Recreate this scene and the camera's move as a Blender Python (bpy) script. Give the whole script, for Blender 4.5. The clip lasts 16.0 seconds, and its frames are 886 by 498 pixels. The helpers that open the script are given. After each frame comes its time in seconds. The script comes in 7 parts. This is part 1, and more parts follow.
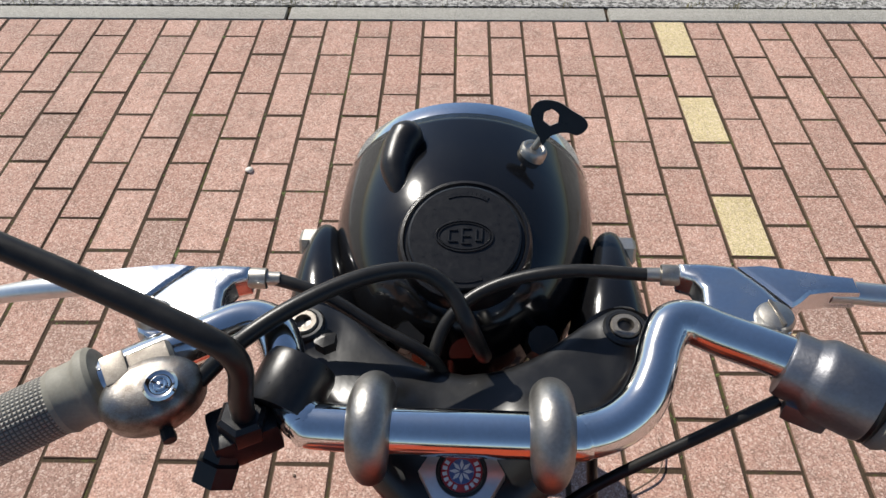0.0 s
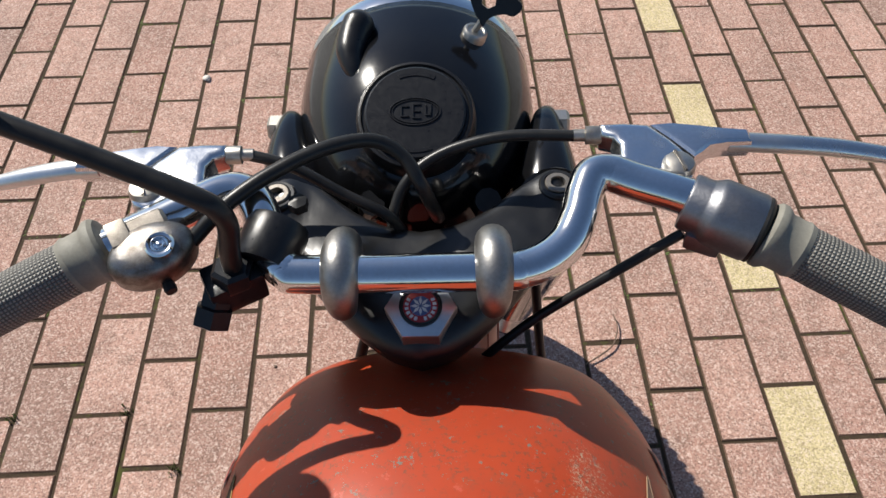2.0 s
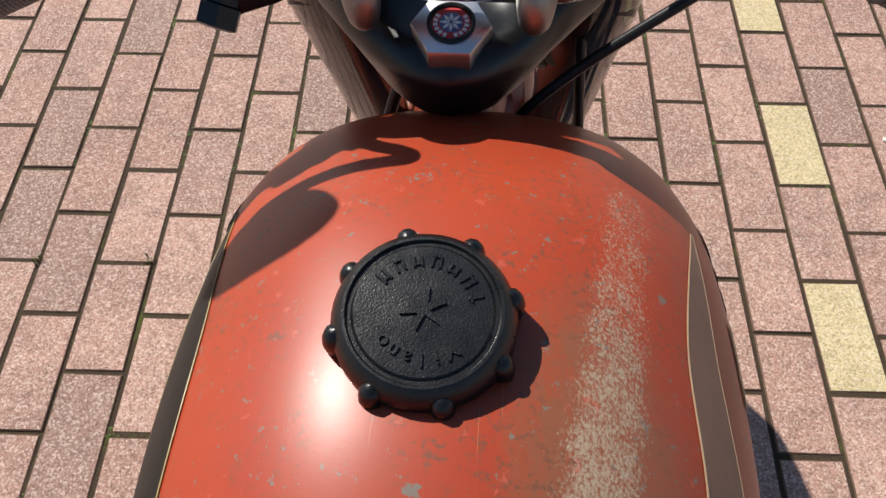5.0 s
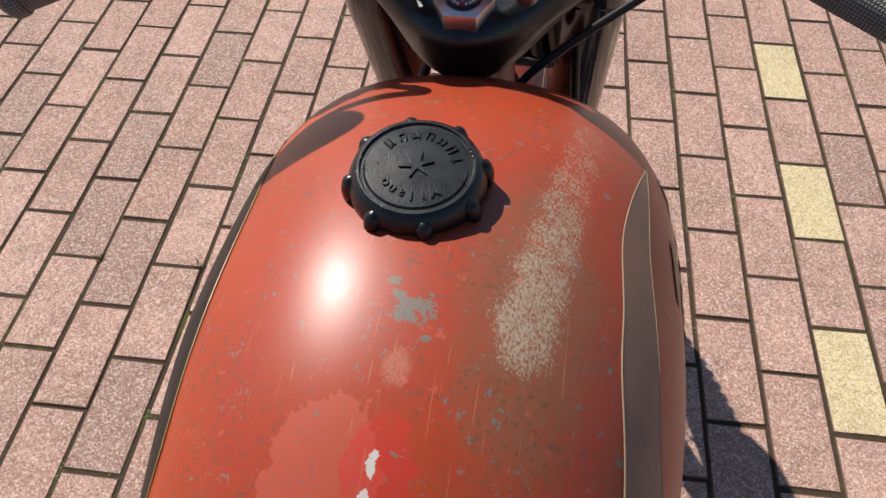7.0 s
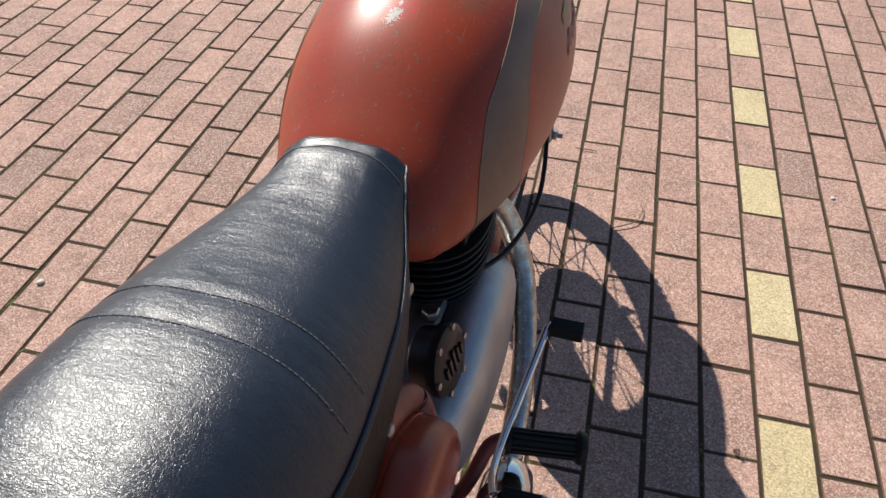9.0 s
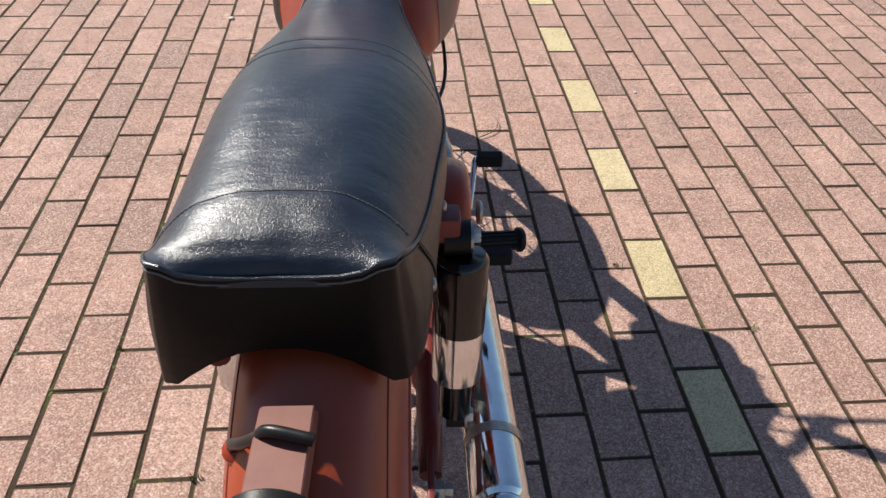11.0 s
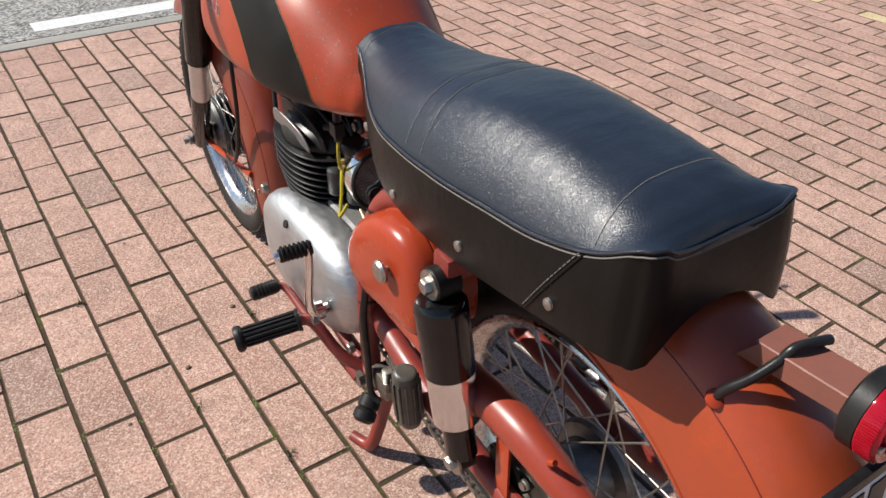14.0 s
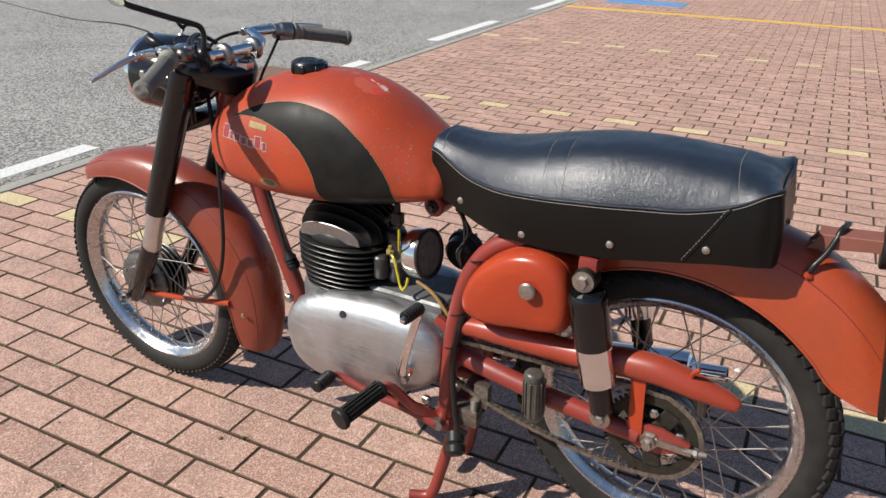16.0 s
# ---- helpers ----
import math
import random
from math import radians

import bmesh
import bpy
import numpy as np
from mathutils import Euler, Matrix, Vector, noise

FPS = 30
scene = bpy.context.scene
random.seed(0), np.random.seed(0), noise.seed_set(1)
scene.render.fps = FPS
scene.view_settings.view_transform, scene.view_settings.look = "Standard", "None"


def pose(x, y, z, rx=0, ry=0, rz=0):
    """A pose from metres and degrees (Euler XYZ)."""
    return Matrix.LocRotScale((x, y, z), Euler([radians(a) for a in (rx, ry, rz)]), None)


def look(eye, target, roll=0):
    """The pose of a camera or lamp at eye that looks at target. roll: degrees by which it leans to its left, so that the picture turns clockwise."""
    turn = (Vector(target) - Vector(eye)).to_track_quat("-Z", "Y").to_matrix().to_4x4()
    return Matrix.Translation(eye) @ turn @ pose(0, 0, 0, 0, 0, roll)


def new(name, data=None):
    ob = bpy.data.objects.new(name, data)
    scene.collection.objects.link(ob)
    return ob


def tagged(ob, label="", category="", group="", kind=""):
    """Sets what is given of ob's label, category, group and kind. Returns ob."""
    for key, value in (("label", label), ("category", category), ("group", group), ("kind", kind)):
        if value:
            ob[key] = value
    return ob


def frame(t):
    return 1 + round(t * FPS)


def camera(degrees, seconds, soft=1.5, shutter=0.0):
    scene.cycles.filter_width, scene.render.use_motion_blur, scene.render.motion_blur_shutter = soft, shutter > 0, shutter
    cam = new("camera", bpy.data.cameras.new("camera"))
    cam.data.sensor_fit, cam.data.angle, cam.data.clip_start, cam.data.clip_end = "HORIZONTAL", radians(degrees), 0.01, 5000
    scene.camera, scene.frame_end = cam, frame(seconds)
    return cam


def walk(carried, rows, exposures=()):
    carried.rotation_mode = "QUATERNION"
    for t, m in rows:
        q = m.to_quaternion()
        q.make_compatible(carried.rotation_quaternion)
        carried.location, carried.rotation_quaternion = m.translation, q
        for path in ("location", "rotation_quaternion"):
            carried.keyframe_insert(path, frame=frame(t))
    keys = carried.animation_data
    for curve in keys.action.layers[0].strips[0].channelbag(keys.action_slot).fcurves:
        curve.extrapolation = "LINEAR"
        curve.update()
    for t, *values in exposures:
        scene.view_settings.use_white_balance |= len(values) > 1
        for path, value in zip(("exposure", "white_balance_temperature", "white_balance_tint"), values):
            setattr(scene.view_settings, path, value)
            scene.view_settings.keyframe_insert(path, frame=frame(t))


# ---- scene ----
cam = camera(61.3, 16.0)
PATH = [
    (0, (-0.588, -0.718, 1.171), (-0.627, 0.673, -0.266), -0.5),
    (0.5, (-0.591, -0.721, 1.198), (-0.585, 0.575, -0.325), -1.1),
    (1, (-0.592, -0.743, 1.207), (-0.565, 0.498, -0.361), -1.0),
    (1.5, (-0.59, -0.755, 1.197), (-0.549, 0.46, -0.39), -0.8),
    (2, (-0.581, -0.774, 1.199), (-0.535, 0.429, -0.399), -0.5),
    (2.5, (-0.573, -0.762, 1.197), (-0.531, 0.426, -0.411), -0.3),
    (3, (-0.576, -0.776, 1.166), (-0.547, 0.387, -0.461), -0.1),
    (3.5, (-0.577, -0.815, 1.149), (-0.568, 0.312, -0.503), -0.1),
    (4, (-0.574, -0.836, 1.122), (-0.583, 0.247, -0.56), -0.1),
    (4.5, (-0.58, -0.834, 1.104), (-0.604, 0.209, -0.602), -0.2),
    (7, (-0.546, -0.959, 1.129), (-0.707, 0.245, -0.46), -0.8),
    (7.5, (-0.531, -1.066, 1.139), (-0.741, 0.214, -0.383), -0.3),
    (8, (-0.505, -1.172, 1.144), (-0.773, 0.17, -0.315), 0.1),
    (8.5, (-0.444, -1.321, 1.14), (-0.758, 0.069, -0.263), 0.7),
    (9, (-0.399, -1.516, 1.164), (-0.715, -0.095, -0.208), 1.5),
    (9.5, (-0.41, -1.662, 1.172), (-0.655, -0.198, -0.169), 2.0),
    (10, (-0.455, -1.788, 1.163), (-0.572, -0.281, -0.148), 2.3),
    (12.5, (-0.805, -1.986, 1.122), (-0.258, -0.543, -0.151), 3.1),
    (13, (-0.914, -1.958, 1.147), (-0.229, -0.526, -0.07), 3.5),
    (13.5, (-1.002, -1.914, 1.129), (-0.198, -0.515, -0.053), 2.9),
    (14, (-1.101, -1.827, 1.124), (-0.151, -0.519, -0.053), 1.8),
    (14.5, (-1.219, -1.748, 1.144), (-0.088, -0.561, -0.002), 1.5),
    (15, (-1.412, -1.709, 1.162), (-0.096, -0.652, 0.088), 1.2),
    (15.5, (-1.573, -1.669, 1.164), (-0.074, -0.766, 0.196), 1.2),
    (16, (-1.751, -1.574, 1.148), (-0.123, -0.774, 0.305), 1.1),
]
walk(cam, [(t, look(eye, target, roll)) for t, eye, target, roll in PATH], [(0, 0.5), (9, 0.52), (12.5, 0.64), (16, 0.52)])

# ---- light ----
SUN_DIR = Vector((-0.77, 0.75, 1.0)).normalized()
world = bpy.data.worlds.new("world")
scene.world = world
world.use_nodes = True
wt = world.node_tree
sky = wt.nodes.new("ShaderNodeTexSky")
sky.sky_type, sky.sun_disc = "NISHITA", False
sky.dust_density, sky.ozone_density = 0.4, 3.0
sky.sun_elevation = math.asin(SUN_DIR.z)
sky.sun_rotation = math.atan2(SUN_DIR.x, SUN_DIR.y)
wt.links.new(sky.outputs[0], wt.nodes["Background"].inputs[0])
wt.nodes["Background"].inputs[1].default_value = 0.073
sun_data = bpy.data.lights.new("sun", "SUN")
sun_data.energy, sun_data.angle, sun_data.color = 5.0, radians(0.53), (1.0, 0.95, 0.87)
sun = new("sun", sun_data)
sun.matrix_world = look((-6, 6, 8), Vector((-6, 6, 8)) - SUN_DIR)


# ---- mesh helpers: a shape is (verts, faces) ----
def curve_at(xs, ys):
    """A smooth function through the points (xs rising)."""
    xs, ys = np.array(xs, float), np.array(ys, float)
    d = np.gradient(ys, xs)

    def f(x):
        x = min(max(x, xs[0]), xs[-1])
        i = min(max(int(np.searchsorted(xs, x)) - 1, 0), len(xs) - 2)
        h = xs[i + 1] - xs[i]
        u = (x - xs[i]) / h
        return float((2 * u**3 - 3 * u**2 + 1) * ys[i] + (u**3 - 2 * u**2 + u) * h * d[i] + (-2 * u**3 + 3 * u**2) * ys[i + 1] + (u**3 - u**2) * h * d[i + 1])

    return f


def smooth_line(pts, steps=6, closed=False):
    """Catmull-Rom through the points."""
    p = [Vector(q) for q in pts]
    n, out = len(p), []
    for i in range(n if closed else n - 1):
        a, b, c, d = (p[(i + k) % n] if closed else p[min(max(i + k, 0), n - 1)] for k in (-1, 0, 1, 2))
        for s in range(steps):
            u = s / steps
            out.append(0.5 * (2 * b + (c - a) * u + (2 * a - 5 * b + 4 * c - d) * u * u + (3 * b - a - 3 * c + d) * u**3))
    if not closed:
        out.append(p[-1])
    return out


def tube(pts, r, n=12, steps=6, closed=False, flat=1.0):
    """A round bar along the points; r may be a list, one for each point. flat: squash of the second cross axis."""
    rs = r if isinstance(r, (list, tuple)) else [r] * len(pts)
    if steps > 1:
        line = smooth_line(pts, steps, closed)
        rad = np.interp(np.linspace(0, len(pts) - (0 if closed else 1), len(line), endpoint=not closed), range(len(rs) + (1 if closed else 0)), list(rs) + ([rs[0]] if closed else []))
    else:
        line, rad = [Vector(p) for p in pts], rs
    m = len(line)
    verts, faces = [], []
    side = None
    for i, p in enumerate(line):
        t = (line[(i + 1) % m] - line[i - 1]) if closed else (line[min(i + 1, m - 1)] - line[max(i - 1, 0)])
        t.normalize()
        if side is None:
            side = t.cross(Vector((0, 0, 1)) if abs(t.z) < 0.9 else Vector((1, 0, 0)))
        side = (side - t * side.dot(t)).normalized()
        up = side.cross(t)
        for k in range(n):
            a = 2 * math.pi * k / n
            verts.append(p + (side * math.cos(a) + up * math.sin(a) * flat) * float(rad[i]))
    for i in range(m if closed else m - 1):
        j = (i + 1) % m
        for k in range(n):
            l = (k + 1) % n
            faces.append((i * n + k, i * n + l, j * n + l, j * n + k))
    if not closed:
        faces.append(tuple(range(n))[::-1])
        faces.append(tuple(range((m - 1) * n, m * n)))
    return verts, faces


def lathe(profile, origin, axis, n=32, closed=False):
    """Turns (radius, height) pairs round an axis that starts at origin."""
    axis = Vector(axis).normalized()
    u = axis.cross(Vector((0, 0, 1)) if abs(axis.z) < 0.9 else Vector((1, 0, 0))).normalized()
    v = axis.cross(u)
    o = Vector(origin)
    verts = [o + axis * h + (u * math.cos(2 * math.pi * k / n) + v * math.sin(2 * math.pi * k / n)) * r for r, h in profile for k in range(n)]
    m, faces = len(profile), []
    for i in range(m if closed else m - 1):
        j = (i + 1) % m
        faces += [(i * n + k, i * n + (k + 1) % n, j * n + (k + 1) % n, j * n + k) for k in range(n)]
    if not closed:
        if profile[0][0] > 1e-6:
            faces.append(tuple(range(n))[::-1])
        if profile[-1][0] > 1e-6:
            faces.append(tuple(range((m - 1) * n, m * n)))
    return verts, faces


def box(size, centre, bevel=0.002, m=None, seg=2):
    bm = bmesh.new()
    bmesh.ops.create_cube(bm, size=1, matrix=Matrix.Diagonal((*size, 1)))
    if bevel:
        bmesh.ops.bevel(bm, geom=bm.edges[:], offset=bevel, segments=seg, affect="EDGES", profile=0.7)
    bmesh.ops.transform(bm, matrix=Matrix.Translation(centre) @ (m or Matrix()), verts=bm.verts[:])
    bm.verts.index_update()
    g = [v.co.copy() for v in bm.verts], [tuple(v.index for v in f.verts) for f in bm.faces]
    bm.free()
    return g


def prism(outline, lo, hi, bevel=0.002, axes="yzx", seg=2):
    """A plate: the outline in two axes, drawn out along the third."""
    a, b, c = ("xyz".index(k) for k in axes)
    bm = bmesh.new()
    rings = []
    for h in (lo, hi):
        ring = []
        for p in outline:
            co = [0, 0, 0]
            co[a], co[b], co[c] = p[0], p[1], h
            ring.append(bm.verts.new(co))
        rings.append(ring)
    n = len(outline)
    bm.faces.new(rings[0][::-1])
    bm.faces.new(rings[1])
    for k in range(n):
        bm.faces.new((rings[0][k], rings[0][(k + 1) % n], rings[1][(k + 1) % n], rings[1][k]))
    bmesh.ops.recalc_face_normals(bm, faces=bm.faces[:])
    if bevel:
        flat = [e for e in bm.edges if len({round(v.co[c], 6) for v in e.verts}) == 1]
        bmesh.ops.bevel(bm, geom=flat, offset=bevel, segments=seg, affect="EDGES", profile=0.6)
    bm.verts.index_update()
    g = [v.co.copy() for v in bm.verts], [tuple(v.index for v in f.verts) for f in bm.faces]
    bm.free()
    return g


def loft(rings, closed=True, caps=True):
    n, verts, faces = len(rings[0]), [], []
    for ring in rings:
        verts += [Vector(p) for p in ring]
    for i in range(len(rings) - 1):
        for k in range(n if closed else n - 1):
            l = (k + 1) % n
            faces.append((i * n + k, i * n + l, (i + 1) * n + l, (i + 1) * n + k))
    if caps and closed:
        faces.append(tuple(range(n))[::-1])
        faces.append(tuple(range((len(rings) - 1) * n, len(rings) * n)))
    return verts, faces


def join(*shapes):
    verts, faces = [], []
    for v, f in shapes:
        k = len(verts)
        verts += list(v)
        faces += [tuple(i + k for i in q) for q in f]
    return verts, faces


def moved(shape, m):
    return [m @ Vector(v) for v in shape[0]], shape[1]


def mesh_of(name, shape, mat, sharp=35):
    me = bpy.data.meshes.new(name)
    me.from_pydata([tuple(v) for v in shape[0]], [], shape[1])
    bm = bmesh.new()
    bm.from_mesh(me)
    bmesh.ops.recalc_face_normals(bm, faces=bm.faces[:])
    bm.to_mesh(me)
    bm.free()
    me.polygons.foreach_set("use_smooth", [True] * len(me.polygons))
    if sharp:
        me.set_sharp_from_angle(angle=radians(sharp))
    me.materials.append(mat)
    return me


def part(name, shape, mat, parent, label="", sharp=35, kind=""):
    ob = new(name, mesh_of(name, shape, mat, sharp))
    ob.parent = parent
    return tagged(ob, label, kind=kind)


def oval(cy, cz, ry, rz, n=24, power=2.0):
    """A rounded outline in y and z."""
    out = []
    for k in range(n):
        a = 2 * math.pi * k / n
        c, s = math.cos(a), math.sin(a)
        out.append((cy + ry * math.copysign(abs(c) ** (2 / power), c), cz + rz * math.copysign(abs(s) ** (2 / power), s)))
    return out


# ---- materials ----
class Mat:
    def __init__(self, name, rough=0.5, metal=0.0, coat=0.0, spec=0.5):
        self.m = bpy.data.materials.new(name)
        self.m.use_nodes = True
        self.t = self.m.node_tree
        self.b = self.t.nodes["Principled BSDF"]
        self.b.inputs["Roughness"].default_value = rough
        self.b.inputs["Metallic"].default_value = metal
        self.b.inputs["Coat Weight"].default_value = coat
        self.b.inputs["Specular IOR Level"].default_value = spec
        self.coord = self.node("ShaderNodeTexCoord").outputs["Object"]

    def node(self, kind, **inputs):
        n = self.t.nodes.new(kind)
        for k, v in inputs.items():
            self.put(n.inputs[k.replace("_", " ")], v)
        return n

    def put(self, socket, v):
        if isinstance(v, bpy.types.NodeSocket):
            self.t.links.new(v, socket)
        else:
            socket.default_value = v

    def noise(self, scale, detail=4.0, rough=0.6, coord=None):
        n = self.node("ShaderNodeTexNoise", Scale=scale, Detail=detail, Roughness=rough)
        self.put(n.inputs["Vector"], coord or self.coord)
        return n.outputs["Fac"]

    def ramp(self, v, *stops):
        n = self.node("ShaderNodeValToRGB", Fac=v)
        e = n.color_ramp.elements
        while len(e) < len(stops):
            e.new(0.5)
        for k, (p, c) in enumerate(stops):
            e[k].position = p
            e[k].color = (*c, 1) if isinstance(c, tuple) else (c, c, c, 1)
        return n.outputs["Color"]

    def mix(self, f, a, b, kind="MIX"):
        n = self.t.nodes.new("ShaderNodeMix")
        n.data_type, n.blend_type = "RGBA", kind
        for k, v in (("Factor_Float", f), ("A_Color", a), ("B_Color", b)):
            sock = next(i for i in n.inputs if i.identifier == k)
            if isinstance(v, tuple):
                v = (*v, 1)
            self.put(sock, v)
        return next(o for o in n.outputs if o.identifier == "Result_Color")

    def math(self, op, a, b=0.0, c=None):
        n = self.t.nodes.new("ShaderNodeMath")
        n.operation = op
        self.put(n.inputs[0], a)
        self.put(n.inputs[1], b)
        if c is not None:
            self.put(n.inputs[2], c)
        return n.outputs[0]

    def stretched(self, scale, turn=(0, 0, 0)):
        n = self.node("ShaderNodeMapping", Vector=self.coord)
        n.inputs["Scale"].default_value = scale
        n.inputs["Rotation"].default_value = turn
        return n.outputs[0]

    def blob(self, centre, size, edge=0.5):
        """1 near centre falling to 0 at the given half sizes."""
        n = self.node("ShaderNodeMapping", Vector=self.coord)
        n.vector_type = "POINT"
        n.inputs["Scale"].default_value = [1 / k for k in size]
        n.inputs["Location"].default_value = [-c / k for c, k in zip(centre, size)]
        d = self.t.nodes.new("ShaderNodeVectorMath")
        d.operation = "LENGTH"
        self.put(d.inputs[0], n.outputs[0])
        r = self.node("ShaderNodeMapRange", Value=d.outputs["Value"])
        r.interpolation_type = "SMOOTHSTEP"
        for k, v in (("From Min", edge), ("From Max", 1.0), ("To Min", 1.0), ("To Max", 0.0)):
            r.inputs[k].default_value = v
        return r.outputs[0]

    def colour(self, v):
        self.put(self.b.inputs["Base Color"], (*v, 1) if isinstance(v, tuple) else v)
        return self

    def rough(self, v):
        self.put(self.b.inputs["Roughness"], v)
        return self

    def bump(self, v, strength=0.3, dist=0.001):
        n = self.node("ShaderNodeBump", Height=v)
        n.inputs["Strength"].default_value, n.inputs["Distance"].default_value = strength, dist
        self.put(self.b.inputs["Normal"], n.outputs[0])
        return self


def speckled(name, a, b, scale, rough, metal=0.0, bump=0.1, dist=0.0004, coat=0.0, rough2=None, spec=0.5):
    """A surface of two close colours, with grime at a coarse scale and grain at a fine one."""
    k = Mat(name, rough, metal, coat, spec)
    big, fine = k.noise(scale), k.noise(scale * 12, 2.0)
    k.colour(k.mix(k.ramp(k.math("MULTIPLY_ADD", fine, 0.35, k.math("MULTIPLY", big, 0.75)), (0.3, 0.0), (0.75, 1.0)), a, b))
    k.rough(k.ramp(big, (0.3, rough), (0.7, rough2 if rough2 else min(1, rough * 1.3))))
    k.bump(fine, bump, dist)
    return k.m


BLACK = speckled("black_enamel", (0.003, 0.003, 0.004), (0.006, 0.006, 0.006), 30, 0.08, bump=0.02, rough2=0.15, spec=0.5)
YOKE = speckled("black_satin_paint", (0.004, 0.004, 0.005), (0.009, 0.009, 0.009), 40, 0.26, bump=0.06, rough2=0.40, spec=0.5)
RUBBER = speckled("black_rubber", (0.007, 0.007, 0.007), (0.016, 0.015, 0.014), 40, 0.38, bump=0.2, spec=0.22)
PLASTIC = speckled("black_plastic", (0.006, 0.006, 0.007), (0.011, 0.011, 0.012), 300, 0.27, bump=0.25, dist=0.0002, spec=0.35)
CAP_PLASTIC = speckled("grained_black_plastic", (0.004, 0.004, 0.0045), (0.008, 0.008, 0.0085), 100, 0.26, bump=0.3, dist=0.0005, spec=0.4)
CABLE = speckled("black_cable_sleeve", (0.008, 0.008, 0.008), (0.018, 0.017, 0.016), 90, 0.3, bump=0.1, spec=0.3)
TYRE = speckled("tyre_rubber", (0.013, 0.013, 0.0125), (0.028, 0.026, 0.024), 30, 0.52, bump=0.3, spec=0.16)
CHROME = speckled("chrome", (0.78, 0.79, 0.80), (0.66, 0.66, 0.65), 40, 0.06, 1.0, bump=0.02, rough2=0.16)
OLD_CHROME = speckled("pitted_chrome", (0.62, 0.61, 0.58), (0.30, 0.24, 0.19), 70, 0.18, 1.0, bump=0.15, rough2=0.45)
ALUMINIUM = speckled("polished_aluminium", (0.70, 0.70, 0.70), (0.56, 0.56, 0.56), 25, 0.24, 1.0, bump=0.08, rough2=0.42)
CAST_ALUMINIUM = speckled("cast_aluminium", (0.42, 0.42, 0.42), (0.30, 0.30, 0.30), 60, 0.42, 1.0, bump=0.3)
STEEL = speckled("zinc_steel", (0.50, 0.49, 0.46), (0.30, 0.27, 0.23), 120, 0.36, 1.0, bump=0.15)
CHAIN = speckled("oily_steel", (0.34, 0.31, 0.27), (0.13, 0.115, 0.10), 120, 0.40, 0.9, bump=0.2)
FIN_BLACK = speckled("black_fin_paint", (0.009, 0.009, 0.009), (0.017, 0.016, 0.015), 50, 0.32, bump=0.15, spec=0.3)
GREY_RUBBER = speckled("grey_grip_rubber", (0.235, 0.222, 0.182), (0.15, 0.142, 0.115), 60, 0.6, bump=0.15)
GOLD = speckled("gold_line", (0.34, 0.24, 0.07), (0.20, 0.14, 0.05), 90, 0.4)
WHITE = speckled("white_enamel", (0.75, 0.75, 0.74), (0.62, 0.62, 0.60), 60, 0.35)
RED_INK = speckled("red_enamel", (0.55, 0.03, 0.03), (0.42, 0.03, 0.03), 60, 0.3)


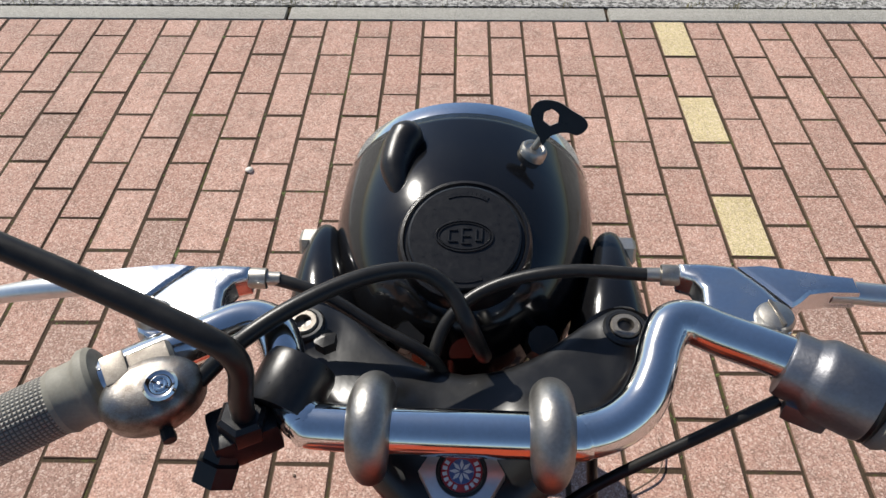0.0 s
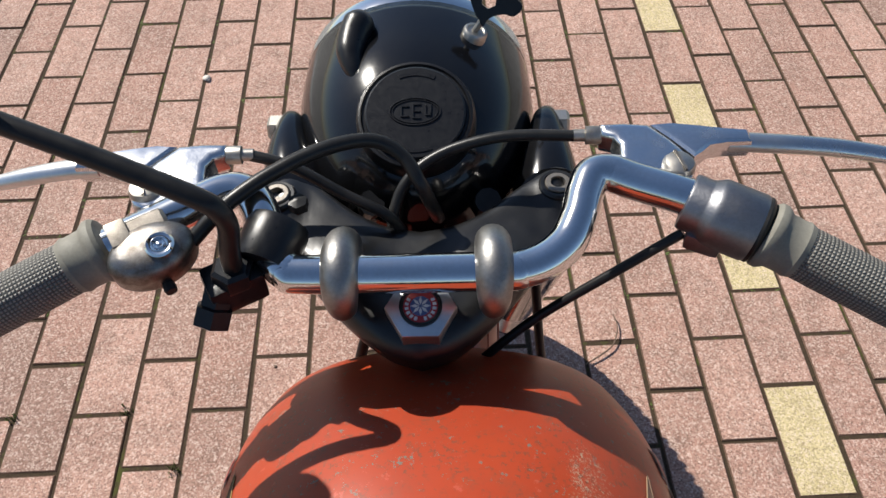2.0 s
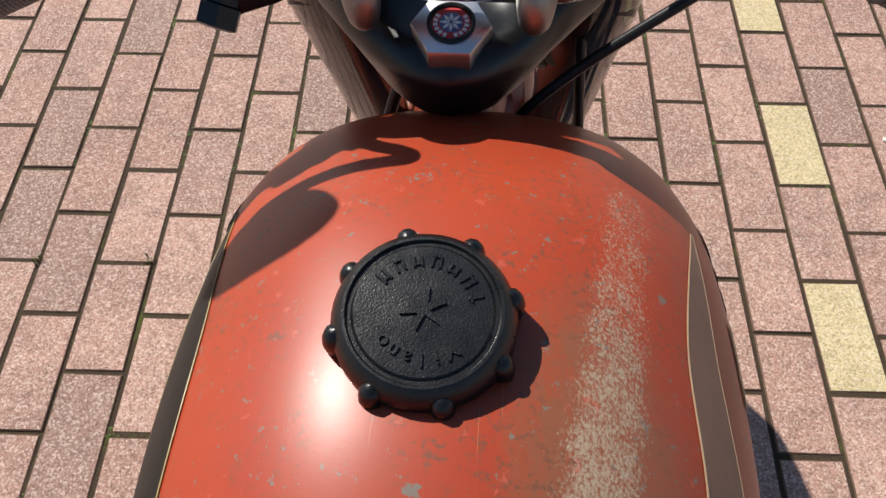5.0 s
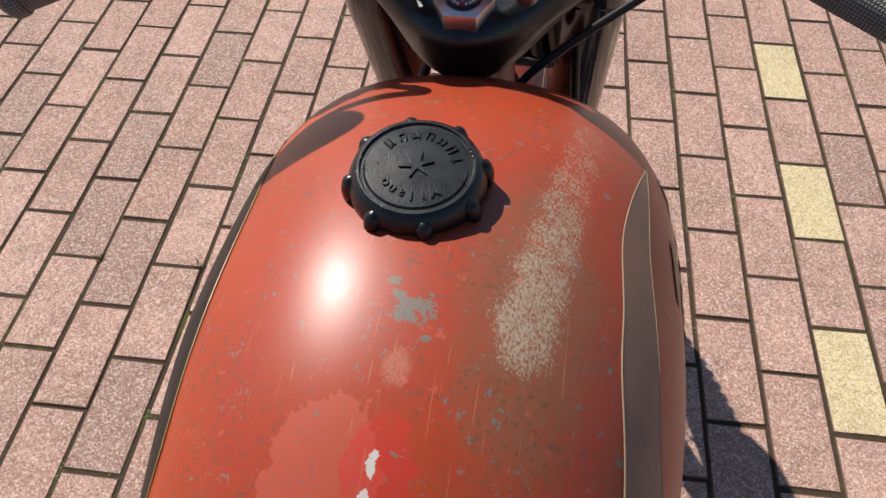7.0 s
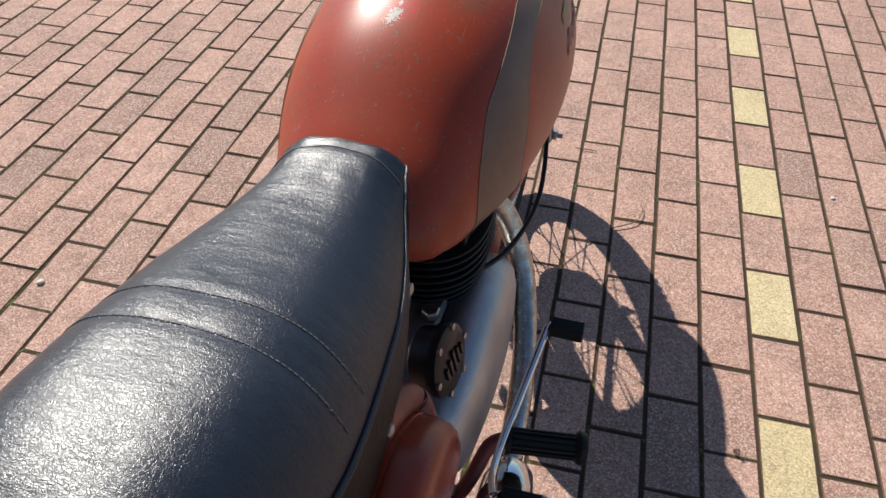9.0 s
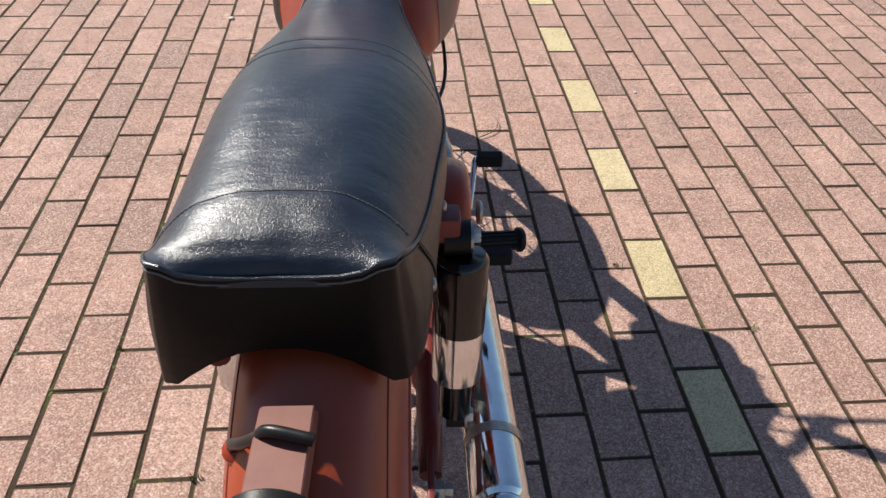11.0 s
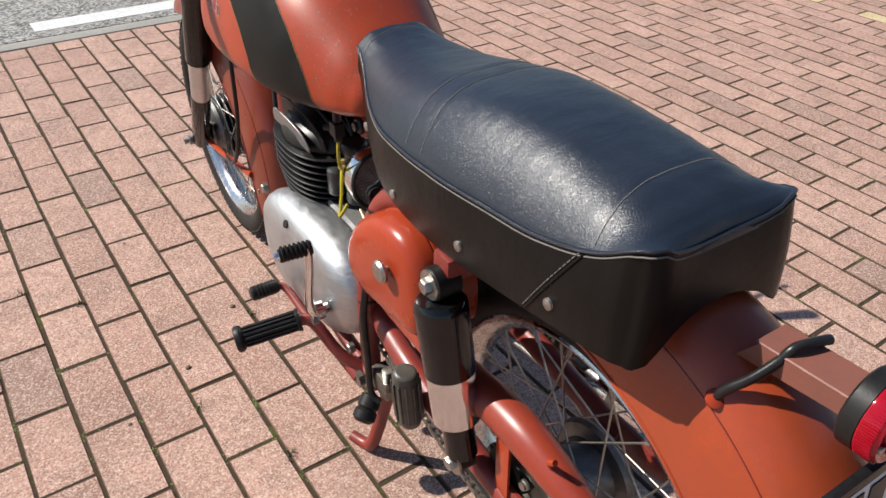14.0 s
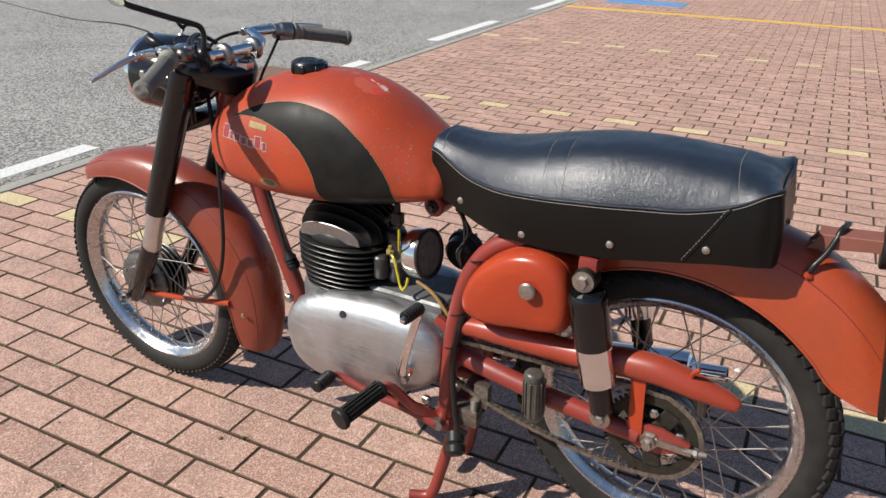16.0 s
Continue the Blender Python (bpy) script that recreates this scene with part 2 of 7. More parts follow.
def red_paint(name, tank=False):
    """Old hand-brushed red paint: faded, rubbed and chipped."""
    k = Mat(name, 0.3)
    big, mid, fine = k.noise(7, 5.0), k.noise(45, 6.0, 0.7), k.noise(500, 3.0)
    c = k.mix(k.ramp(big, (0.35, 0.0), (0.7, 1.0)), (0.345, 0.047, 0.015) if tank else (0.335, 0.042, 0.012), (0.275, 0.036, 0.015) if tank else (0.255, 0.032, 0.013))
    c = k.mix(k.ramp(mid, (0.56, 0.0), (0.74, 0.55)), c, (0.23, 0.056, 0.024))
    rough = k.ramp(big, (0.3, 0.33), (0.75, 0.44)) if tank else k.ramp(big, (0.3, 0.22), (0.75, 0.34))
    if tank:
        # rubbed-through stripe on the shoulder, down to grey-beige primer
        grain = k.noise(900, 4.0, 0.85, k.stretched((1.0, 0.62, 1.0), (0, 0, 0.2)))
        coarse, blot = k.noise(60, 5.0, 0.7), k.noise(130, 4.0, 0.7, k.stretched((1.0, 0.6, 1.0)))
        zone = k.blob((0.058, 0.077, 0.83), (0.034, 0.042, 0.06), 0.1)
        for q in range(7):
            u = q / 6
            spot = k.blob((0.060 + 0.024 * u, 0.078 + 0.145 * u, 0.832 - 0.030 * u), (0.030 - 0.006 * u, 0.046, 0.08), 0.25)
            zone = k.math("MAXIMUM", zone, k.math("MULTIPLY", spot, 1.05 - 0.25 * u))
        zone = k.math("MAXIMUM", zone, k.math("MULTIPLY", k.blob((0.066, 0.035, 0.82), (0.034, 0.060, 0.06), 0.0), 0.55))
        rub = k.math("MULTIPLY_ADD", zone, 0.315, k.math("MULTIPLY_ADD", grain, 0.80, k.math("MULTIPLY", blot, 0.20)))
        # brown haze round it
        haze = k.math("MULTIPLY", k.blob((0.062, 0.09, 0.82), (0.060, 0.15, 0.09), 0.2), k.math("MULTIPLY_ADD", blot, 0.7, k.math("MULTIPLY", grain, 0.5)))
        c = k.mix(k.ramp(haze, (0.24, 0.0), (0.55, 0.80)), c, (0.185, 0.078, 0.040))
        speck = k.math("MULTIPLY", k.ramp(k.noise(300, 3.0, 0.7), (0.54, 0.0), (0.63, 1.0)), k.ramp(k.noise(18, 4.0, 0.7), (0.42, 0.0), (0.60, 1.0)))
        c = k.mix(k.math("MULTIPLY", speck, 0.75), c, (0.12, 0.055, 0.032))
        c = k.mix(k.ramp(rub, (0.76, 0.0), (0.86, 0.9)), c, (0.34, 0.27, 0.19))
        # fine scratches, mostly along the tank
        for turn, sc, lim in ((0.25, 330, 0.705), (-0.5, 260, 0.72), (1.2, 300, 0.735)):
            line = k.math("MULTIPLY", k.noise(1.0, 2.0, 0.5, k.stretched((sc * 3, sc * 0.055, sc * 0.2), (0, 0, turn))), 1.0)
            c = k.mix(k.math("MULTIPLY", k.ramp(line, (lim, 0.0), (lim + 0.03, 0.55)), k.blob((0.02, 0.02, 0.82), (0.12, 0.14, 0.12), 0.5)), c, (0.48, 0.22, 0.12))
        # fresher red touch-up with bare spots
        edge = k.math("MULTIPLY_ADD", k.noise(85, 4.0, 0.65), 2.2, k.math("MULTIPLY_ADD", grain, 0.3, -0.80))
        touch = k.math("ADD", edge, k.math("MAXIMUM", k.blob((0.010, 0.004, 0.82), (0.019, 0.036, 0.05), 0.55), k.blob((-0.014, -0.018, 0.81), (0.022, 0.017, 0.05), 0.4)))
        faint = k.math("ADD", edge, k.blob((-0.012, 0.005, 0.82), (0.030, 0.040, 0.06), 0.5))
        c = k.mix(k.ramp(faint, (0.80, 0.0), (0.84, 0.42)), c, (0.46, 0.105, 0.068))
        c = k.mix(k.math("MULTIPLY", k.ramp(touch, (0.92, 0.0), (0.97, 0.65)), k.ramp(blot, (0.35, 0.35), (0.6, 1.0))), c, (0.46, 0.026, 0.020))
        flake = k.math("MULTIPLY_ADD", k.noise(330, 4.0, 0.75), 2.6, k.math("MULTIPLY_ADD", k.noise(120, 3.0), 2.0, -1.80))
        light = k.blob((0.003, -0.016, 0.81), (0.013, 0.018, 0.04), 0.0)
        for at, sz in (((0.007, 0.010, 0.82), (0.0038, 0.009, 0.04)), ((0.006, -0.002, 0.82), (0.0035, 0.005, 0.04))):
            light = k.math("MAXIMUM", light, k.blob(at, sz, 0.15))
        c = k.mix(k.ramp(k.math("ADD", flake, light), (0.98, 0.0), (1.02, 1.0)), c, (0.46, 0.43, 0.38))
        dark = k.blob((0.012, 0.073, 0.838), (0.015, 0.012, 0.04), 0.0)
        for at, sz in (((0.002, 0.088, 0.838), (0.006, 0.004, 0.04)), ((0.006, 0.081, 0.838), (0.006, 0.005, 0.04)), ((0.012, -0.036, 0.80), (0.004, 0.006, 0.04)), ((0.020, 0.062, 0.83), (0.004, 0.003, 0.04)), ((0.040, -0.085, 0.77), (0.005, 0.003, 0.04))):
            dark = k.math("MAXIMUM", dark, k.math("MULTIPLY", k.blob(at, sz, 0.1), 0.85))
        c = k.mix(k.ramp(k.math("ADD", flake, dark), (0.98, 0.0), (1.02, 1.0)), c, (0.15, 0.12, 0.095))
        scuff = k.math("MULTIPLY", k.blob((0.010, 0.048, 0.834), (0.014, 0.020, 0.04), 0.1), grain)
        c = k.mix(k.ramp(scuff, (0.30, 0.0), (0.5, 0.4)), c, (0.42, 0.22, 0.14))
        patch = k.math("MULTIPLY_ADD", coarse, 0.5, k.blob((-0.135, 0.150, 0.655), (0.06, 0.034, 0.013), 0.1))
        c = k.mix(k.ramp(patch, (0.50, 0.0), (0.80, 0.9)), c, (0.26, 0.20, 0.085))
        c = k.mix(k.ramp(patch, (0.85, 0.0), (1.15, 0.85)), c, (0.075, 0.065, 0.045))
        rough = k.mix(k.ramp(rub, (0.74, 0.0), (0.9, 1.0)), rough, (0.6, 0.6, 0.6))
    else:
        chips = k.noise(110, 3.0)
        c = k.mix(k.ramp(chips, (0.70, 0.0), (0.73, 0.8)), c, (0.14, 0.10, 0.08))
    k.colour(c).rough(rough).bump(k.math("MULTIPLY_ADD", mid, 0.5, fine), 0.05, 0.0005)
    k.b.inputs["Specular IOR Level"].default_value = 0.30
    k.b.inputs["Coat Weight"].default_value = 0.09 if tank else 0.10
    k.b.inputs["Coat Roughness"].default_value = 0.30 if tank else 0.16
    return k.m


RED = red_paint("old_red_paint")
DARK_RED = speckled("dark_red_frame_paint", (0.24, 0.030, 0.020), (0.15, 0.026, 0.020), 24, 0.30, bump=0.06, rough2=0.5)
TANK_RED = red_paint("old_red_tank_paint", True)
PANEL = speckled("faded_black_paint", (0.008, 0.0078, 0.0075), (0.017, 0.0155, 0.0135), 20, 0.36, bump=0.08, rough2=0.50, spec=0.10)

# right-hand panel: the brown reflection of the bricks is put into its colour
PANEL_BRICK_SHEEN = speckled("brick_reflection_brown_paint", (0.185, 0.098, 0.062), (0.135, 0.072, 0.047), 22, 0.34, bump=0.06, rough2=0.46)


def leather(name, a, b, rough, spec, relief):
    """Grained vinyl: smooth pads between fine wrinkle lines, over soft creases."""
    k = Mat(name, rough)
    k.b.inputs["Specular IOR Level"].default_value = spec
    warp = k.node("ShaderNodeVectorMath")
    warp.operation = "MULTIPLY_ADD"
    k.put(warp.inputs[0], k.node("ShaderNodeTexNoise", Scale=90.0, Detail=3.0).outputs["Color"])
    warp.inputs[1].default_value = (0.006, 0.006, 0.006)
    k.put(warp.inputs[2], k.stretched((0.75, 1.25, 1.0)))
    v = k.node("ShaderNodeTexVoronoi", Scale=420.0)
    v.feature = "DISTANCE_TO_EDGE"
    k.put(v.inputs["Vector"], warp.outputs[0])
    pads = k.ramp(v.outputs["Distance"], (0.0, 0.0), (0.22, 1.0))
    big = k.noise(9, 4.0)
    crease = k.noise(150, 5.0, 0.6, k.stretched((0.6, 1.5, 1.0)))
    fold = k.noise(34, 3.0, 0.55, k.stretched((0.5, 1.6, 1.0), (0, 0, 0.5)))
    h = k.math("MULTIPLY_ADD", pads, 0.20, k.math("MULTIPLY_ADD", crease, 0.9, k.math("MULTIPLY", fold, 2.2)))
    k.colour(k.mix(big, a, b)).rough(k.ramp(crease, (0.3, rough), (0.75, rough + 0.10))).bump(h, relief, 0.0009)
    return k.m


SEAT_TOP = leather("black_seat_vinyl", (0.010, 0.0145, 0.024), (0.0135, 0.018, 0.028), 0.29, 0.50, 0.45)
SEAT_SIDE = leather("brown_black_seat_vinyl", (0.0075, 0.0065, 0.0055), (0.005, 0.0042, 0.0038), 0.30, 0.15, 0.30)

def brushed_cover():
    """Bare alloy, dulled, with fine wiping scratches and darker smears."""
    k = Mat("brushed_cover_alloy", 0.46, 1.0)
    line = k.noise(60, 3.0, 0.7, k.stretched((1.0, 0.25, 6.0), (0.2, 0, 0)))
    smear, fine = k.noise(12, 5.0, 0.65), k.noise(400, 2.0)
    c = k.mix(k.ramp(smear, (0.35, 0.0), (0.7, 1.0)), (0.50, 0.51, 0.52), (0.36, 0.365, 0.37))
    c = k.mix(k.ramp(line, (0.45, 0.0), (0.75, 0.5)), c, (0.62, 0.62, 0.62))
    k.colour(c).rough(k.ramp(line, (0.3, 0.40), (0.7, 0.56))).bump(k.math("MULTIPLY_ADD", line, 0.6, fine), 0.12, 0.0005)
    return k.m


COVER = brushed_cover()
THREAD = speckled("grey_thread", (0.19, 0.18, 0.16), (0.07, 0.065, 0.06), 600, 0.7)



# ---- ground: bricks on a 0.10 by 0.20 lattice, kerb and road ----
def brick_mat(name, a, b, c, yellow=False):
    k = Mat(name, 0.85, spec=0.3)
    info = k.node("ShaderNodeObjectInfo").outputs["Random"]
    isl = k.node("ShaderNodeNewGeometry").outputs["Random Per Island"]
    rnd = k.math("FRACT", k.math("MULTIPLY_ADD", info, 7.31, isl))
    pos = k.node("ShaderNodeNewGeometry").outputs["Position"]
    stain, grit, sand, blot = k.noise(5, 5.0, 0.6, pos), k.noise(420, 3.0, 0.8, pos), k.noise(75, 4.0, 0.7, pos), k.noise(19, 4.0, 0.65, pos)
    col = k.mix(rnd, a, b)
    col = k.mix(k.ramp(rnd, (0.90, 0.0), (0.97, 0.65)), col, c)
    col = k.mix(k.ramp(stain, (0.45, 0.0), (0.72, 0.65)), col, c)
    col = k.mix(k.ramp(blot, (0.50, 0.0), (0.72, 0.6)), col, c)
    col = k.mix(k.ramp(sand, (0.40, 0.0), (0.78, 0.40)), col, (0.46, 0.36, 0.29))
    # mixed sand grains, pale on reddish, with dark pits between
    v = k.node("ShaderNodeTexVoronoi", Scale=360.0)
    k.put(v.inputs["Vector"], pos)
    tone = k.node("ShaderNodeSeparateColor", Color=v.outputs["Color"]).outputs[0]
    col = k.mix(k.ramp(tone, (0.0, 0.58), (0.40, 0.0)), col, tuple(0.5 * q for q in c))
    col = k.mix(k.ramp(tone, (0.63, 0.0), (1.0, 0.50)), col, (0.80, 0.66, 0.56) if not yellow else (0.86, 0.80, 0.56))
    col = k.mix(k.ramp(grit, (0.34, 0.85), (0.45, 0.0)), col, (0.085, 0.038, 0.03))
    grit = k.math("MULTIPLY_ADD", tone, 0.5, grit)
    k.colour(col).bump(k.math("MULTIPLY_ADD", sand, 0.5, grit), 0.75, 0.0018)
    return k.m


BRICK_RED = brick_mat("red_paving_brick", (0.405, 0.224, 0.170), (0.530, 0.316, 0.246), (0.225, 0.134, 0.104))
BRICK_YELLOW = brick_mat("yellow_paving_brick", (0.60, 0.49, 0.25), (0.64, 0.53, 0.29), (0.46, 0.37, 0.19))


def joint_mat():
    k = Mat("mossy_sand_joint", 0.95, spec=0.2)
    moss, grit = k.noise(7, 6.0, 0.75), k.noise(300, 3.0)
    c = k.mix(grit, (0.018, 0.013, 0.008), (0.085, 0.058, 0.036))
    c = k.mix(k.ramp(k.math("MULTIPLY_ADD", k.noise(45, 4.0, 0.7), 0.5, moss), (0.80, 0.0), (0.90, 0.8)), c, (0.070, 0.078, 0.018))
    k.colour(c).bump(grit, 0.8, 0.003)
    return k.m


def road_mat(name, a, b, grain=150.0, hard=0.7):
    """Stones of mixed tone in a binder, worn at a coarse scale."""
    k = Mat(name, 0.85, spec=0.3)
    v = k.node("ShaderNodeTexVoronoi", Scale=grain)
    k.put(v.inputs["Vector"], k.coord)
    tone = k.node("ShaderNodeSeparateColor", Color=v.outputs["Color"]).outputs[0]
    big, fine = k.noise(1.3, 5.0), k.noise(grain * 2.2, 3.0, 0.8)
    s = k.math("MULTIPLY_ADD", k.ramp(tone, (0.15, 0.0), (0.9, 1.0)), hard, k.math("MULTIPLY_ADD", fine, 0.9 - hard, k.math("MULTIPLY", big, 0.35)))
    c = k.mix(k.ramp(s, (0.15, 0.0), (1.0, 1.0)), a, b)
    c = k.mix(k.ramp(fine, (0.33, 0.8), (0.44, 0.0)), c, tuple(0.35 * q for q in a))
    k.colour(c).bump(k.math("MULTIPLY_ADD", fine, 0.6, v.outputs["Distance"]), 0.7, 0.004)
    return k.m


ASPHALT = road_mat("grey_asphalt", (0.050, 0.048, 0.045), (0.42, 0.405, 0.38), 115.0, 0.78)
KERB = road_mat("concrete_kerb", (0.24, 0.23, 0.20), (0.40, 0.38, 0.34), 220.0, 0.4)
LINE = road_mat("worn_white_line", (0.46, 0.46, 0.44), (0.76, 0.76, 0.74), 150.0, 0.45)
YELLOW_LINE = road_mat("worn_yellow_line", (0.55, 0.34, 0.05), (0.66, 0.42, 0.08))
BLUE_LINE = road_mat("worn_blue_line", (0.08, 0.20, 0.42), (0.14, 0.28, 0.50))
JOINT = joint_mat()


def slab(x0, x1, y0, y1, top, depth=0.1):
    return box((x1 - x0, y1 - y0, depth), ((x0 + x1) / 2, (y0 + y1) / 2, top - depth / 2), 0)


ground = tagged(new("ground", mesh_of("ground", slab(-400, 400, -400, 400, -0.012, 0.3), JOINT, 30)), "bedding sand and moss under the red paving", "ground", kind="structure")
pavement = tagged(new("pavement", mesh_of("pavement", slab(-60, 60, -60, 1.398, -0.0022, 0.003), JOINT, 30)), "sunlit red brick pavement with mossy joints and yellow bay markers", "pavement", kind="structure")
road = tagged(new("road", mesh_of("road", slab(-60, 60, 1.50, 60, -0.004, 0.006), ASPHALT, 30)), "pale grey coarse asphalt road beside the brick parking", "road", kind="structure")
shapes = []
rng = random.Random(5)
for k in range(-30, 40):
    shapes.append(box((0.988, 0.075, 0.1), (k + 0.37, 1.4395, -0.047 + rng.uniform(-0.001, 0.001)), 0.006))
kerb = tagged(new("kerb", mesh_of("kerb", join(*shapes), KERB)), "weathered flush concrete kerb between bricks and road", "kerb", kind="structure")
for k in range(-3, 6):
    dash = tagged(new("road_line", mesh_of("road_line", slab(-0.73 + 2.6 * k, 0.72 + 2.6 * k, 1.575, 1.69, -0.0025, 0.002), LINE, 30)), "worn white painted dash on the asphalt", "road marking", "white dashes along the road", "structure")
tagged(new("yellow_line", mesh_of("yellow_line", slab(7.52, 7.64, -8, 1.39, 0.004, 0.006), YELLOW_LINE, 30)), "yellow painted bay line across the bricks", "road marking", kind="structure")
tagged(new("blue_marking", mesh_of("blue_marking", slab(8.3, 8.75, 0.1, 1.1, 0.004, 0.006), BLUE_LINE, 30)), "blue painted patch in a reserved bay", "road marking", kind="structure")


# ---- the motorcycle, in its own frame: x right, y forward, z up ----
bike = new("motorcycle")
bike.matrix_world = pose(-0.581, -0.85, 0, 0, -1.0, -2.3) @ Matrix.Translation((0, -0.015, 0)) @ Matrix.Diagonal((1, 1.007, 1.028, 1))
tagged(bike, "vintage red and black motorcycle with worn paint on its stand", "motorcycle")

TX, SX = 0.0090, -0.006  # tank and seat sit a little off the middle

# tank
TY = [-0.190, -0.185, -0.175, -0.15, -0.10, -0.034, 0.03, 0.09, 0.155, 0.22, 0.268, 0.302, 0.324, 0.337, 0.344, 0.347]
TW = [0.010, 0.042, 0.068, 0.089, 0.109, 0.131, 0.142, 0.149, 0.151, 0.149, 0.142, 0.127, 0.108, 0.082, 0.048, 0.008]
TT = [0.682, 0.697, 0.711, 0.736, 0.771, 0.811, 0.833, 0.839, 0.833, 0.819, 0.799, 0.777, 0.756, 0.738, 0.726, 0.717]
TB = [0.688, 0.670, 0.660, 0.648, 0.635, 0.622, 0.613, 0.609, 0.608, 0.612, 0.622, 0.638, 0.658, 0.676, 0.690, 0.710]
tank_w, tank_t, tank_b = curve_at(TY, [0.985 * w for w in TW]), curve_at(TY, TT), curve_at(TY, TB)


def tank_mid(y):
    return 0.71 * tank_b(y) + 0.29 * tank_t(y)


def tank_x(y, z):
    """Half width of the tank at a height."""
    m = tank_mid(y)
    u = (z - m) / ((tank_t(y) - m) if z > m else (m - tank_b(y)))
    p = 2.25 if z > m else 2.6
    return tank_w(y) * max(0.0, 1 - abs(u) ** p) ** (1 / p)


def tank_ring(y, n=64):
    w, m, ring = tank_w(y), tank_mid(y), []
    for k in range(n):
        a = 2 * math.pi * k / n
        c, s = math.cos(a), math.sin(a)
        p = 2.25 if s > 0 else 2.6
        h = tank_t(y) - m if s > 0 else m - tank_b(y)
        ring.append((TX + w * math.copysign(abs(c) ** (2 / p), c), y, m + h * math.copysign(abs(s) ** (2 / p), s)))
    return ring


ys = [0.0785 - 0.2685 * math.cos(math.pi * k / 64) for k in range(65)]
tank = part("fuel_tank", loft([tank_ring(y) for y in ys]), TANK_RED, bike, "faded red fuel tank with rubbed and chipped paint", 0)

WORN_GOLD = speckled("worn_gold_line", (0.30, 0.21, 0.13), (0.20, 0.13, 0.08), 90, 0.4)
BADGE_WHITE = speckled("worn_white_ink", (0.55, 0.52, 0.48), (0.20, 0.12, 0.10), 160, 0.4)
BADGE_RED = speckled("worn_red_ink", (0.34, 0.02, 0.02), (0.12, 0.02, 0.02), 160, 0.4)
# dark swept panel on each side, edged with a gold line
UP = {-1: [(0.248, 0.758), (0.196, 0.782), (0.148, 0.7945), (0.100, 0.799), (0.050, 0.793), (0.010, 0.780), (-0.038, 0.749), (-0.066, 0.721), (-0.085, 0.694), (-0.095, 0.665), (-0.098, 0.640)], 1: [(0.240, 0.768), (0.200, 0.790), (0.155, 0.804), (0.110, 0.808), (0.068, 0.806), (0.010, 0.789), (-0.038, 0.769), (-0.064, 0.752), (-0.093, 0.721), (-0.108, 0.693), (-0.113, 0.660)]}
LO = {-1: [(0.248, 0.758), (0.216, 0.764), (0.186, 0.765), (0.156, 0.761), (0.130, 0.754), (0.111, 0.748), (0.094, 0.737), (0.072, 0.719), (0.052, 0.687), (0.045, 0.655), (0.037, 0.626)], 1: [(0.240, 0.768), (0.210, 0.778), (0.180, 0.785), (0.150, 0.789), (0.115, 0.789), (0.075, 0.784), (0.045, 0.774), (0.010, 0.752), (-0.014, 0.718), (-0.028, 0.690), (-0.034, 0.655)]}


def on_tank(y, z, side, proud):
    """A point on the tank's side, pushed out from it."""
    z = max(z, tank_b(y) + 0.002)
    p = Vector((tank_x(y, z), y, z))
    d = 0.002
    t1 = Vector((tank_x(y + d, z), y + d, z)) - p
    t2 = Vector((tank_x(y, z + d), y, z + d)) - p
    n = t1.cross(t2).normalized()
    if n.x < 0:
        n = -n
    p += n * proud
    return (TX + side * p.x, p.y, p.z)


for side in (-1, 1):
    up = smooth_line([(0, *p) for p in UP[side]], 6)
    lo = smooth_line([(0, *p) for p in LO[side]], 6)
    rows = []
    for a, b in zip(up, lo):
        rows.append([on_tank(a.y + (b.y - a.y) * k / 16, a.z + (b.z - a.z) * k / 16, side, 0.0006) for k in range(17)])
    panel = part("tank_panel", loft(rows, False), PANEL if side < 0 else PANEL_BRICK_SHEEN, tank, "faded black side panel" if side < 0 else "side panel coloured brown with the paving's reflection", 0)
    part("gold_line", join(tube([on_tank(p.y, p.z, side, 0.0004) for p in up[1:]], 0.00045, 6, 1), tube([on_tank(p.y, p.z, side, 0.0004) for p in lo[1:]], 0.00045, 6, 1)), GOLD if side < 0 else WORN_GOLD, panel)
    # worn maker's transfer: a red and white block with a crest over it
    for k, (dy, dz, w, h) in enumerate(((0.0, 0.0, 0.008, 0.021), (0.011, 0.0005, 0.004, 0.013), (0.018, 0.0, 0.007, 0.012), (0.028, -0.0015, 0.006, 0.012), (0.037, -0.002, 0.006, 0.012), (0.046, -0.001, 0.007, 0.019), (0.056, -0.003, 0.004, 0.014))):
        base_y, base_z = 0.262, 0.722
        for grow, mt, nm, up_by in ((0.0011, BADGE_WHITE, "badge_edge", 0.0004), (0.0, BADGE_RED, "badge_letter_bar", 0.0009)):
            r = [[on_tank(base_y - 1.85 * (dy + (w + 2 * grow) * i / 3 - grow), base_z + dz - grow - 0.1 * dy + (h + 2 * grow) * j / 3, side, up_by) for j in range(4)] for i in range(4)]
            part(nm, loft(r, False), mt, tank, "", 0)
    r = [[on_tank(0.196 - 0.042 * i / 4, 0.749 + 0.010 * j / 3 - 0.002 * i / 4, side, 0.0007) for j in range(4)] for i in range(5)]
    part("badge_crest", loft(r, False), GOLD, tank, "worn gold crest", 0)

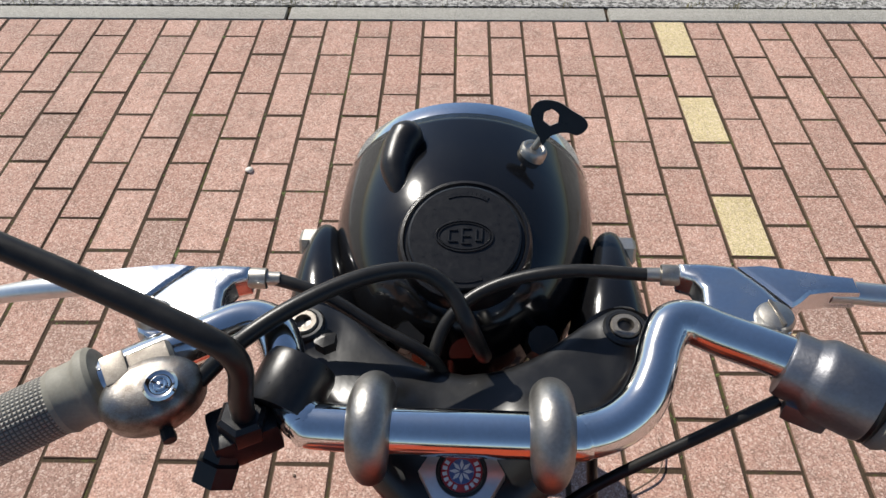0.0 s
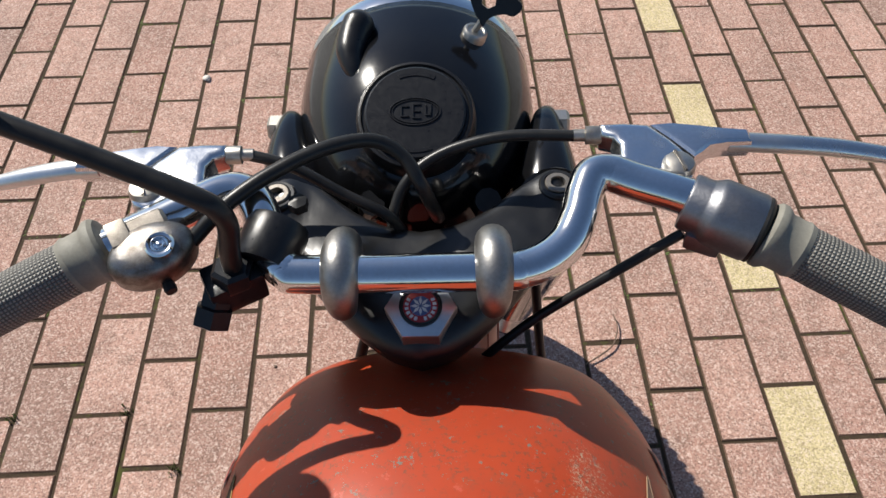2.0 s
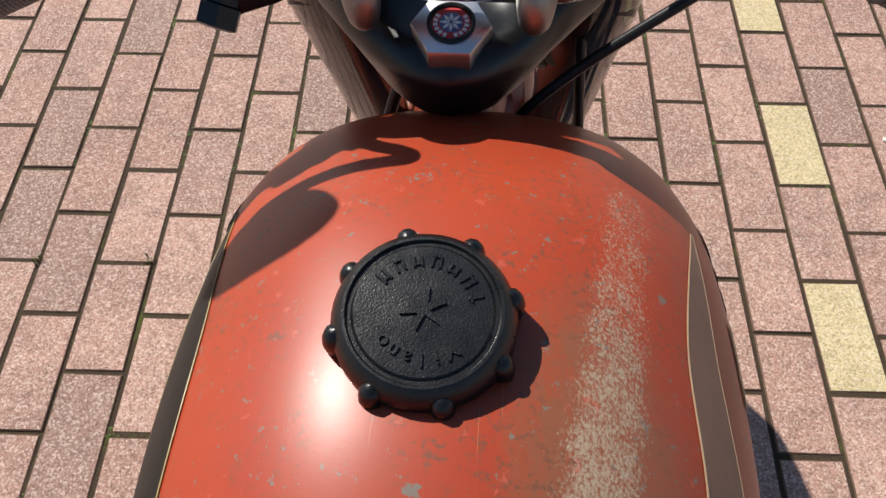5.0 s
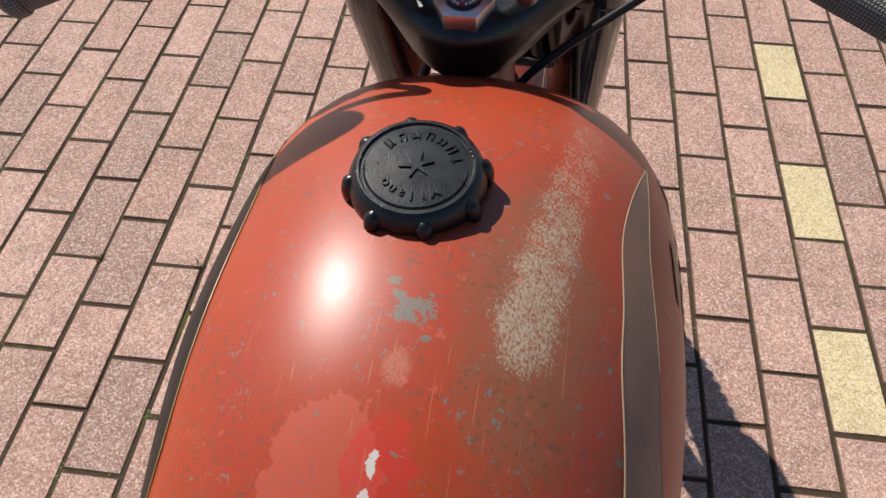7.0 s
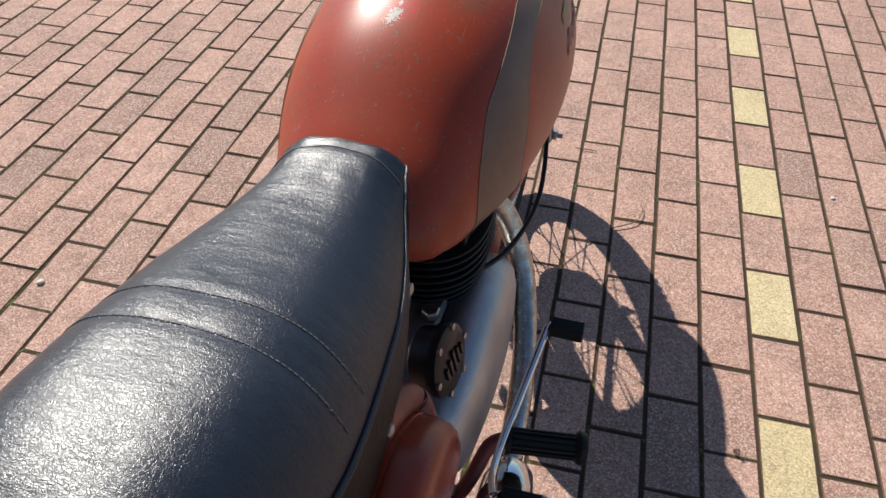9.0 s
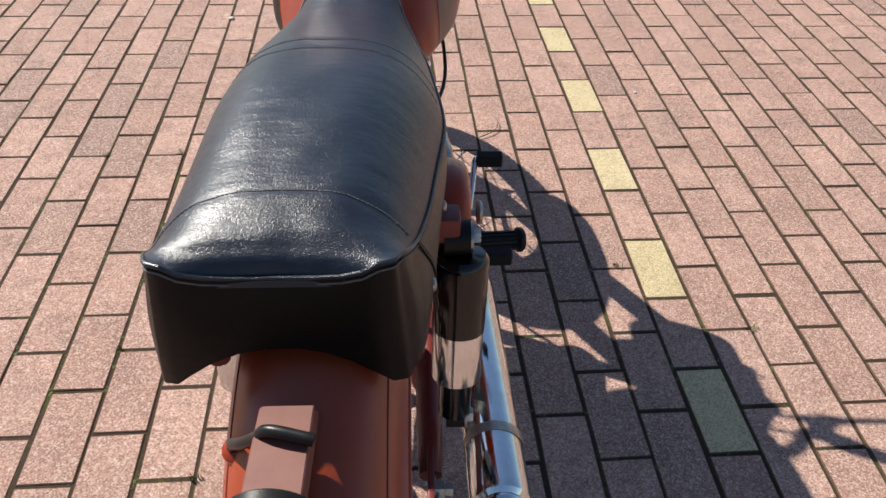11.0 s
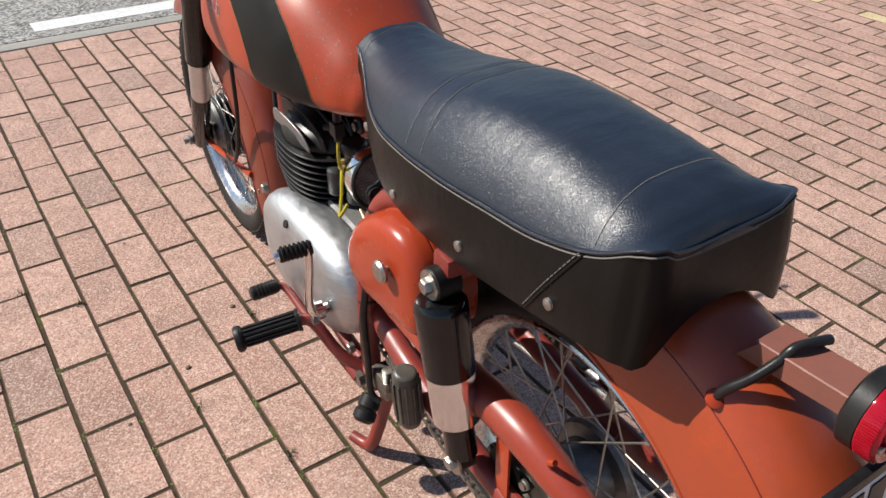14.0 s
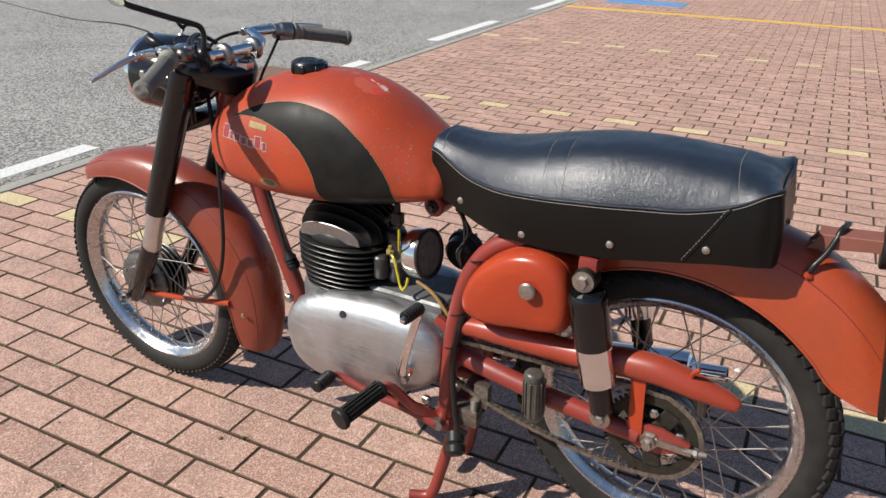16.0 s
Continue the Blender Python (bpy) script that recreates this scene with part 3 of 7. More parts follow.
# filler cap
cap_o, cap_n = (0.0005, 0.1475, 0.8300), Vector((0, -0.06, 1)).normalized()
cap = part("filler_cap", lathe([(0.020, -0.012), (0.031, -0.004), (0.0335, 0.003), (0.0335, 0.012), (0.031, 0.0175), (0.0285, 0.0195), (0.0275, 0.0195), (0.0268, 0.0183), (0.0255, 0.0183), (0.0245, 0.0193), (0.0, 0.0198)], cap_o, cap_n, 48), CAP_PLASTIC, tank, "black ribbed plastic filler cap")
q = Matrix.Translation(cap_o) @ cap_n.to_track_quat("Z", "Y").to_matrix().to_4x4()
for k in range(8):
    a = 2 * math.pi * (k + 0.35) / 8
    c, s = math.cos(a), math.sin(a)
    part("grip_knob", moved(tube([(0.031 * c, 0.031 * s, -0.002), (0.0325 * c, 0.0325 * s, 0.003), (0.0325 * c, 0.0325 * s, 0.009), (0.0315 * c, 0.0315 * s, 0.0135), (0.029 * c, 0.029 * s, 0.016)], [0.003, 0.0046, 0.0048, 0.0042, 0.001], 12, 3), q), CAP_PLASTIC, cap)
star = []
for k in range(6):
    a = 2 * math.pi * k / 6 + 0.3
    star.append(prism([(0.0025 * math.cos(a - 0.52), 0.0025 * math.sin(a - 0.52)), (0.0085 * math.cos(a), 0.0085 * math.sin(a)), (0.0025 * math.cos(a + 0.52), 0.0025 * math.sin(a + 0.52)), (0, 0)], 0.0194, 0.0206, 0, "xyz"))
part("star_relief", moved(join(*star), q), CAP_PLASTIC, cap, kind="stuff")
marks = []
for k in range(7):
    turn = Matrix.Rotation(radians(142 - 21 * k - 90), 4, "Z")
    marks += [moved(box((0.0011, 0.0058 if k in (0, 5, 6) else 0.0042, 0.0014), (dx, 0.0190 - (0 if k in (0, 5, 6) else 0.0007), 0.0195), 0.0003, None, 1), turn) for dx in ((-0.0014, 0.0014) if k != 6 else (0.0,))]
    marks.append(moved(box((0.0034, 0.0010, 0.0014), (0, 0.0190 + (0.0018 if k % 2 else -0.0016), 0.0195), 0.0003, None, 1), turn))


def letter(char, size, depth):
    """One raised letter as a shape, centred on its foot."""
    cu = bpy.data.curves.new("letter", "FONT")
    cu.body, cu.size, cu.extrude, cu.align_x = char, size, depth, "CENTER"
    ob = new("letter", cu)
    me = bpy.data.meshes.new_from_object(ob.evaluated_get(bpy.context.evaluated_depsgraph_get()))
    shape = [v.co.copy() for v in me.vertices], [tuple(f.vertices) for f in me.polygons]
    bpy.data.objects.remove(ob)
    bpy.data.meshes.remove(me)
    return shape


for k, char in enumerate("Milano"):
    marks.append(moved(letter(char, 0.0078, 0.0006), Matrix.Rotation(radians(-54 - 16.5 * k - 90), 4, "Z") @ Matrix.Translation((0, 0.0158, 0.0196))))
part("raised_mark", moved(join(*marks), q), CAP_PLASTIC, cap, kind="stuff")

# seat: swings a little to the left at the back, with upturned rear corners
SY = [-0.702, -0.700, -0.690, -0.660, -0.60, -0.52, -0.44, -0.36, -0.28, -0.225, -0.183, -0.158, -0.145, -0.140]
SW = [0.070, 0.076, 0.083, 0.091, 0.100, 0.107, 0.113, 0.109, 0.097, 0.080, 0.064, 0.056, 0.051, 0.042]
SE = [0.790, 0.790, 0.787, 0.769, 0.749, 0.738, 0.730, 0.722, 0.718, 0.723, 0.736, 0.746, 0.748, 0.745]
SC = [0.776, 0.781, 0.789, 0.799, 0.804, 0.806, 0.800, 0.786, 0.769, 0.764, 0.764, 0.766, 0.763, 0.752]
SB = [0.684, 0.684, 0.684, 0.682, 0.672, 0.656, 0.645, 0.640, 0.643, 0.652, 0.660, 0.664, 0.666, 0.676]
seat_w, seat_e, seat_c, seat_b = (curve_at(SY, v) for v in (SW, SE, SC, SB))
SEAMS = (-0.372, -0.405, -0.650, -0.172)
REAR = SY[0]


def mid_x(y):
    """The seat's middle line."""
    return SX - 0.011 * min(1.0, max(0.0, (-0.42 - y) / 0.26)) + 0.008 * min(1.0, max(0.0, (y + 0.32) / 0.15))


def flare(y):
    """How far the skirt stands out at its foot, growing to the back."""
    return min(1.0, max(0.0, (-0.44 - y) / 0.22)) ** 1.5


def rear_bow(y, u):
    return 0.006 * (1 - u * u) * min(1.0, max(0.0, (-0.62 - y) / 0.08))


def seat_top(y, u):
    """A point of the cushion: u from -1 to 1 across."""
    e, c = seat_e(y), seat_c(y)
    dip = sum(0.0008 * math.exp(-(((y - s - 0.012 * (1 - u * u)) / 0.005) ** 2)) for s in SEAMS)
    crease = 0.0014 * noise.noise(Vector((u * 3, y * 16, 0))) + 0.0007 * noise.noise(Vector((u * 6 + y * 30, y * 50, 4)))
    return Vector((mid_x(y) + seat_w(y) * u, y + rear_bow(y, u), e + (c - e) * (1 - abs(u) ** 3.5) ** 0.9 - dip * (1 - abs(u) ** 8) + crease * (1 - abs(u) ** 4)))


sy = [REAR + (SY[-1] - REAR) * k / 150 for k in range(151)]
rings = []
for y in sy:
    top = [seat_top(y, math.sin(math.pi / 2 * (k / 16 - 1))) for k in range(33)]
    w, e = seat_w(y), seat_e(y)
    rings.append([(mid_x(y) - w * 0.9, y, e - 0.02)] + top + [(mid_x(y) + w * 0.9, y, e - 0.02)])
seat = part("seat", loft(rings), SEAT_TOP, bike, "long black vinyl seat with stitched seams", 60)
for s in SEAMS:
    pts = [seat_top(s + 0.012 * (1 - u * u), u) + Vector((0, 0, 0.0002)) for u in [-0.97 + 1.94 * k / 56 for k in range(57)]]
    part("stitched_seam", join(*[tube([pts[k], pts[k] * 0.35 + pts[k + 1] * 0.65], 0.0007, 5, 1) for k in range(56)]), THREAD, seat)

edge = [(-1, y) for y in reversed(sy[:-1])] + [(1, y) for y in sy]
rim = [Vector((mid_x(y) + s * seat_w(y), y, seat_e(y))) for s, y in edge]
nl = len(sy) - 1
rear = [Vector((mid_x(REAR) + seat_w(REAR) * u, REAR + rear_bow(REAR, u) - 0.002, seat_e(REAR) + (seat_c(REAR) - seat_e(REAR)) * (1 - abs(u) ** 3.5) ** 0.9)) for u in (-0.85, -0.65, -0.4, -0.15, 0.15, 0.4, 0.65, 0.85)]
rim = rim[:nl] + rear + rim[nl:]
wall = []
for p in rim:
    b, mx, back = seat_b(p.y), mid_x(p.y), p.y < REAR + 0.016
    if back and abs(p.x - mx) < 0.080:
        b += 0.034 * (1 - min(1, abs(p.x - mx) / 0.072) ** 2.2)
    out = Vector((0, -0.003, 0)) if back else Vector((p.x - mx, 0, 0)) * 0.04
    f = flare(p.y)
    spread = Vector(((p.x - mx) * 0.12 * f, -0.010 * f**4, 0))
    rows = []
    for j in range(9):
        v = j / 8
        rows.append(Vector((p.x, p.y, 0)) + spread * v + out * math.sin(math.pi * v) + Vector((0, 0, p.z + (b - p.z) * v + 0.0008 * noise.noise(Vector((p.x * 20, p.y * 20, v * 3))))))
    inner = Vector((mx + (p.x - mx) * 0.965, p.y + (0.004 if back else 0), b)) + spread
    wall.append(rows + [inner, inner + Vector((0, 0, 0.03))])
part("seat_skirt", loft(wall, False), SEAT_SIDE, seat, "brown-black vinyl skirt with studs", 50)
part("piping", tube([p + Vector(((p.x - mid_x(p.y)) * 0.012, 0, -0.001)) for p in rim], 0.0017, 8, 1), SEAT_TOP, seat, "welted edge")
part("piping", tube([p + Vector(((p.x - mid_x(p.y)) * 0.02, -0.0015 if p.y < REAR + 0.016 else 0, -0.0055)) for p in rim], 0.0008, 6, 1), THREAD, seat, "stitched edge")


def skirt_x(y, z):
    """Half width of the skirt at a height."""
    v = min(1.0, max(0.0, (seat_e(y) - z) / (seat_e(y) - seat_b(y))))
    return seat_w(y) * (1 + 0.04 * math.sin(math.pi * v) + 0.12 * v * flare(y))


for side in (-1, 1):
    seam = []
    for k in range(17):
        y, z = -0.644 + 0.050 * k / 16, 0.758 - 0.084 * k / 16
        seam.append(Vector((mid_x(y) + side * (skirt_x(y, z) + 0.0006), y, z)))
    part("skirt_seam", tube(seam, 0.0013, 8, 1), SEAT_SIDE, seat, "sewn corner seam")
    part("stitching", join(*[tube([seam[k] + Vector((side * 0.0006, 0.004, 0)), seam[k] * 0.35 + seam[k + 1] * 0.65 + Vector((side * 0.0006, 0.004, 0))], 0.0006, 5, 1) for k in range(16)]), THREAD, seat, kind="stuff")
    for y, z in ((-0.218, 0.675), (-0.345, 0.656), (-0.488, 0.675), (-0.622, 0.697)):
        part("stud", lathe([(0.0, 0.0035), (0.003, 0.0032), (0.0055, 0.002), (0.006, 0), (0.004, -0.003)], (mid_x(y) + side * skirt_x(y, z), y, z), (side, 0, 0), 16), STEEL, seat, "steel upholstery stud")


# wheels
HUB_ALLOY = speckled("dull_hub_alloy", (0.24, 0.24, 0.24), (0.13, 0.125, 0.12), 60, 0.42, 1.0, bump=0.3)
RIM = speckled("worn_rim_chrome", (0.60, 0.61, 0.63), (0.42, 0.40, 0.38), 55, 0.15, 1.0, bump=0.08, rough2=0.34)


def wheel(name, cy, cz, R, rear):
    hub_shape = lathe([(0.0, -0.062), (0.016, -0.062), (0.020, -0.052), (0.046, -0.050), (0.060, -0.044), (0.066, -0.038), (0.066, -0.030), (0.048, -0.026), (0.044, 0.0), (0.046, 0.020), (0.062, 0.024), (0.066, 0.030), (0.060, 0.040), (0.022, 0.046), (0.016, 0.062), (0, 0.062)], (0, 0, 0), (1, 0, 0), 40)
    hub = part(name, hub_shape, HUB_ALLOY, bike, "wire-spoked wheel with a cast alloy hub")
    hub.location = (0, cy, cz)
    tw = 0.0345
    prof = [(R - 0.033 + (0.030 if a > 0 and a < math.pi else 0.031) * math.sin(a), -tw * math.cos(a)) for a in [-0.92 + (math.pi + 1.84) * k / 28 for k in range(29)]]
    prof += [(R - 0.061, 0.016), (R - 0.061, -0.016)]
    blocks = []
    count = 72 if rear else 96
    for k in range(count):
        turn = Matrix.Rotation(2 * math.pi * k / count, 4, "X")
        step = 2 * math.pi * R / count
        if rear:
            for x, w, lean in ((-0.027, 0.012, 0.75), (-0.0095, 0.013, 0.2), (0.0095, 0.013, -0.2), (0.027, 0.012, -0.75)):
                h = R - 0.0052 - (0.0095 if abs(x) > 0.02 else 0)
                blocks.append(moved(box((w, step * 0.74, 0.007), (x, step * (0.5 if abs(x) > 0.02 else 0), h), 0.0012, Matrix.Rotation(-lean, 4, "Y") @ Matrix.Rotation(0.3 if x > 0 else -0.3, 4, "Z"), 1), turn))
        else:
            for x, w, lean in ((-0.024, 0.016, 0.6), (0.024, 0.016, -0.6)):
                blocks.append(moved(box((w, step * 0.6, 0.006), (x, 0, R - 0.0105), 0.001, Matrix.Rotation(-lean, 4, "Y"), 1), turn))
    if not rear:
        for x in (-0.010, 0.0, 0.010):
            blocks.append(lathe([(R - 0.006, x - 0.0032), (R - 0.0005, x - 0.0026), (R - 0.0005, x + 0.0026), (R - 0.006, x + 0.0032)], (0, 0, 0), (1, 0, 0), 96, True))
    part("tyre", lathe(prof, (0, 0, 0), (1, 0, 0), 96, True), TYRE, hub, "black tyre, dusty on the sidewall")
    part("tread", join(*blocks), TYRE, hub, "block tread" if rear else "ribbed tread")
    half = [(R - 0.0530, 0.0225), (R - 0.0535, 0.0262), (R - 0.0565, 0.0280), (R - 0.0600, 0.0272), (R - 0.0630, 0.0235), (R - 0.0675, 0.0205), (R - 0.0730, 0.0150), (R - 0.0775, 0.0080)]
    part("rim", lathe([(r, -x) for r, x in half] + [(R - 0.079, 0.0)] + half[::-1] + [(R - 0.062, 0.016), (R - 0.066, 0.0), (R - 0.062, -0.016)], (0, 0, 0), (1, 0, 0), 96, True), RIM, hub, "bright steel rim with light rust")
    spokes = {}
    for k in range(36):
        a = 2 * math.pi * k / 36
        side, way = (-1 if k % 2 else 1), (1 if (k // 2) % 2 else -1)
        if (side, way) not in spokes:
            root = Vector((side * 0.034, 0.062 * math.sin(way * 1.15), 0.062 * math.cos(way * 1.15)))
            tip = Vector((side * 0.006, 0, R - 0.077))
            near = tip + (root - tip).normalized() * 0.016
            spokes[side, way] = mesh_of("spoke", join(tube([root, tip], 0.0014, 6, 1), tube([near, tip], 0.0028, 8, 1)), STEEL)
        ob = new("spoke", spokes[side, way])
        ob.parent = hub
        ob.rotation_euler = (a, 0, 0)
    return hub


FW, RW = (0.672, 0.277), (-0.584, 0.338)
front_wheel = wheel("front_wheel", *FW, 0.276, False)
drum = part("drum_cover", lathe([(0.0, -0.004), (0.020, -0.004), (0.022, 0.0), (0.040, 0.001), (0.044, 0.006), (0.060, 0.008), (0.068, 0.012), (0.071, 0.020), (0.0, 0.024)], (-0.060, 0, 0), (1, 0, 0), 48), HUB_ALLOY, front_wheel, "dull alloy brake plate")
for k in range(5):
    part("drum_rib", lathe([(0.062, -0.0022), (0.0765, -0.0012), (0.0775, 0.0), (0.0765, 0.0012), (0.062, 0.0022)], (-0.030 + 0.0125 * k, 0, 0), (1, 0, 0), 48), HUB_ALLOY, drum)
for k in range(6):
    a = 0.4 + 1.05 * k
    part("plate_screw", lathe([(0.0035, 0), (0.0035, 0.003), (0, 0.0035)], (-0.053, 0.052 * math.cos(a), 0.052 * math.sin(a)), (-1, 0, 0), 10), STEEL, drum)
part("brake_arm", join(tube([(-0.064, 0.0, 0.012), (-0.070, -0.02, 0.035), (-0.070, -0.045, 0.062)], [0.007, 0.006, 0.005], 10, 4, flat=0.5), lathe([(0.009, 0), (0.009, 0.008), (0.006, 0.010), (0, 0.010)], (-0.062, 0.0, 0.012), (-1, 0, 0), 6)), STEEL, drum, "steel brake arm")
rear_wheel = wheel("rear_wheel", *RW, 0.276, True)
for w in (front_wheel, rear_wheel):
    w.scale = (1, 1.018 / 1.007, 1.018 / 1.028)
teeth = [lathe([(0.060, -0.0025), (0.0765, -0.0025), (0.0765, 0.0025), (0.060, 0.0025)], (-0.0815, 0, 0), (1, 0, 0), 46, True)]
for k in range(46):
    teeth.append(moved(box((0.004, 0.0055, 0.008), (-0.0815, 0, 0.0790), 0.001, None, 1), Matrix.Rotation(2 * math.pi * k / 46, 4, "X")))
arms = [moved(box((0.005, 0.030, 0.034), (-0.0815, 0, 0.047), 0.002, None, 1), Matrix.Rotation(2 * math.pi * (k + 0.4) / 5, 4, "X")) for k in range(5)]
part("sprocket", join(*teeth, *arms, lathe([(0.0, -0.02), (0.026, -0.02), (0.030, -0.012), (0.040, -0.010), (0.041, 0.0), (0.0, 0.0)], (-0.066, 0, 0), (1, 0, 0), 32)), speckled("greasy_sprocket", (0.060, 0.054, 0.042), (0.022, 0.020, 0.016), 70, 0.5, 0.7, bump=0.3), rear_wheel, "oily rear sprocket")
for k in range(5):
    a = 2 * math.pi * k / 5 + 0.3
    part("sprocket_bolt", lathe([(0.008, 0.0), (0.008, 0.003), (0.006, 0.004), (0.006, 0.007), (0, 0.007)], (-0.084, 0.046 * math.cos(a), 0.046 * math.sin(a)), (-1, 0, 0), 6), STEEL, rear_wheel)


# mudguards
DUSTY_RED = speckled("dusty_orange_red_paint", (0.350, 0.054, 0.016), (0.250, 0.046, 0.020), 9, 0.24, bump=0.07, rough2=0.38)
GUARD_RED = speckled("browned_red_paint", (0.225, 0.040, 0.019), (0.160, 0.034, 0.019), 9, 0.25, bump=0.06, rough2=0.40)


def mudguard(name, centre, spans, crown, edge, half, label, paint, n=48, m=15):
    """A rounded guard over a wheel; the radii are given over the angle back from straight up."""
    rc, re = curve_at(spans, crown), curve_at(spans, edge)
    hw = curve_at(spans, half)
    rings = []
    for k in range(n + 1):
        a = spans[0] + (spans[-1] - spans[0]) * k / n
        ra, rb, w = rc(a), re(a), hw(a)
        ring = []
        for layer, order in ((0.0, range(m)), (0.0015, reversed(range(m)))):
            for j in order:
                u = math.pi * j / (m - 1)
                x = -math.cos(u)
                r = rb + (ra - rb) * (max(0.0, 1 - abs(x) ** 2.8)) ** (1 / 2.2)
                ring.append(((w - layer) * x, centre[0] - (r - layer) * math.sin(a), centre[1] + (r - layer) * math.cos(a)))
        rings.append(ring)
    ob = part(name, loft(rings), paint, bike, label, 40)
    for s in (-1, 1):
        line = []
        for k in range(41):
            a = spans[0] + (spans[-1] - spans[0]) * (0.03 + 0.94 * k / 40)
            r = re(a) + (rc(a) - re(a)) * (1 - 0.80 ** 2.8) ** (1 / 2.2)
            line.append((s * 0.80 * hw(a), centre[0] - r * math.sin(a), centre[1] + r * math.cos(a)))
        part("pressed_line", tube(line, 0.0008, 6, 1), DARK_RED, ob)
        part("rolled_edge", tube([(s * hw(a), centre[0] - re(a) * math.sin(a), centre[1] + re(a) * math.cos(a)) for a in [spans[0] + (spans[-1] - spans[0]) * k / 40 for k in range(41)]], 0.0022, 8, 1), paint, ob)
    return ob


D = math.pi / 180
front_guard = mudguard("front_mudguard", FW, [-35 * D, -31 * D, -22 * D, 0, 20 * D, 45 * D, 70 * D, 90 * D, 101 * D, 105 * D], [0.290, 0.304, 0.311, 0.321, 0.337, 0.368, 0.391, 0.388, 0.381, 0.377], [0.286, 0.275, 0.270, 0.266, 0.266, 0.280, 0.292, 0.296, 0.312, 0.324], [0.020, 0.042, 0.055, 0.060, 0.062, 0.062, 0.060, 0.058, 0.055, 0.052], "brownish red deep front mudguard", GUARD_RED)
rear_guard = mudguard("rear_mudguard", RW, [-45 * D, -20 * D, 10 * D, 30 * D, 45 * D, 55 * D, 60 * D, 64 * D, 66 * D], [0.320, 0.352, 0.380, 0.391, 0.392, 0.392, 0.391, 0.389, 0.386], [0.292, 0.290, 0.288, 0.286, 0.285, 0.288, 0.305, 0.328, 0.350], [0.066, 0.069, 0.071, 0.071, 0.071, 0.070, 0.069, 0.067, 0.062], "orange-red rear mudguard, faded and dusty", DUSTY_RED)
for s in (-1, 1):
    part("guard_bolt", lathe([(0.005, 0), (0.005, 0.003), (0.0, 0.004)], (s * 0.0705, -0.655, 0.665), (s, 0, 0), 6), STEEL, rear_guard)
    part("guard_bolt", lathe([(0.005, 0), (0.005, 0.003), (0.0, 0.004)], (s * 0.061, 0.335, 0.285), (s, 0, 0), 6), STEEL, front_guard)
    part("fork_rivet", lathe([(0.005, 0), (0.004, 0.003), (0.0, 0.004)], (s * 0.061, 0.525, 0.56), (s, 0, 0), 10), RED, front_guard)

# fork
for s in (-1, 1):
    x = -0.002 + 0.083 * s
    leg = part("fork_leg", tube([(x, 0.386, 0.822), (x, 0.398, 0.795), (x, 0.411, 0.765), (x, 0.528, 0.512), (x, 0.532, 0.503), (x, 0.533, 0.500)], [0.025, 0.0275, 0.0275, 0.0255, 0.0255, 0.018], 24, 1), BLACK, bike, "black painted fork leg with a bright collar")
    part("fork_collar", tube([(x, 0.531, 0.504), (x, 0.571, 0.405)], 0.0205, 24, 1), ALUMINIUM, leg, "bare metal collar")
    part("fork_slider", tube([(x, 0.569, 0.410), (x - 0.004 * s, 0.66, 0.262), (x - 0.004 * s, 0.668, 0.247)], [0.0215, 0.0205, 0.012], 24, 1), BLACK, leg, "black fork slider")
    part("axle_nut", lathe([(0.011, 0), (0.011, 0.008), (0.006, 0.009), (0.006, 0.02), (0, 0.02)], (x + s * 0.014, 0.672, 0.262), (s, 0, 0), 6), STEEL, leg)
    part("fork_ear", tube([(x, 0.388, 0.772), (x, 0.400, 0.784), (x + s * 0.001 - 0.001, 0.418, 0.794), (x + s * 0.004 - 0.003, 0.440, 0.8015), (x + s * 0.0065 - 0.004, 0.462, 0.8055), (x + s * 0.0075 - 0.004, 0.482, 0.8065), (x + s * 0.0075 - 0.004, 0.489, 0.8065)], [0.022, 0.0255, 0.0245, 0.0195, 0.0140, 0.0090, 0.004], 28, 5), BLACK, leg, "black tapered headlamp bracket")
    part("ear_bolt", lathe([(0.0095, -0.004), (0.0095, 0.006), (0.0075, 0.008), (0, 0.008)], (x + s * 0.0150 - 0.004, 0.476, 0.806), (s, 0, 0), 6), STEEL, leg)
    part("guard_stay", tube([(s * 0.072, 0.655, 0.268), (s * 0.068, 0.52, 0.282), (s * 0.060, 0.372, 0.305)], [0.006, 0.006, 0.007], 10, 3), RED, front_guard, "red mudguard stay")
part("lower_yoke", box((0.20, 0.045, 0.028), (0.006, 0.452, 0.70), 0.010), BLACK, bike, "black lower fork yoke")
part("steering_head", lathe([(0.0, 0.0), (0.026, 0.0), (0.029, 0.004), (0.029, 0.012), (0.024, 0.016), (0.024, 0.10), (0.029, 0.104), (0.029, 0.114), (0.0, 0.114)], (0.006, 0.385, 0.690), (0, -0.36, 0.93), 28), DARK_RED, bike, "dark red steering head tube")
part("brake_cable", tube([(-0.02, 0.40, 0.78), (-0.055, 0.36, 0.68), (-0.072, 0.345, 0.58), (-0.075, 0.355, 0.45), (-0.078, 0.385, 0.36), (-0.075, 0.45, 0.30), (-0.062, 0.56, 0.278)], 0.0042, 16, 6), CABLE, bike, "black front brake cable")

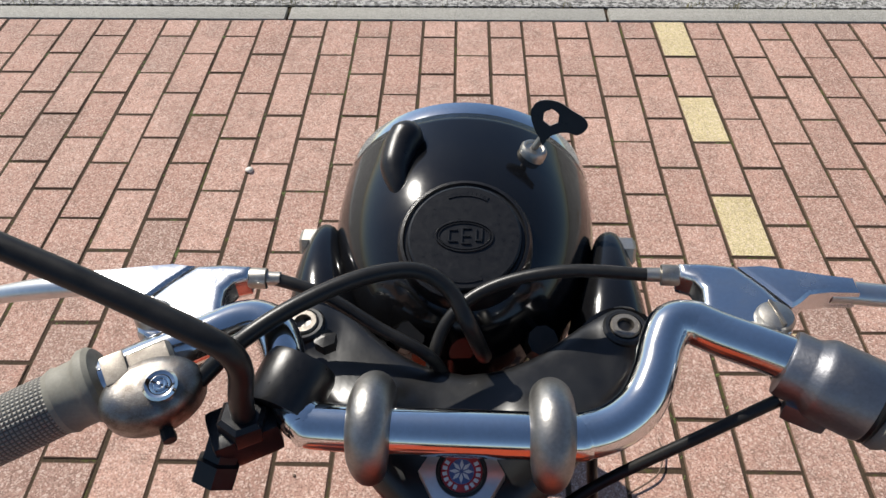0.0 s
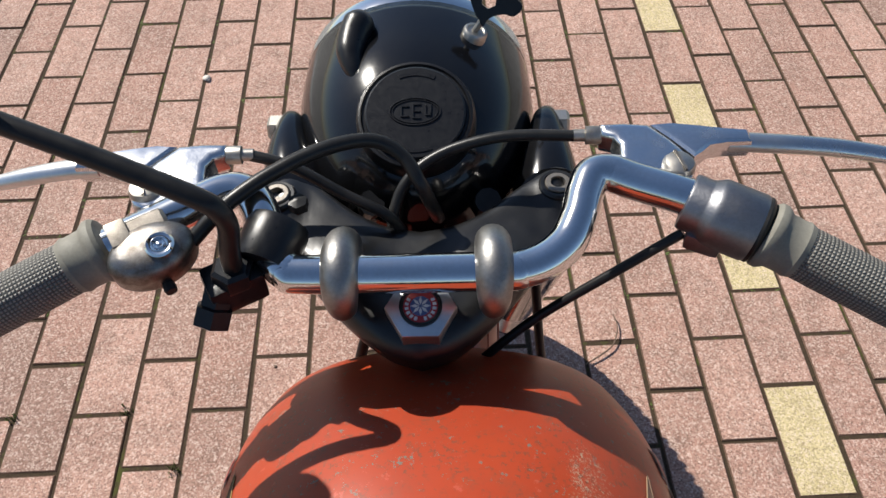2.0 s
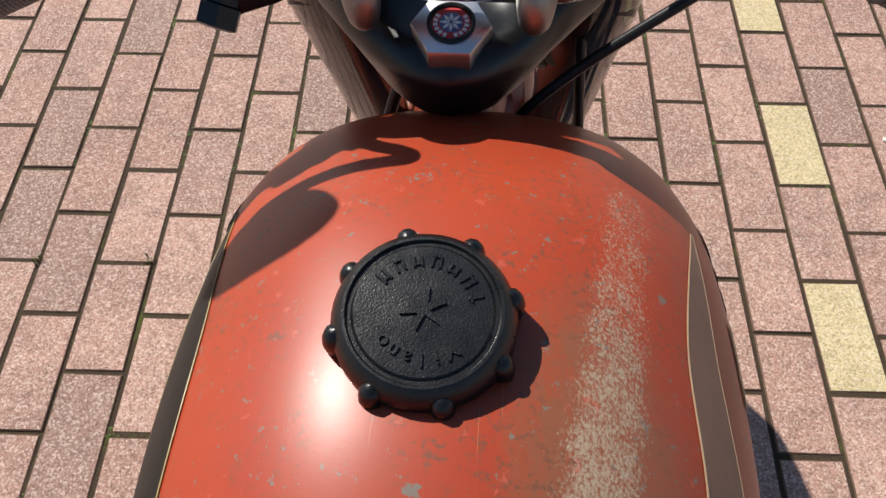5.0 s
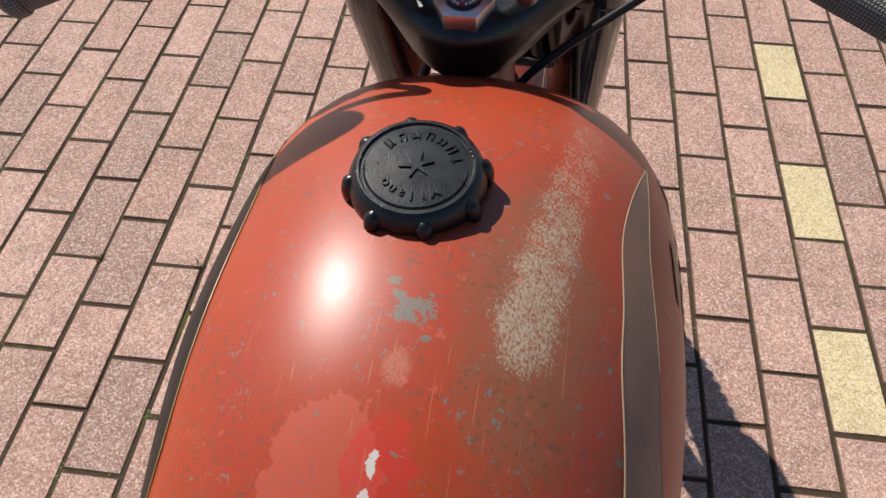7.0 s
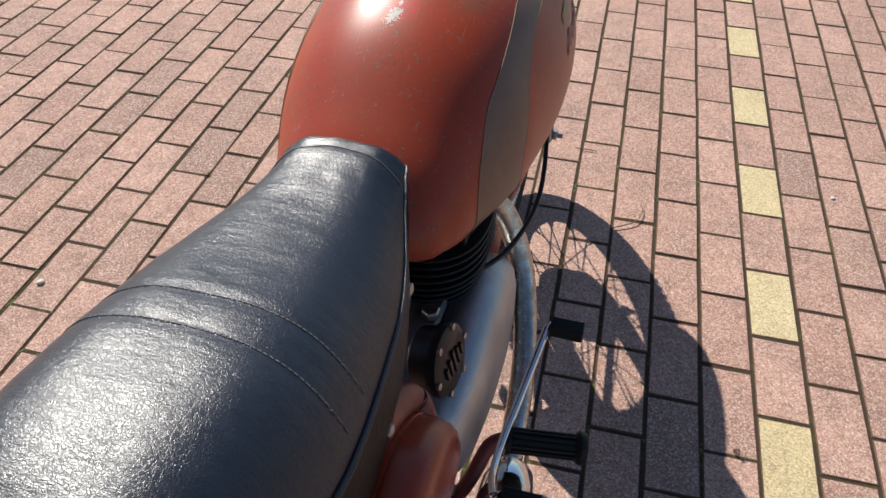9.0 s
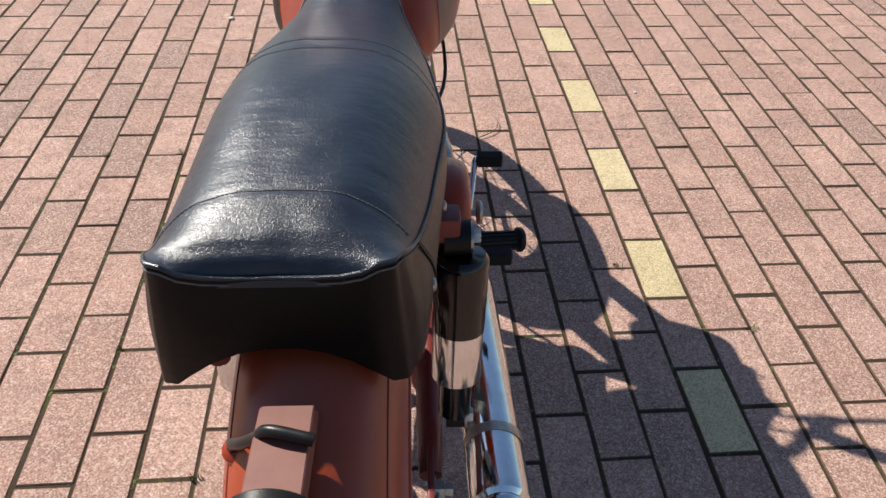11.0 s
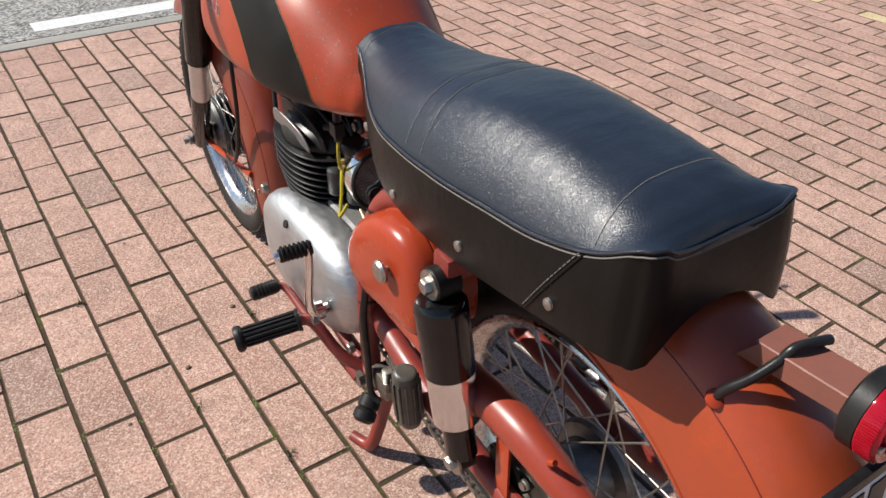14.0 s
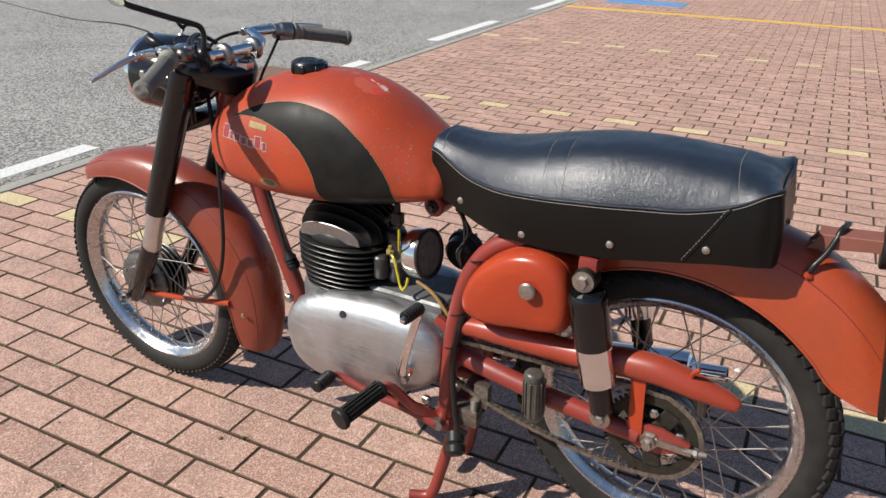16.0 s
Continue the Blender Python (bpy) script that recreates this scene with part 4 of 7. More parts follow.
for x0, y0, x1, y1 in ((-0.052, 0.385, -0.058, 0.425), (-0.034, 0.398, -0.040, 0.432), (0.040, 0.398, 0.046, 0.432), (0.056, 0.388, 0.064, 0.425)):
    part("wiring_loom", tube([(x0, y0, 0.815), ((x0 + x1) / 2 - 0.006, (y0 + y1) / 2 + 0.008, 0.765), (x1, y1, 0.705)], 0.0085, 10, 5), CABLE, bike, "black taped wiring loom")
# top yoke: a sculpted crescent that hugs the lamp, with sockets and the steering nut
YC, YH = 0.006, 0.100
yk_f = curve_at([0, 0.2, 0.4, 0.55, 0.7, 0.85, 0.95, 1.0], [0.362, 0.366, 0.377, 0.389, 0.401, 0.409, 0.406, 0.396])
yk_r = curve_at([0, 0.2, 0.4, 0.55, 0.7, 0.85, 0.95, 1.0], [0.281, 0.287, 0.302, 0.318, 0.337, 0.357, 0.373, 0.388])
yk_b = curve_at([0, 0.3, 0.6, 1.0], [0.792, 0.800, 0.818, 0.836])
yk_t = curve_at([0, 0.4, 0.7, 0.9, 1.0], [0.858, 0.859, 0.861, 0.860, 0.853])


def yoke_ring(sx):
    """One slice of the yoke across its width, front edge to bowl."""
    a, x = abs(sx), YC + YH * sx
    f, r, b, t = yk_f(a), yk_r(a), yk_b(a), yk_t(a)
    d = f - r
    pts = [(f, b + 0.016), (f + 0.001, t - 0.012), (f - 0.001, t - 0.003), (f - 0.10 * d, t + 0.0005), (f - 0.3 * d, t), (f - 0.5 * d, t - 0.001), (f - 0.7 * d, t - 0.002), (f - 0.88 * d, t - 0.004), (r + 0.001, t - 0.012), (r + 0.001, t - 0.022), (r + 0.16 * d, b + 0.012), (r + 0.36 * d, b), (r + 0.7 * d, b + 0.004)]
    ring = []
    for q in smooth_line([(x, *w) for w in pts], 4, True):
        for cx in (-0.034, 0.047):
            if q.z > t - 0.01:
                q.z += 0.0125 * math.exp(-(((q.x - cx) / 0.0135) ** 2) - ((q.y - 0.334) / 0.013) ** 2)
        for cx, cy in ((-0.082, 0.384), (0.090, 0.389)):
            if q.z > t - 0.006:
                q.z += 0.0035 * math.exp(-((((q.x - cx) ** 2 + (q.y - cy) ** 2) / 0.0145**2) ** 2))
        ring.append(q)
    return ring


yoke = part("top_yoke", loft([yoke_ring(math.sin(math.pi / 2 * (k / 30 - 1))) for k in range(61)]), YOKE, bike, "glossy black sculpted fork top yoke", 50)
for o in ((-0.082, 0.384, 0.8645), (0.090, 0.389, 0.8645)):
    rim = part("bolt_collar", lathe([(0.0120, -0.006), (0.0118, 0.0000), (0.0105, 0.0013), (0.0088, 0.0012), (0.0084, -0.002), (0.0, -0.002)], o, (0, 0, 1), 32), YOKE, yoke)
    screw = part("socket_bolt", lathe([(0.0080, -0.002), (0.0080, 0.0016), (0.0072, 0.0026), (0.0046, 0.0026), (0.0043, 0.0018), (0.0043, -0.0012), (0.0, -0.0012)], o, (0, 0, 1), 30), CHAIN, yoke, "dark steel socket-head bolt")
nut_m = Matrix.Translation((0.007, 0.3035, 0.854)) @ Matrix.Rotation(0.16, 4, "X")
nut = part("steering_nut", moved(prism([(0.0200 * math.cos(k * math.pi / 3), 0.0200 * math.sin(k * math.pi / 3)) for k in range(6)], -0.006, 0.0105, 0.0012, "xyz", 2), nut_m), ALUMINIUM, yoke, "bright hexagonal steering nut")
part("badge_ring", moved(lathe([(0.0118, 0.0100), (0.0118, 0.0122), (0.0108, 0.0126), (0.0098, 0.0120), (0.0096, 0.0108), (0.0, 0.0108)], (0, 0, 0), (0, 0, 1), 40), nut_m), FIN_BLACK, nut, "black ring round the badge")
badge = part("badge", moved(lathe([(0.0095, 0.0106), (0.0095, 0.0112), (0.0, 0.0114)], (0, 0, 0), (0, 0, 1), 36), nut_m), RED_INK, nut, "round red badge with a white star")
part("badge_centre", moved(lathe([(0.0058, 0.0112), (0.0058, 0.0116), (0.0, 0.0116)], (0, 0, 0), (0, 0, 1), 32), nut_m), speckled("badge_blue", (0.10, 0.14, 0.30), (0.07, 0.10, 0.22), 90, 0.3), nut, "blue badge centre")
rays = []
for k in range(8):
    rays.append(moved(prism([(0, 0.0008), (0.0009, 0.0030), (0, 0.0056), (-0.0009, 0.0030)], 0.01162, 0.0119, 0, "xyz"), Matrix.Rotation(k * math.pi / 4, 4, "Z")))
for k in range(13):
    if k != 6:
        rays.append(moved(box((0.0016, 0.0021, 0.0005), (0, 0.0077, 0.0114), 0, None, 1), Matrix.Rotation(math.pi - 2.1 + k * 0.35, 4, "Z")))
part("badge_ray", moved(join(*rays), nut_m), WHITE, nut, "white star and marks", kind="stuff")

# handlebar
bar_pts = [(-0.278, 0.261, 0.870), (-0.165, 0.319, 0.894), (-0.118, 0.347, 0.898), (-0.100, 0.357, 0.899), (-0.088, 0.356, 0.898), (-0.080, 0.345, 0.895), (-0.074, 0.325, 0.889), (-0.064, 0.3125, 0.886), (-0.05, 0.310, 0.885), (0.047, 0.310, 0.885), (0.062, 0.3115, 0.885), (0.0755, 0.3165, 0.8865), (0.0870, 0.3265, 0.889), (0.0940, 0.340, 0.893), (0.0980, 0.353, 0.8965), (0.1035, 0.3635, 0.8995), (0.1130, 0.3650, 0.900), (0.1240, 0.3598, 0.8995), (0.18, 0.332, 0.897), (0.305, 0.262, 0.868)]
bars = part("handlebar", tube(bar_pts, 0.0106, 24, 8), CHROME, bike, "narrow chromed handlebar with sharp bends")
CLAMP_ALLOY = speckled("dull_grey_clamp_alloy", (0.36, 0.35, 0.33), (0.22, 0.21, 0.20), 45, 0.34, 1.0, bump=0.25, rough2=0.5)
for x in (-0.034, 0.0465):
    part("bar_clamp", tube([(x, 0.332, 0.858), (x, 0.3325, 0.873), (x, 0.3300, 0.8845), (x, 0.3225, 0.8920), (x, 0.312, 0.8950), (x, 0.3025, 0.8915), (x, 0.2970, 0.8830), (x, 0.2975, 0.8720), (x, 0.302, 0.864)], [0.0070, 0.0090, 0.0096, 0.0100, 0.0102, 0.0101, 0.0094, 0.0078, 0.0035], 20, 5), CLAMP_ALLOY, yoke, "domed grey alloy bar clamp")



def grip_rubber(name, a, b):
    """Grey rubber moulded with a fine square lattice that follows the grip."""
    k = Mat(name, 0.6)
    d = (Vector(b) - Vector(a)).normalized()
    turn = d.to_track_quat("X", "Z").inverted().to_matrix()
    n = k.node("ShaderNodeMapping", Vector=k.coord)
    n.inputs["Rotation"].default_value = turn.to_euler()
    n.inputs["Location"].default_value = -(turn @ Vector(a))
    xyz = k.node("ShaderNodeSeparateXYZ", Vector=n.outputs[0]).outputs
    along = k.math("SINE", k.math("MULTIPLY", xyz[0], 2 * math.pi / 0.0021))
    round_it = k.math("SINE", k.math("MULTIPLY", k.math("ARCTAN2", xyz[1], xyz[2]), 44.0))
    cell = k.math("MINIMUM", along, round_it)
    dirt = k.noise(30, 4.0)
    c = k.mix(k.ramp(k.math("MULTIPLY_ADD", cell, 0.5, 0.5), (0.08, 0.0), (0.45, 1.0)), (0.055, 0.052, 0.046), (0.30, 0.285, 0.25))
    k.colour(k.mix(k.math("MULTIPLY", dirt, 0.55), c, (0.12, 0.11, 0.095))).bump(cell, 0.7, 0.0008)
    return k.m


for a, b, s in (((-0.160, 0.3215, 0.8945), (-0.278, 0.261, 0.870), -1), ((0.1915, 0.3250, 0.8930), (0.305, 0.262, 0.868), 1)):
    GRIP = grip_rubber("latticed_grip", a, b)
    a, b = Vector(a), Vector(b)
    ln = (b - a).length
    grip = part("grip", lathe([(0.011, 0.012), (0.0146, 0.014), (0.0148, 0.03), (0.0146, ln - 0.010), (0.0165, ln - 0.008), (0.0170, ln - 0.004), (0.0165, ln), (0.012, ln + 0.004), (0, ln + 0.005)], a, b - a, 40), GRIP, bars, "grey rubber grip with a fine square lattice")
    part("grip_collar", lathe([(0.011, -0.004), (0.0165, -0.003), (0.0182, -0.001), (0.0184, 0.002), (0.0172, 0.004), (0.0157, 0.006), (0.0154, 0.014), (0.0160, 0.016), (0.0150, 0.019)], a, b - a, 40), GREY_RUBBER, grip, "yellowed rubber collar")
# twist grip housing
a, b = Vector((0.1515, 0.3460, 0.8975)), Vector((0.190, 0.3262, 0.8935))
ln = (b - a).length
HOUSING = speckled("grey_cast_housing", (0.30, 0.30, 0.31), (0.20, 0.20, 0.21), 45, 0.36, 1.0, bump=0.3, rough2=0.5)
twist = part("throttle_housing", lathe([(0.0115, 0.0), (0.0152, 0.0005), (0.0158, 0.002), (0.0158, 0.0095), (0.0163, 0.0110), (0.0183, 0.0145), (0.0189, 0.0160), (0.0190, 0.018), (0.0190, ln - 0.0062), (0.0182, ln - 0.0045), (0.015, ln - 0.0045)], a, b - a, 44), HOUSING, bars, "grey cast alloy throttle housing")
part("housing_seal", lathe([(0.015, ln - 0.0048), (0.0182, ln - 0.0046), (0.0186, ln - 0.003), (0.0176, ln - 0.0015), (0.0150, ln)], a, b - a, 40), RUBBER, twist, "black rubber seal")
sm = Matrix.Translation((0.1815, 0.3405, 0.9075)) @ Vector((0.10, 0.55, 0.80)).to_track_quat("Z", "Y").to_matrix().to_4x4()
part("throttle_screw", moved(join(loft([[(1.15 * r * math.cos(q), r * math.sin(q), h) for q in [2 * math.pi * k / 24 for k in range(24)]] for r, h in ((0.0078, -0.006), (0.0078, 0.0004), (0.0070, 0.0012), (0.0052, 0.0012), (0.0048, 0.0004))])), sm), STEEL, twist, "oval steel screw plate")
part("screw_head", moved(lathe([(0.0036, 0), (0.0036, 0.0018), (0.0028, 0.0024), (0, 0.0024)], (0, 0, 0), (0, 0, 1), 16), sm), speckled("brassy_screw", (0.32, 0.24, 0.12), (0.14, 0.10, 0.06), 200, 0.4, 1.0), twist, "worn brass screw")
part("housing_foot", box((0.020, 0.012, 0.012), (0.161, 0.329, 0.884), 0.004, Matrix.Rotation(-0.45, 4, "Z")), HOUSING, twist)
part("throttle_cable", tube([(0.152, 0.336, 0.882), (0.125, 0.331, 0.860), (0.078, 0.322, 0.822), (0.046, 0.312, 0.792), (0.034, 0.322, 0.745), (0.032, 0.33, 0.69)], 0.0030, 16, 6), CABLE, bars, "black throttle cable")
# levers
LEVER_ALLOY = speckled("polished_lever_alloy", (0.74, 0.75, 0.77), (0.60, 0.60, 0.61), 50, 0.16, 1.0, bump=0.12, rough2=0.30)
for s, dx, dy in ((1, 0.0, 0.0), (-1, 0.0075, -0.0105)):
    sx = lambda v: s * (v - dx)
    o = [(0.111, 0.4000), (0.111, 0.3920), (0.1175, 0.3895), (0.1205, 0.3835), (0.1195, 0.3760), (0.1180, 0.3680), (0.1300, 0.3580), (0.1400, 0.3535), (0.1480, 0.3515), (0.1555, 0.3550), (0.1595, 0.3630), (0.1590, 0.3720), (0.1500, 0.3860), (0.1390, 0.3990), (0.1250, 0.4005)]
    perch = part("lever_perch", prism([(sx(x), y + dy) for x, y in o][:: s], 0.8885, 0.9050, 0.0045, "xyz", 4), LEVER_ALLOY, bars, "polished alloy lever bracket")
    part("lever_root", prism([(sx(x), y + dy) for x, y in ((0.1402, 0.4000), (0.1520, 0.4012), (0.1660, 0.3992), (0.1820, 0.3962), (0.1960, 0.3945), (0.1960, 0.3845), (0.1820, 0.3843), (0.1720, 0.3825), (0.1660, 0.3770), (0.1610, 0.3735), (0.1508, 0.3872))][:: s], 0.8890, 0.9042, 0.0040, "xyz", 3), LEVER_ALLOY, perch, "polished alloy lever shoulder")
    blade = [(0.20, 0.3895, 0.8966), (0.25, 0.3865, 0.8935), (0.30, 0.379, 0.887), (0.338, 0.366, 0.880), (0.345, 0.363, 0.8785)] if s > 0 else [(0.20, 0.3900, 0.8960), (0.23, 0.3915, 0.8890), (0.26, 0.3935, 0.8795), (0.285, 0.3945, 0.8710), (0.290, 0.3945, 0.8692)]
    part("lever", tube([(sx(x), y + dy, z) for x, y, z in [(0.184, 0.3902, 0.8972)] + blade], [0.0066, 0.0062, 0.0060, 0.0055, 0.0050, 0.003] if s > 0 else [0.0066, 0.0064, 0.0060, 0.0048, 0.0030, 0.0016], 18, 6, flat=0.85), ALUMINIUM, perch, "polished alloy lever blade")
    part("pivot_screw", lathe([(0.0090, -0.002), (0.0090, 0.0015), (0.0078, 0.0036), (0.0045, 0.0048), (0, 0.0052)], (sx(0.1500), 0.3650 + dy, 0.9045), (0, 0, 1), 28), STEEL, perch, "slotted pivot screw")
    part("screw_slot", box((0.0015, 0.0150, 0.0030), (sx(0.1500), 0.3650 + dy, 0.9086), 0, Matrix.Rotation(0.25, 4, "Z")), CHAIN, perch)
    part("cable_ferrule", lathe([(0.0048, 0), (0.0054, 0.001), (0.0054, 0.009), (0.0036, 0.0095), (0.0036, 0.016)], (sx(0.1125), 0.3962 + dy, 0.8985), (-s, 0.05, -0.05), 16), STEEL, perch, "worn steel cable ferrule")
part("clutch_cable", tube([(-0.092, 0.3865, 0.8975), (-0.068, 0.382, 0.892), (-0.038, 0.372, 0.878), (-0.012, 0.364, 0.866), (0.0, 0.364, 0.835)], 0.0034, 16, 6), CABLE, bars, "black clutch cable")
part("brake_cable", tube([(0.098, 0.397, 0.8975), (0.055, 0.401, 0.894), (0.018, 0.397, 0.884), (-0.004, 0.383, 0.872), (-0.012, 0.366, 0.850), (-0.01, 0.38, 0.80)], 0.0034, 16, 6), CABLE, bars, "black front brake cable")
part("wiring_sleeve", tube([(-0.112, 0.322, 0.900), (-0.095, 0.338, 0.909), (-0.072, 0.356, 0.914), (-0.045, 0.373, 0.915), (-0.020, 0.383, 0.911), (-0.003, 0.380, 0.902), (0.008, 0.368, 0.888), (0.015, 0.372, 0.86), (0.016, 0.40, 0.82)], 0.0042, 16, 6), CABLE, bars, "black wiring sleeve")
# dip switch on the left bar
SWITCH_METAL = speckled("dull_pitted_metal", (0.30, 0.29, 0.275), (0.11, 0.09, 0.075), 160, 0.30, 1.0, bump=0.4, rough2=0.5)
c = Vector((-0.1300, 0.3130, 0.9015))
m = Matrix.Translation(c) @ Matrix.Rotation(radians(32), 4, "Z") @ Matrix.Rotation(radians(12), 4, "X") @ Matrix.Scale(0.86, 4)
dome = [[(0.0235 * s * math.cos(a) * (1 + 0.12 * abs(math.cos(a))), 0.0185 * s * math.sin(a), z) for a in [2 * math.pi * k / 36 for k in range(36)]] for s, z in ((0.95, -0.012), (1.0, -0.010), (1.0, 0.003), (0.95, 0.0065), (0.82, 0.0095), (0.55, 0.0115), (0.2, 0.0122))]
switch = part("light_switch", moved(loft(dome), m), SWITCH_METAL, bars, "pitted chrome light switch with a round button")
part("switch_button", moved(lathe([(0.0086, 0.0), (0.0086, 0.003), (0.0074, 0.0042), (0.006, 0.0036), (0.0052, 0.0036), (0.0045, 0.0042), (0.0036, 0.0036), (0.0028, 0.0042), (0.0018, 0.0036), (0.0, 0.0040)], (0.006, -0.004, 0.011), (0, 0, 1), 24), m), CHROME, switch, "ringed push button")
part("switch_strap", moved(join(box((0.034, 0.018, 0.024), (0.0, 0.016, -0.004), 0.006, None, 3), box((0.012, 0.017, 0.004), (-0.012, 0.017, 0.0085), 0.0012)), m), CHAIN, switch, "dull metal strap")
part("switch_lever", moved(tube([(0.0, -0.016, -0.006), (0.0, -0.022, -0.007), (0.0, -0.025, -0.007)], [0.003, 0.004, 0.0035], 10, 3), m), RUBBER, switch)
# mirror
clamp = part("mirror_clamp", join(lathe([(0.011, -0.013), (0.0165, -0.013), (0.0175, -0.010), (0.0175, 0.010), (0.0165, 0.013), (0.011, 0.013)], (-0.073, 0.327, 0.889), Vector((0.28, 0.85, 0.2)), 28), box((0.030, 0.022, 0.020), (-0.092, 0.309, 0.880), 0.004, Matrix.Rotation(0.5, 4, "Z"))), PLASTIC, bars, "black mirror clamp")
part("clamp_screw", lathe([(0.0055, 0), (0.0055, 0.006), (0, 0.007)], (-0.058, 0.345, 0.8985), (0, 0, 1), 6), FIN_BLACK, clamp)
part("clamp_nut", lathe([(0.0105, 0.0), (0.0112, 0.002), (0.0112, 0.011), (0.009, 0.013)], (-0.091, 0.3075, 0.884), (0.1, 0.05, 1), 6), PLASTIC, clamp)
part("clamp_foot", lathe([(0.008, 0), (0.0105, 0.001), (0.0105, 0.011), (0.0085, 0.012), (0.0085, 0.022)], (-0.1045, 0.289, 0.868), (0.2, 0.5, 0.5), 6), PLASTIC, clamp)
part("mirror_arm", tube([(-0.0895, 0.308, 0.892), (-0.0870, 0.3075, 0.910), (-0.0835, 0.309, 0.928), (-0.0860, 0.310, 0.939), (-0.0960, 0.312, 0.947), (-0.1360, 0.322, 0.962), (-0.1800, 0.331, 0.979), (-0.2150, 0.338, 0.993), (-0.2260, 0.340, 1.002)], 0.0054, 14, 8), CABLE, clamp, "black mirror stalk")
part("mirror_head", lathe([(0.0, -0.014), (0.025, -0.012), (0.038, -0.004), (0.0415, 0.002), (0.040, 0.004), (0.0, 0.004)], (-0.231, 0.342, 1.034), (0.25, -0.95, 0.1), 36), CHROME, clamp, "round chromed mirror head")
part("mirror_glass", lathe([(0.038, 0.0042), (0.038, 0.005), (0.0, 0.005)], (-0.231, 0.342, 1.034), (0.25, -0.95, 0.1), 36), CHROME, clamp, "mirror glass")

# headlamp
HX, HZ, HR, HV = 0.000, 0.8210, 0.0860, 0.0765


def shell_ring(y, n=56):
    u = (y - 0.503) / (0.117 if y < 0.503 else 0.17)
    s = max(0.0, 1 - abs(u) ** 2.2) ** (1 / 2.2)
    return [(HX + HR * s * math.cos(2 * math.pi * k / n), y, HZ + HV * s * math.sin(2 * math.pi * k / n)) for k in range(n)]


hy = [0.4455 - 0.0585 * math.cos(math.pi * k / 24) for k in range(25)] + [0.51, 0.518, 0.526, 0.534]
lamp = part("headlamp", loft([shell_ring(y) for y in hy]), BLACK, bike, "black enamelled rounded headlamp shell", 0)
hm = Matrix.Translation((HX, 0.536, HZ)) @ Matrix.Diagonal((0.968, 1, 0.968 * HV / HR, 1))
part("lamp_rim", moved(lathe([(0.0790, -0.006), (0.0868, -0.004), (0.0885, 0.002), (0.0875, 0.010), (0.082, 0.015), (0.078, 0.012), (0.076, 0.0)], (0, 0, 0), (0, 1, 0), 64, True), hm), CHROME, lamp, "chromed lamp rim")
part("lamp_glass", moved(lathe([(0.082, 0.008), (0.06, 0.016), (0.03, 0.022), (0.0, 0.024)], (0, 0, 0), (0, 1, 0), 40), hm), CHROME, lamp, "lamp glass and reflector")
cm = Matrix.Translation((HX + 0.003, 0.4315, 0.8850)) @ Matrix.Rotation(radians(21), 4, "X")
plug = part("blanking_plug", moved(lathe([(0.0390, -0.014), (0.0378, -0.002), (0.0362, 0.0012), (0.0345, 0.0016), (0.0336, 0.0002), (0.0322, 0.0002), (0.0316, 0.0028), (0.0305, 0.0036), (0.0, 0.0038)], (0, 0, 0), (0, 0, 1), 56), cm), PLASTIC, lamp, "round grained black plug with raised oval mark")
rel = []
for a0, b0, r in ((0.0158, 0.0092, 0.0006), (0.0142, 0.0078, 0.0004)):
    rel.append(tube([(a0 * math.cos(2 * math.pi * k / 40), b0 * math.sin(2 * math.pi * k / 40), 0.0040) for k in range(40)], r, 6, 1, True))
for x, y, w, h in ((-0.0085, 0, 0.0011, 0.0075), (-0.0062, 0.0034, 0.0050, 0.0011), (-0.0062, -0.0034, 0.0050, 0.0011), (-0.0012, 0, 0.0011, 0.0100), (0.0012, 0.0046, 0.0050, 0.0011), (0.0012, 0, 0.0044, 0.0011), (0.0012, -0.0046, 0.0050, 0.0011), (0.0066, 0.0006, 0.0011, 0.0075), (0.0098, 0.0014, 0.0011, 0.0066), (0.0082, -0.0026, 0.0040, 0.0011)):
    rel.append(box((w, h, 0.0014), (x, y, 0.0040), 0.0003, None, 1))
for k in range(10):
    rel.append(moved(box((0.0022, 0.0028, 0.0008), (0, 0.0262, 0.0038), 0, None, 1), Matrix.Rotation(-0.45 + 0.09 * k, 4, "Z")))
    rel.append(moved(box((0.0022, 0.0028, 0.0008), (0, -0.0262, 0.0038), 0, None, 1), Matrix.Rotation(-0.45 + 0.09 * k, 4, "Z")))
part("raised_mark", moved(join(*rel), cm), PLASTIC, plug, kind="stuff")
part("lamp_peak_knob", tube([(-0.0345, 0.464, 0.880), (-0.0385, 0.474, 0.885), (-0.0415, 0.487, 0.889), (-0.0395, 0.501, 0.8925), (-0.0360, 0.510, 0.8955), (-0.0345, 0.5165, 0.8950)], [0.0015, 0.0060, 0.0092, 0.0105, 0.0112, 0.0060], 22, 6), PLASTIC, lamp, "black moulded pilot lamp cowl")
lk = Vector((0.042, 0.504, 0.8890))
key = part("ignition_lock", lathe([(0.0085, -0.006), (0.0085, 0.0030), (0.0074, 0.0046), (0.0060, 0.0048), (0.0052, 0.0038), (0.0, 0.0040)], lk, (0.30, 0.0, 1), 28), STEEL, lamp, "bright ignition lock ring")
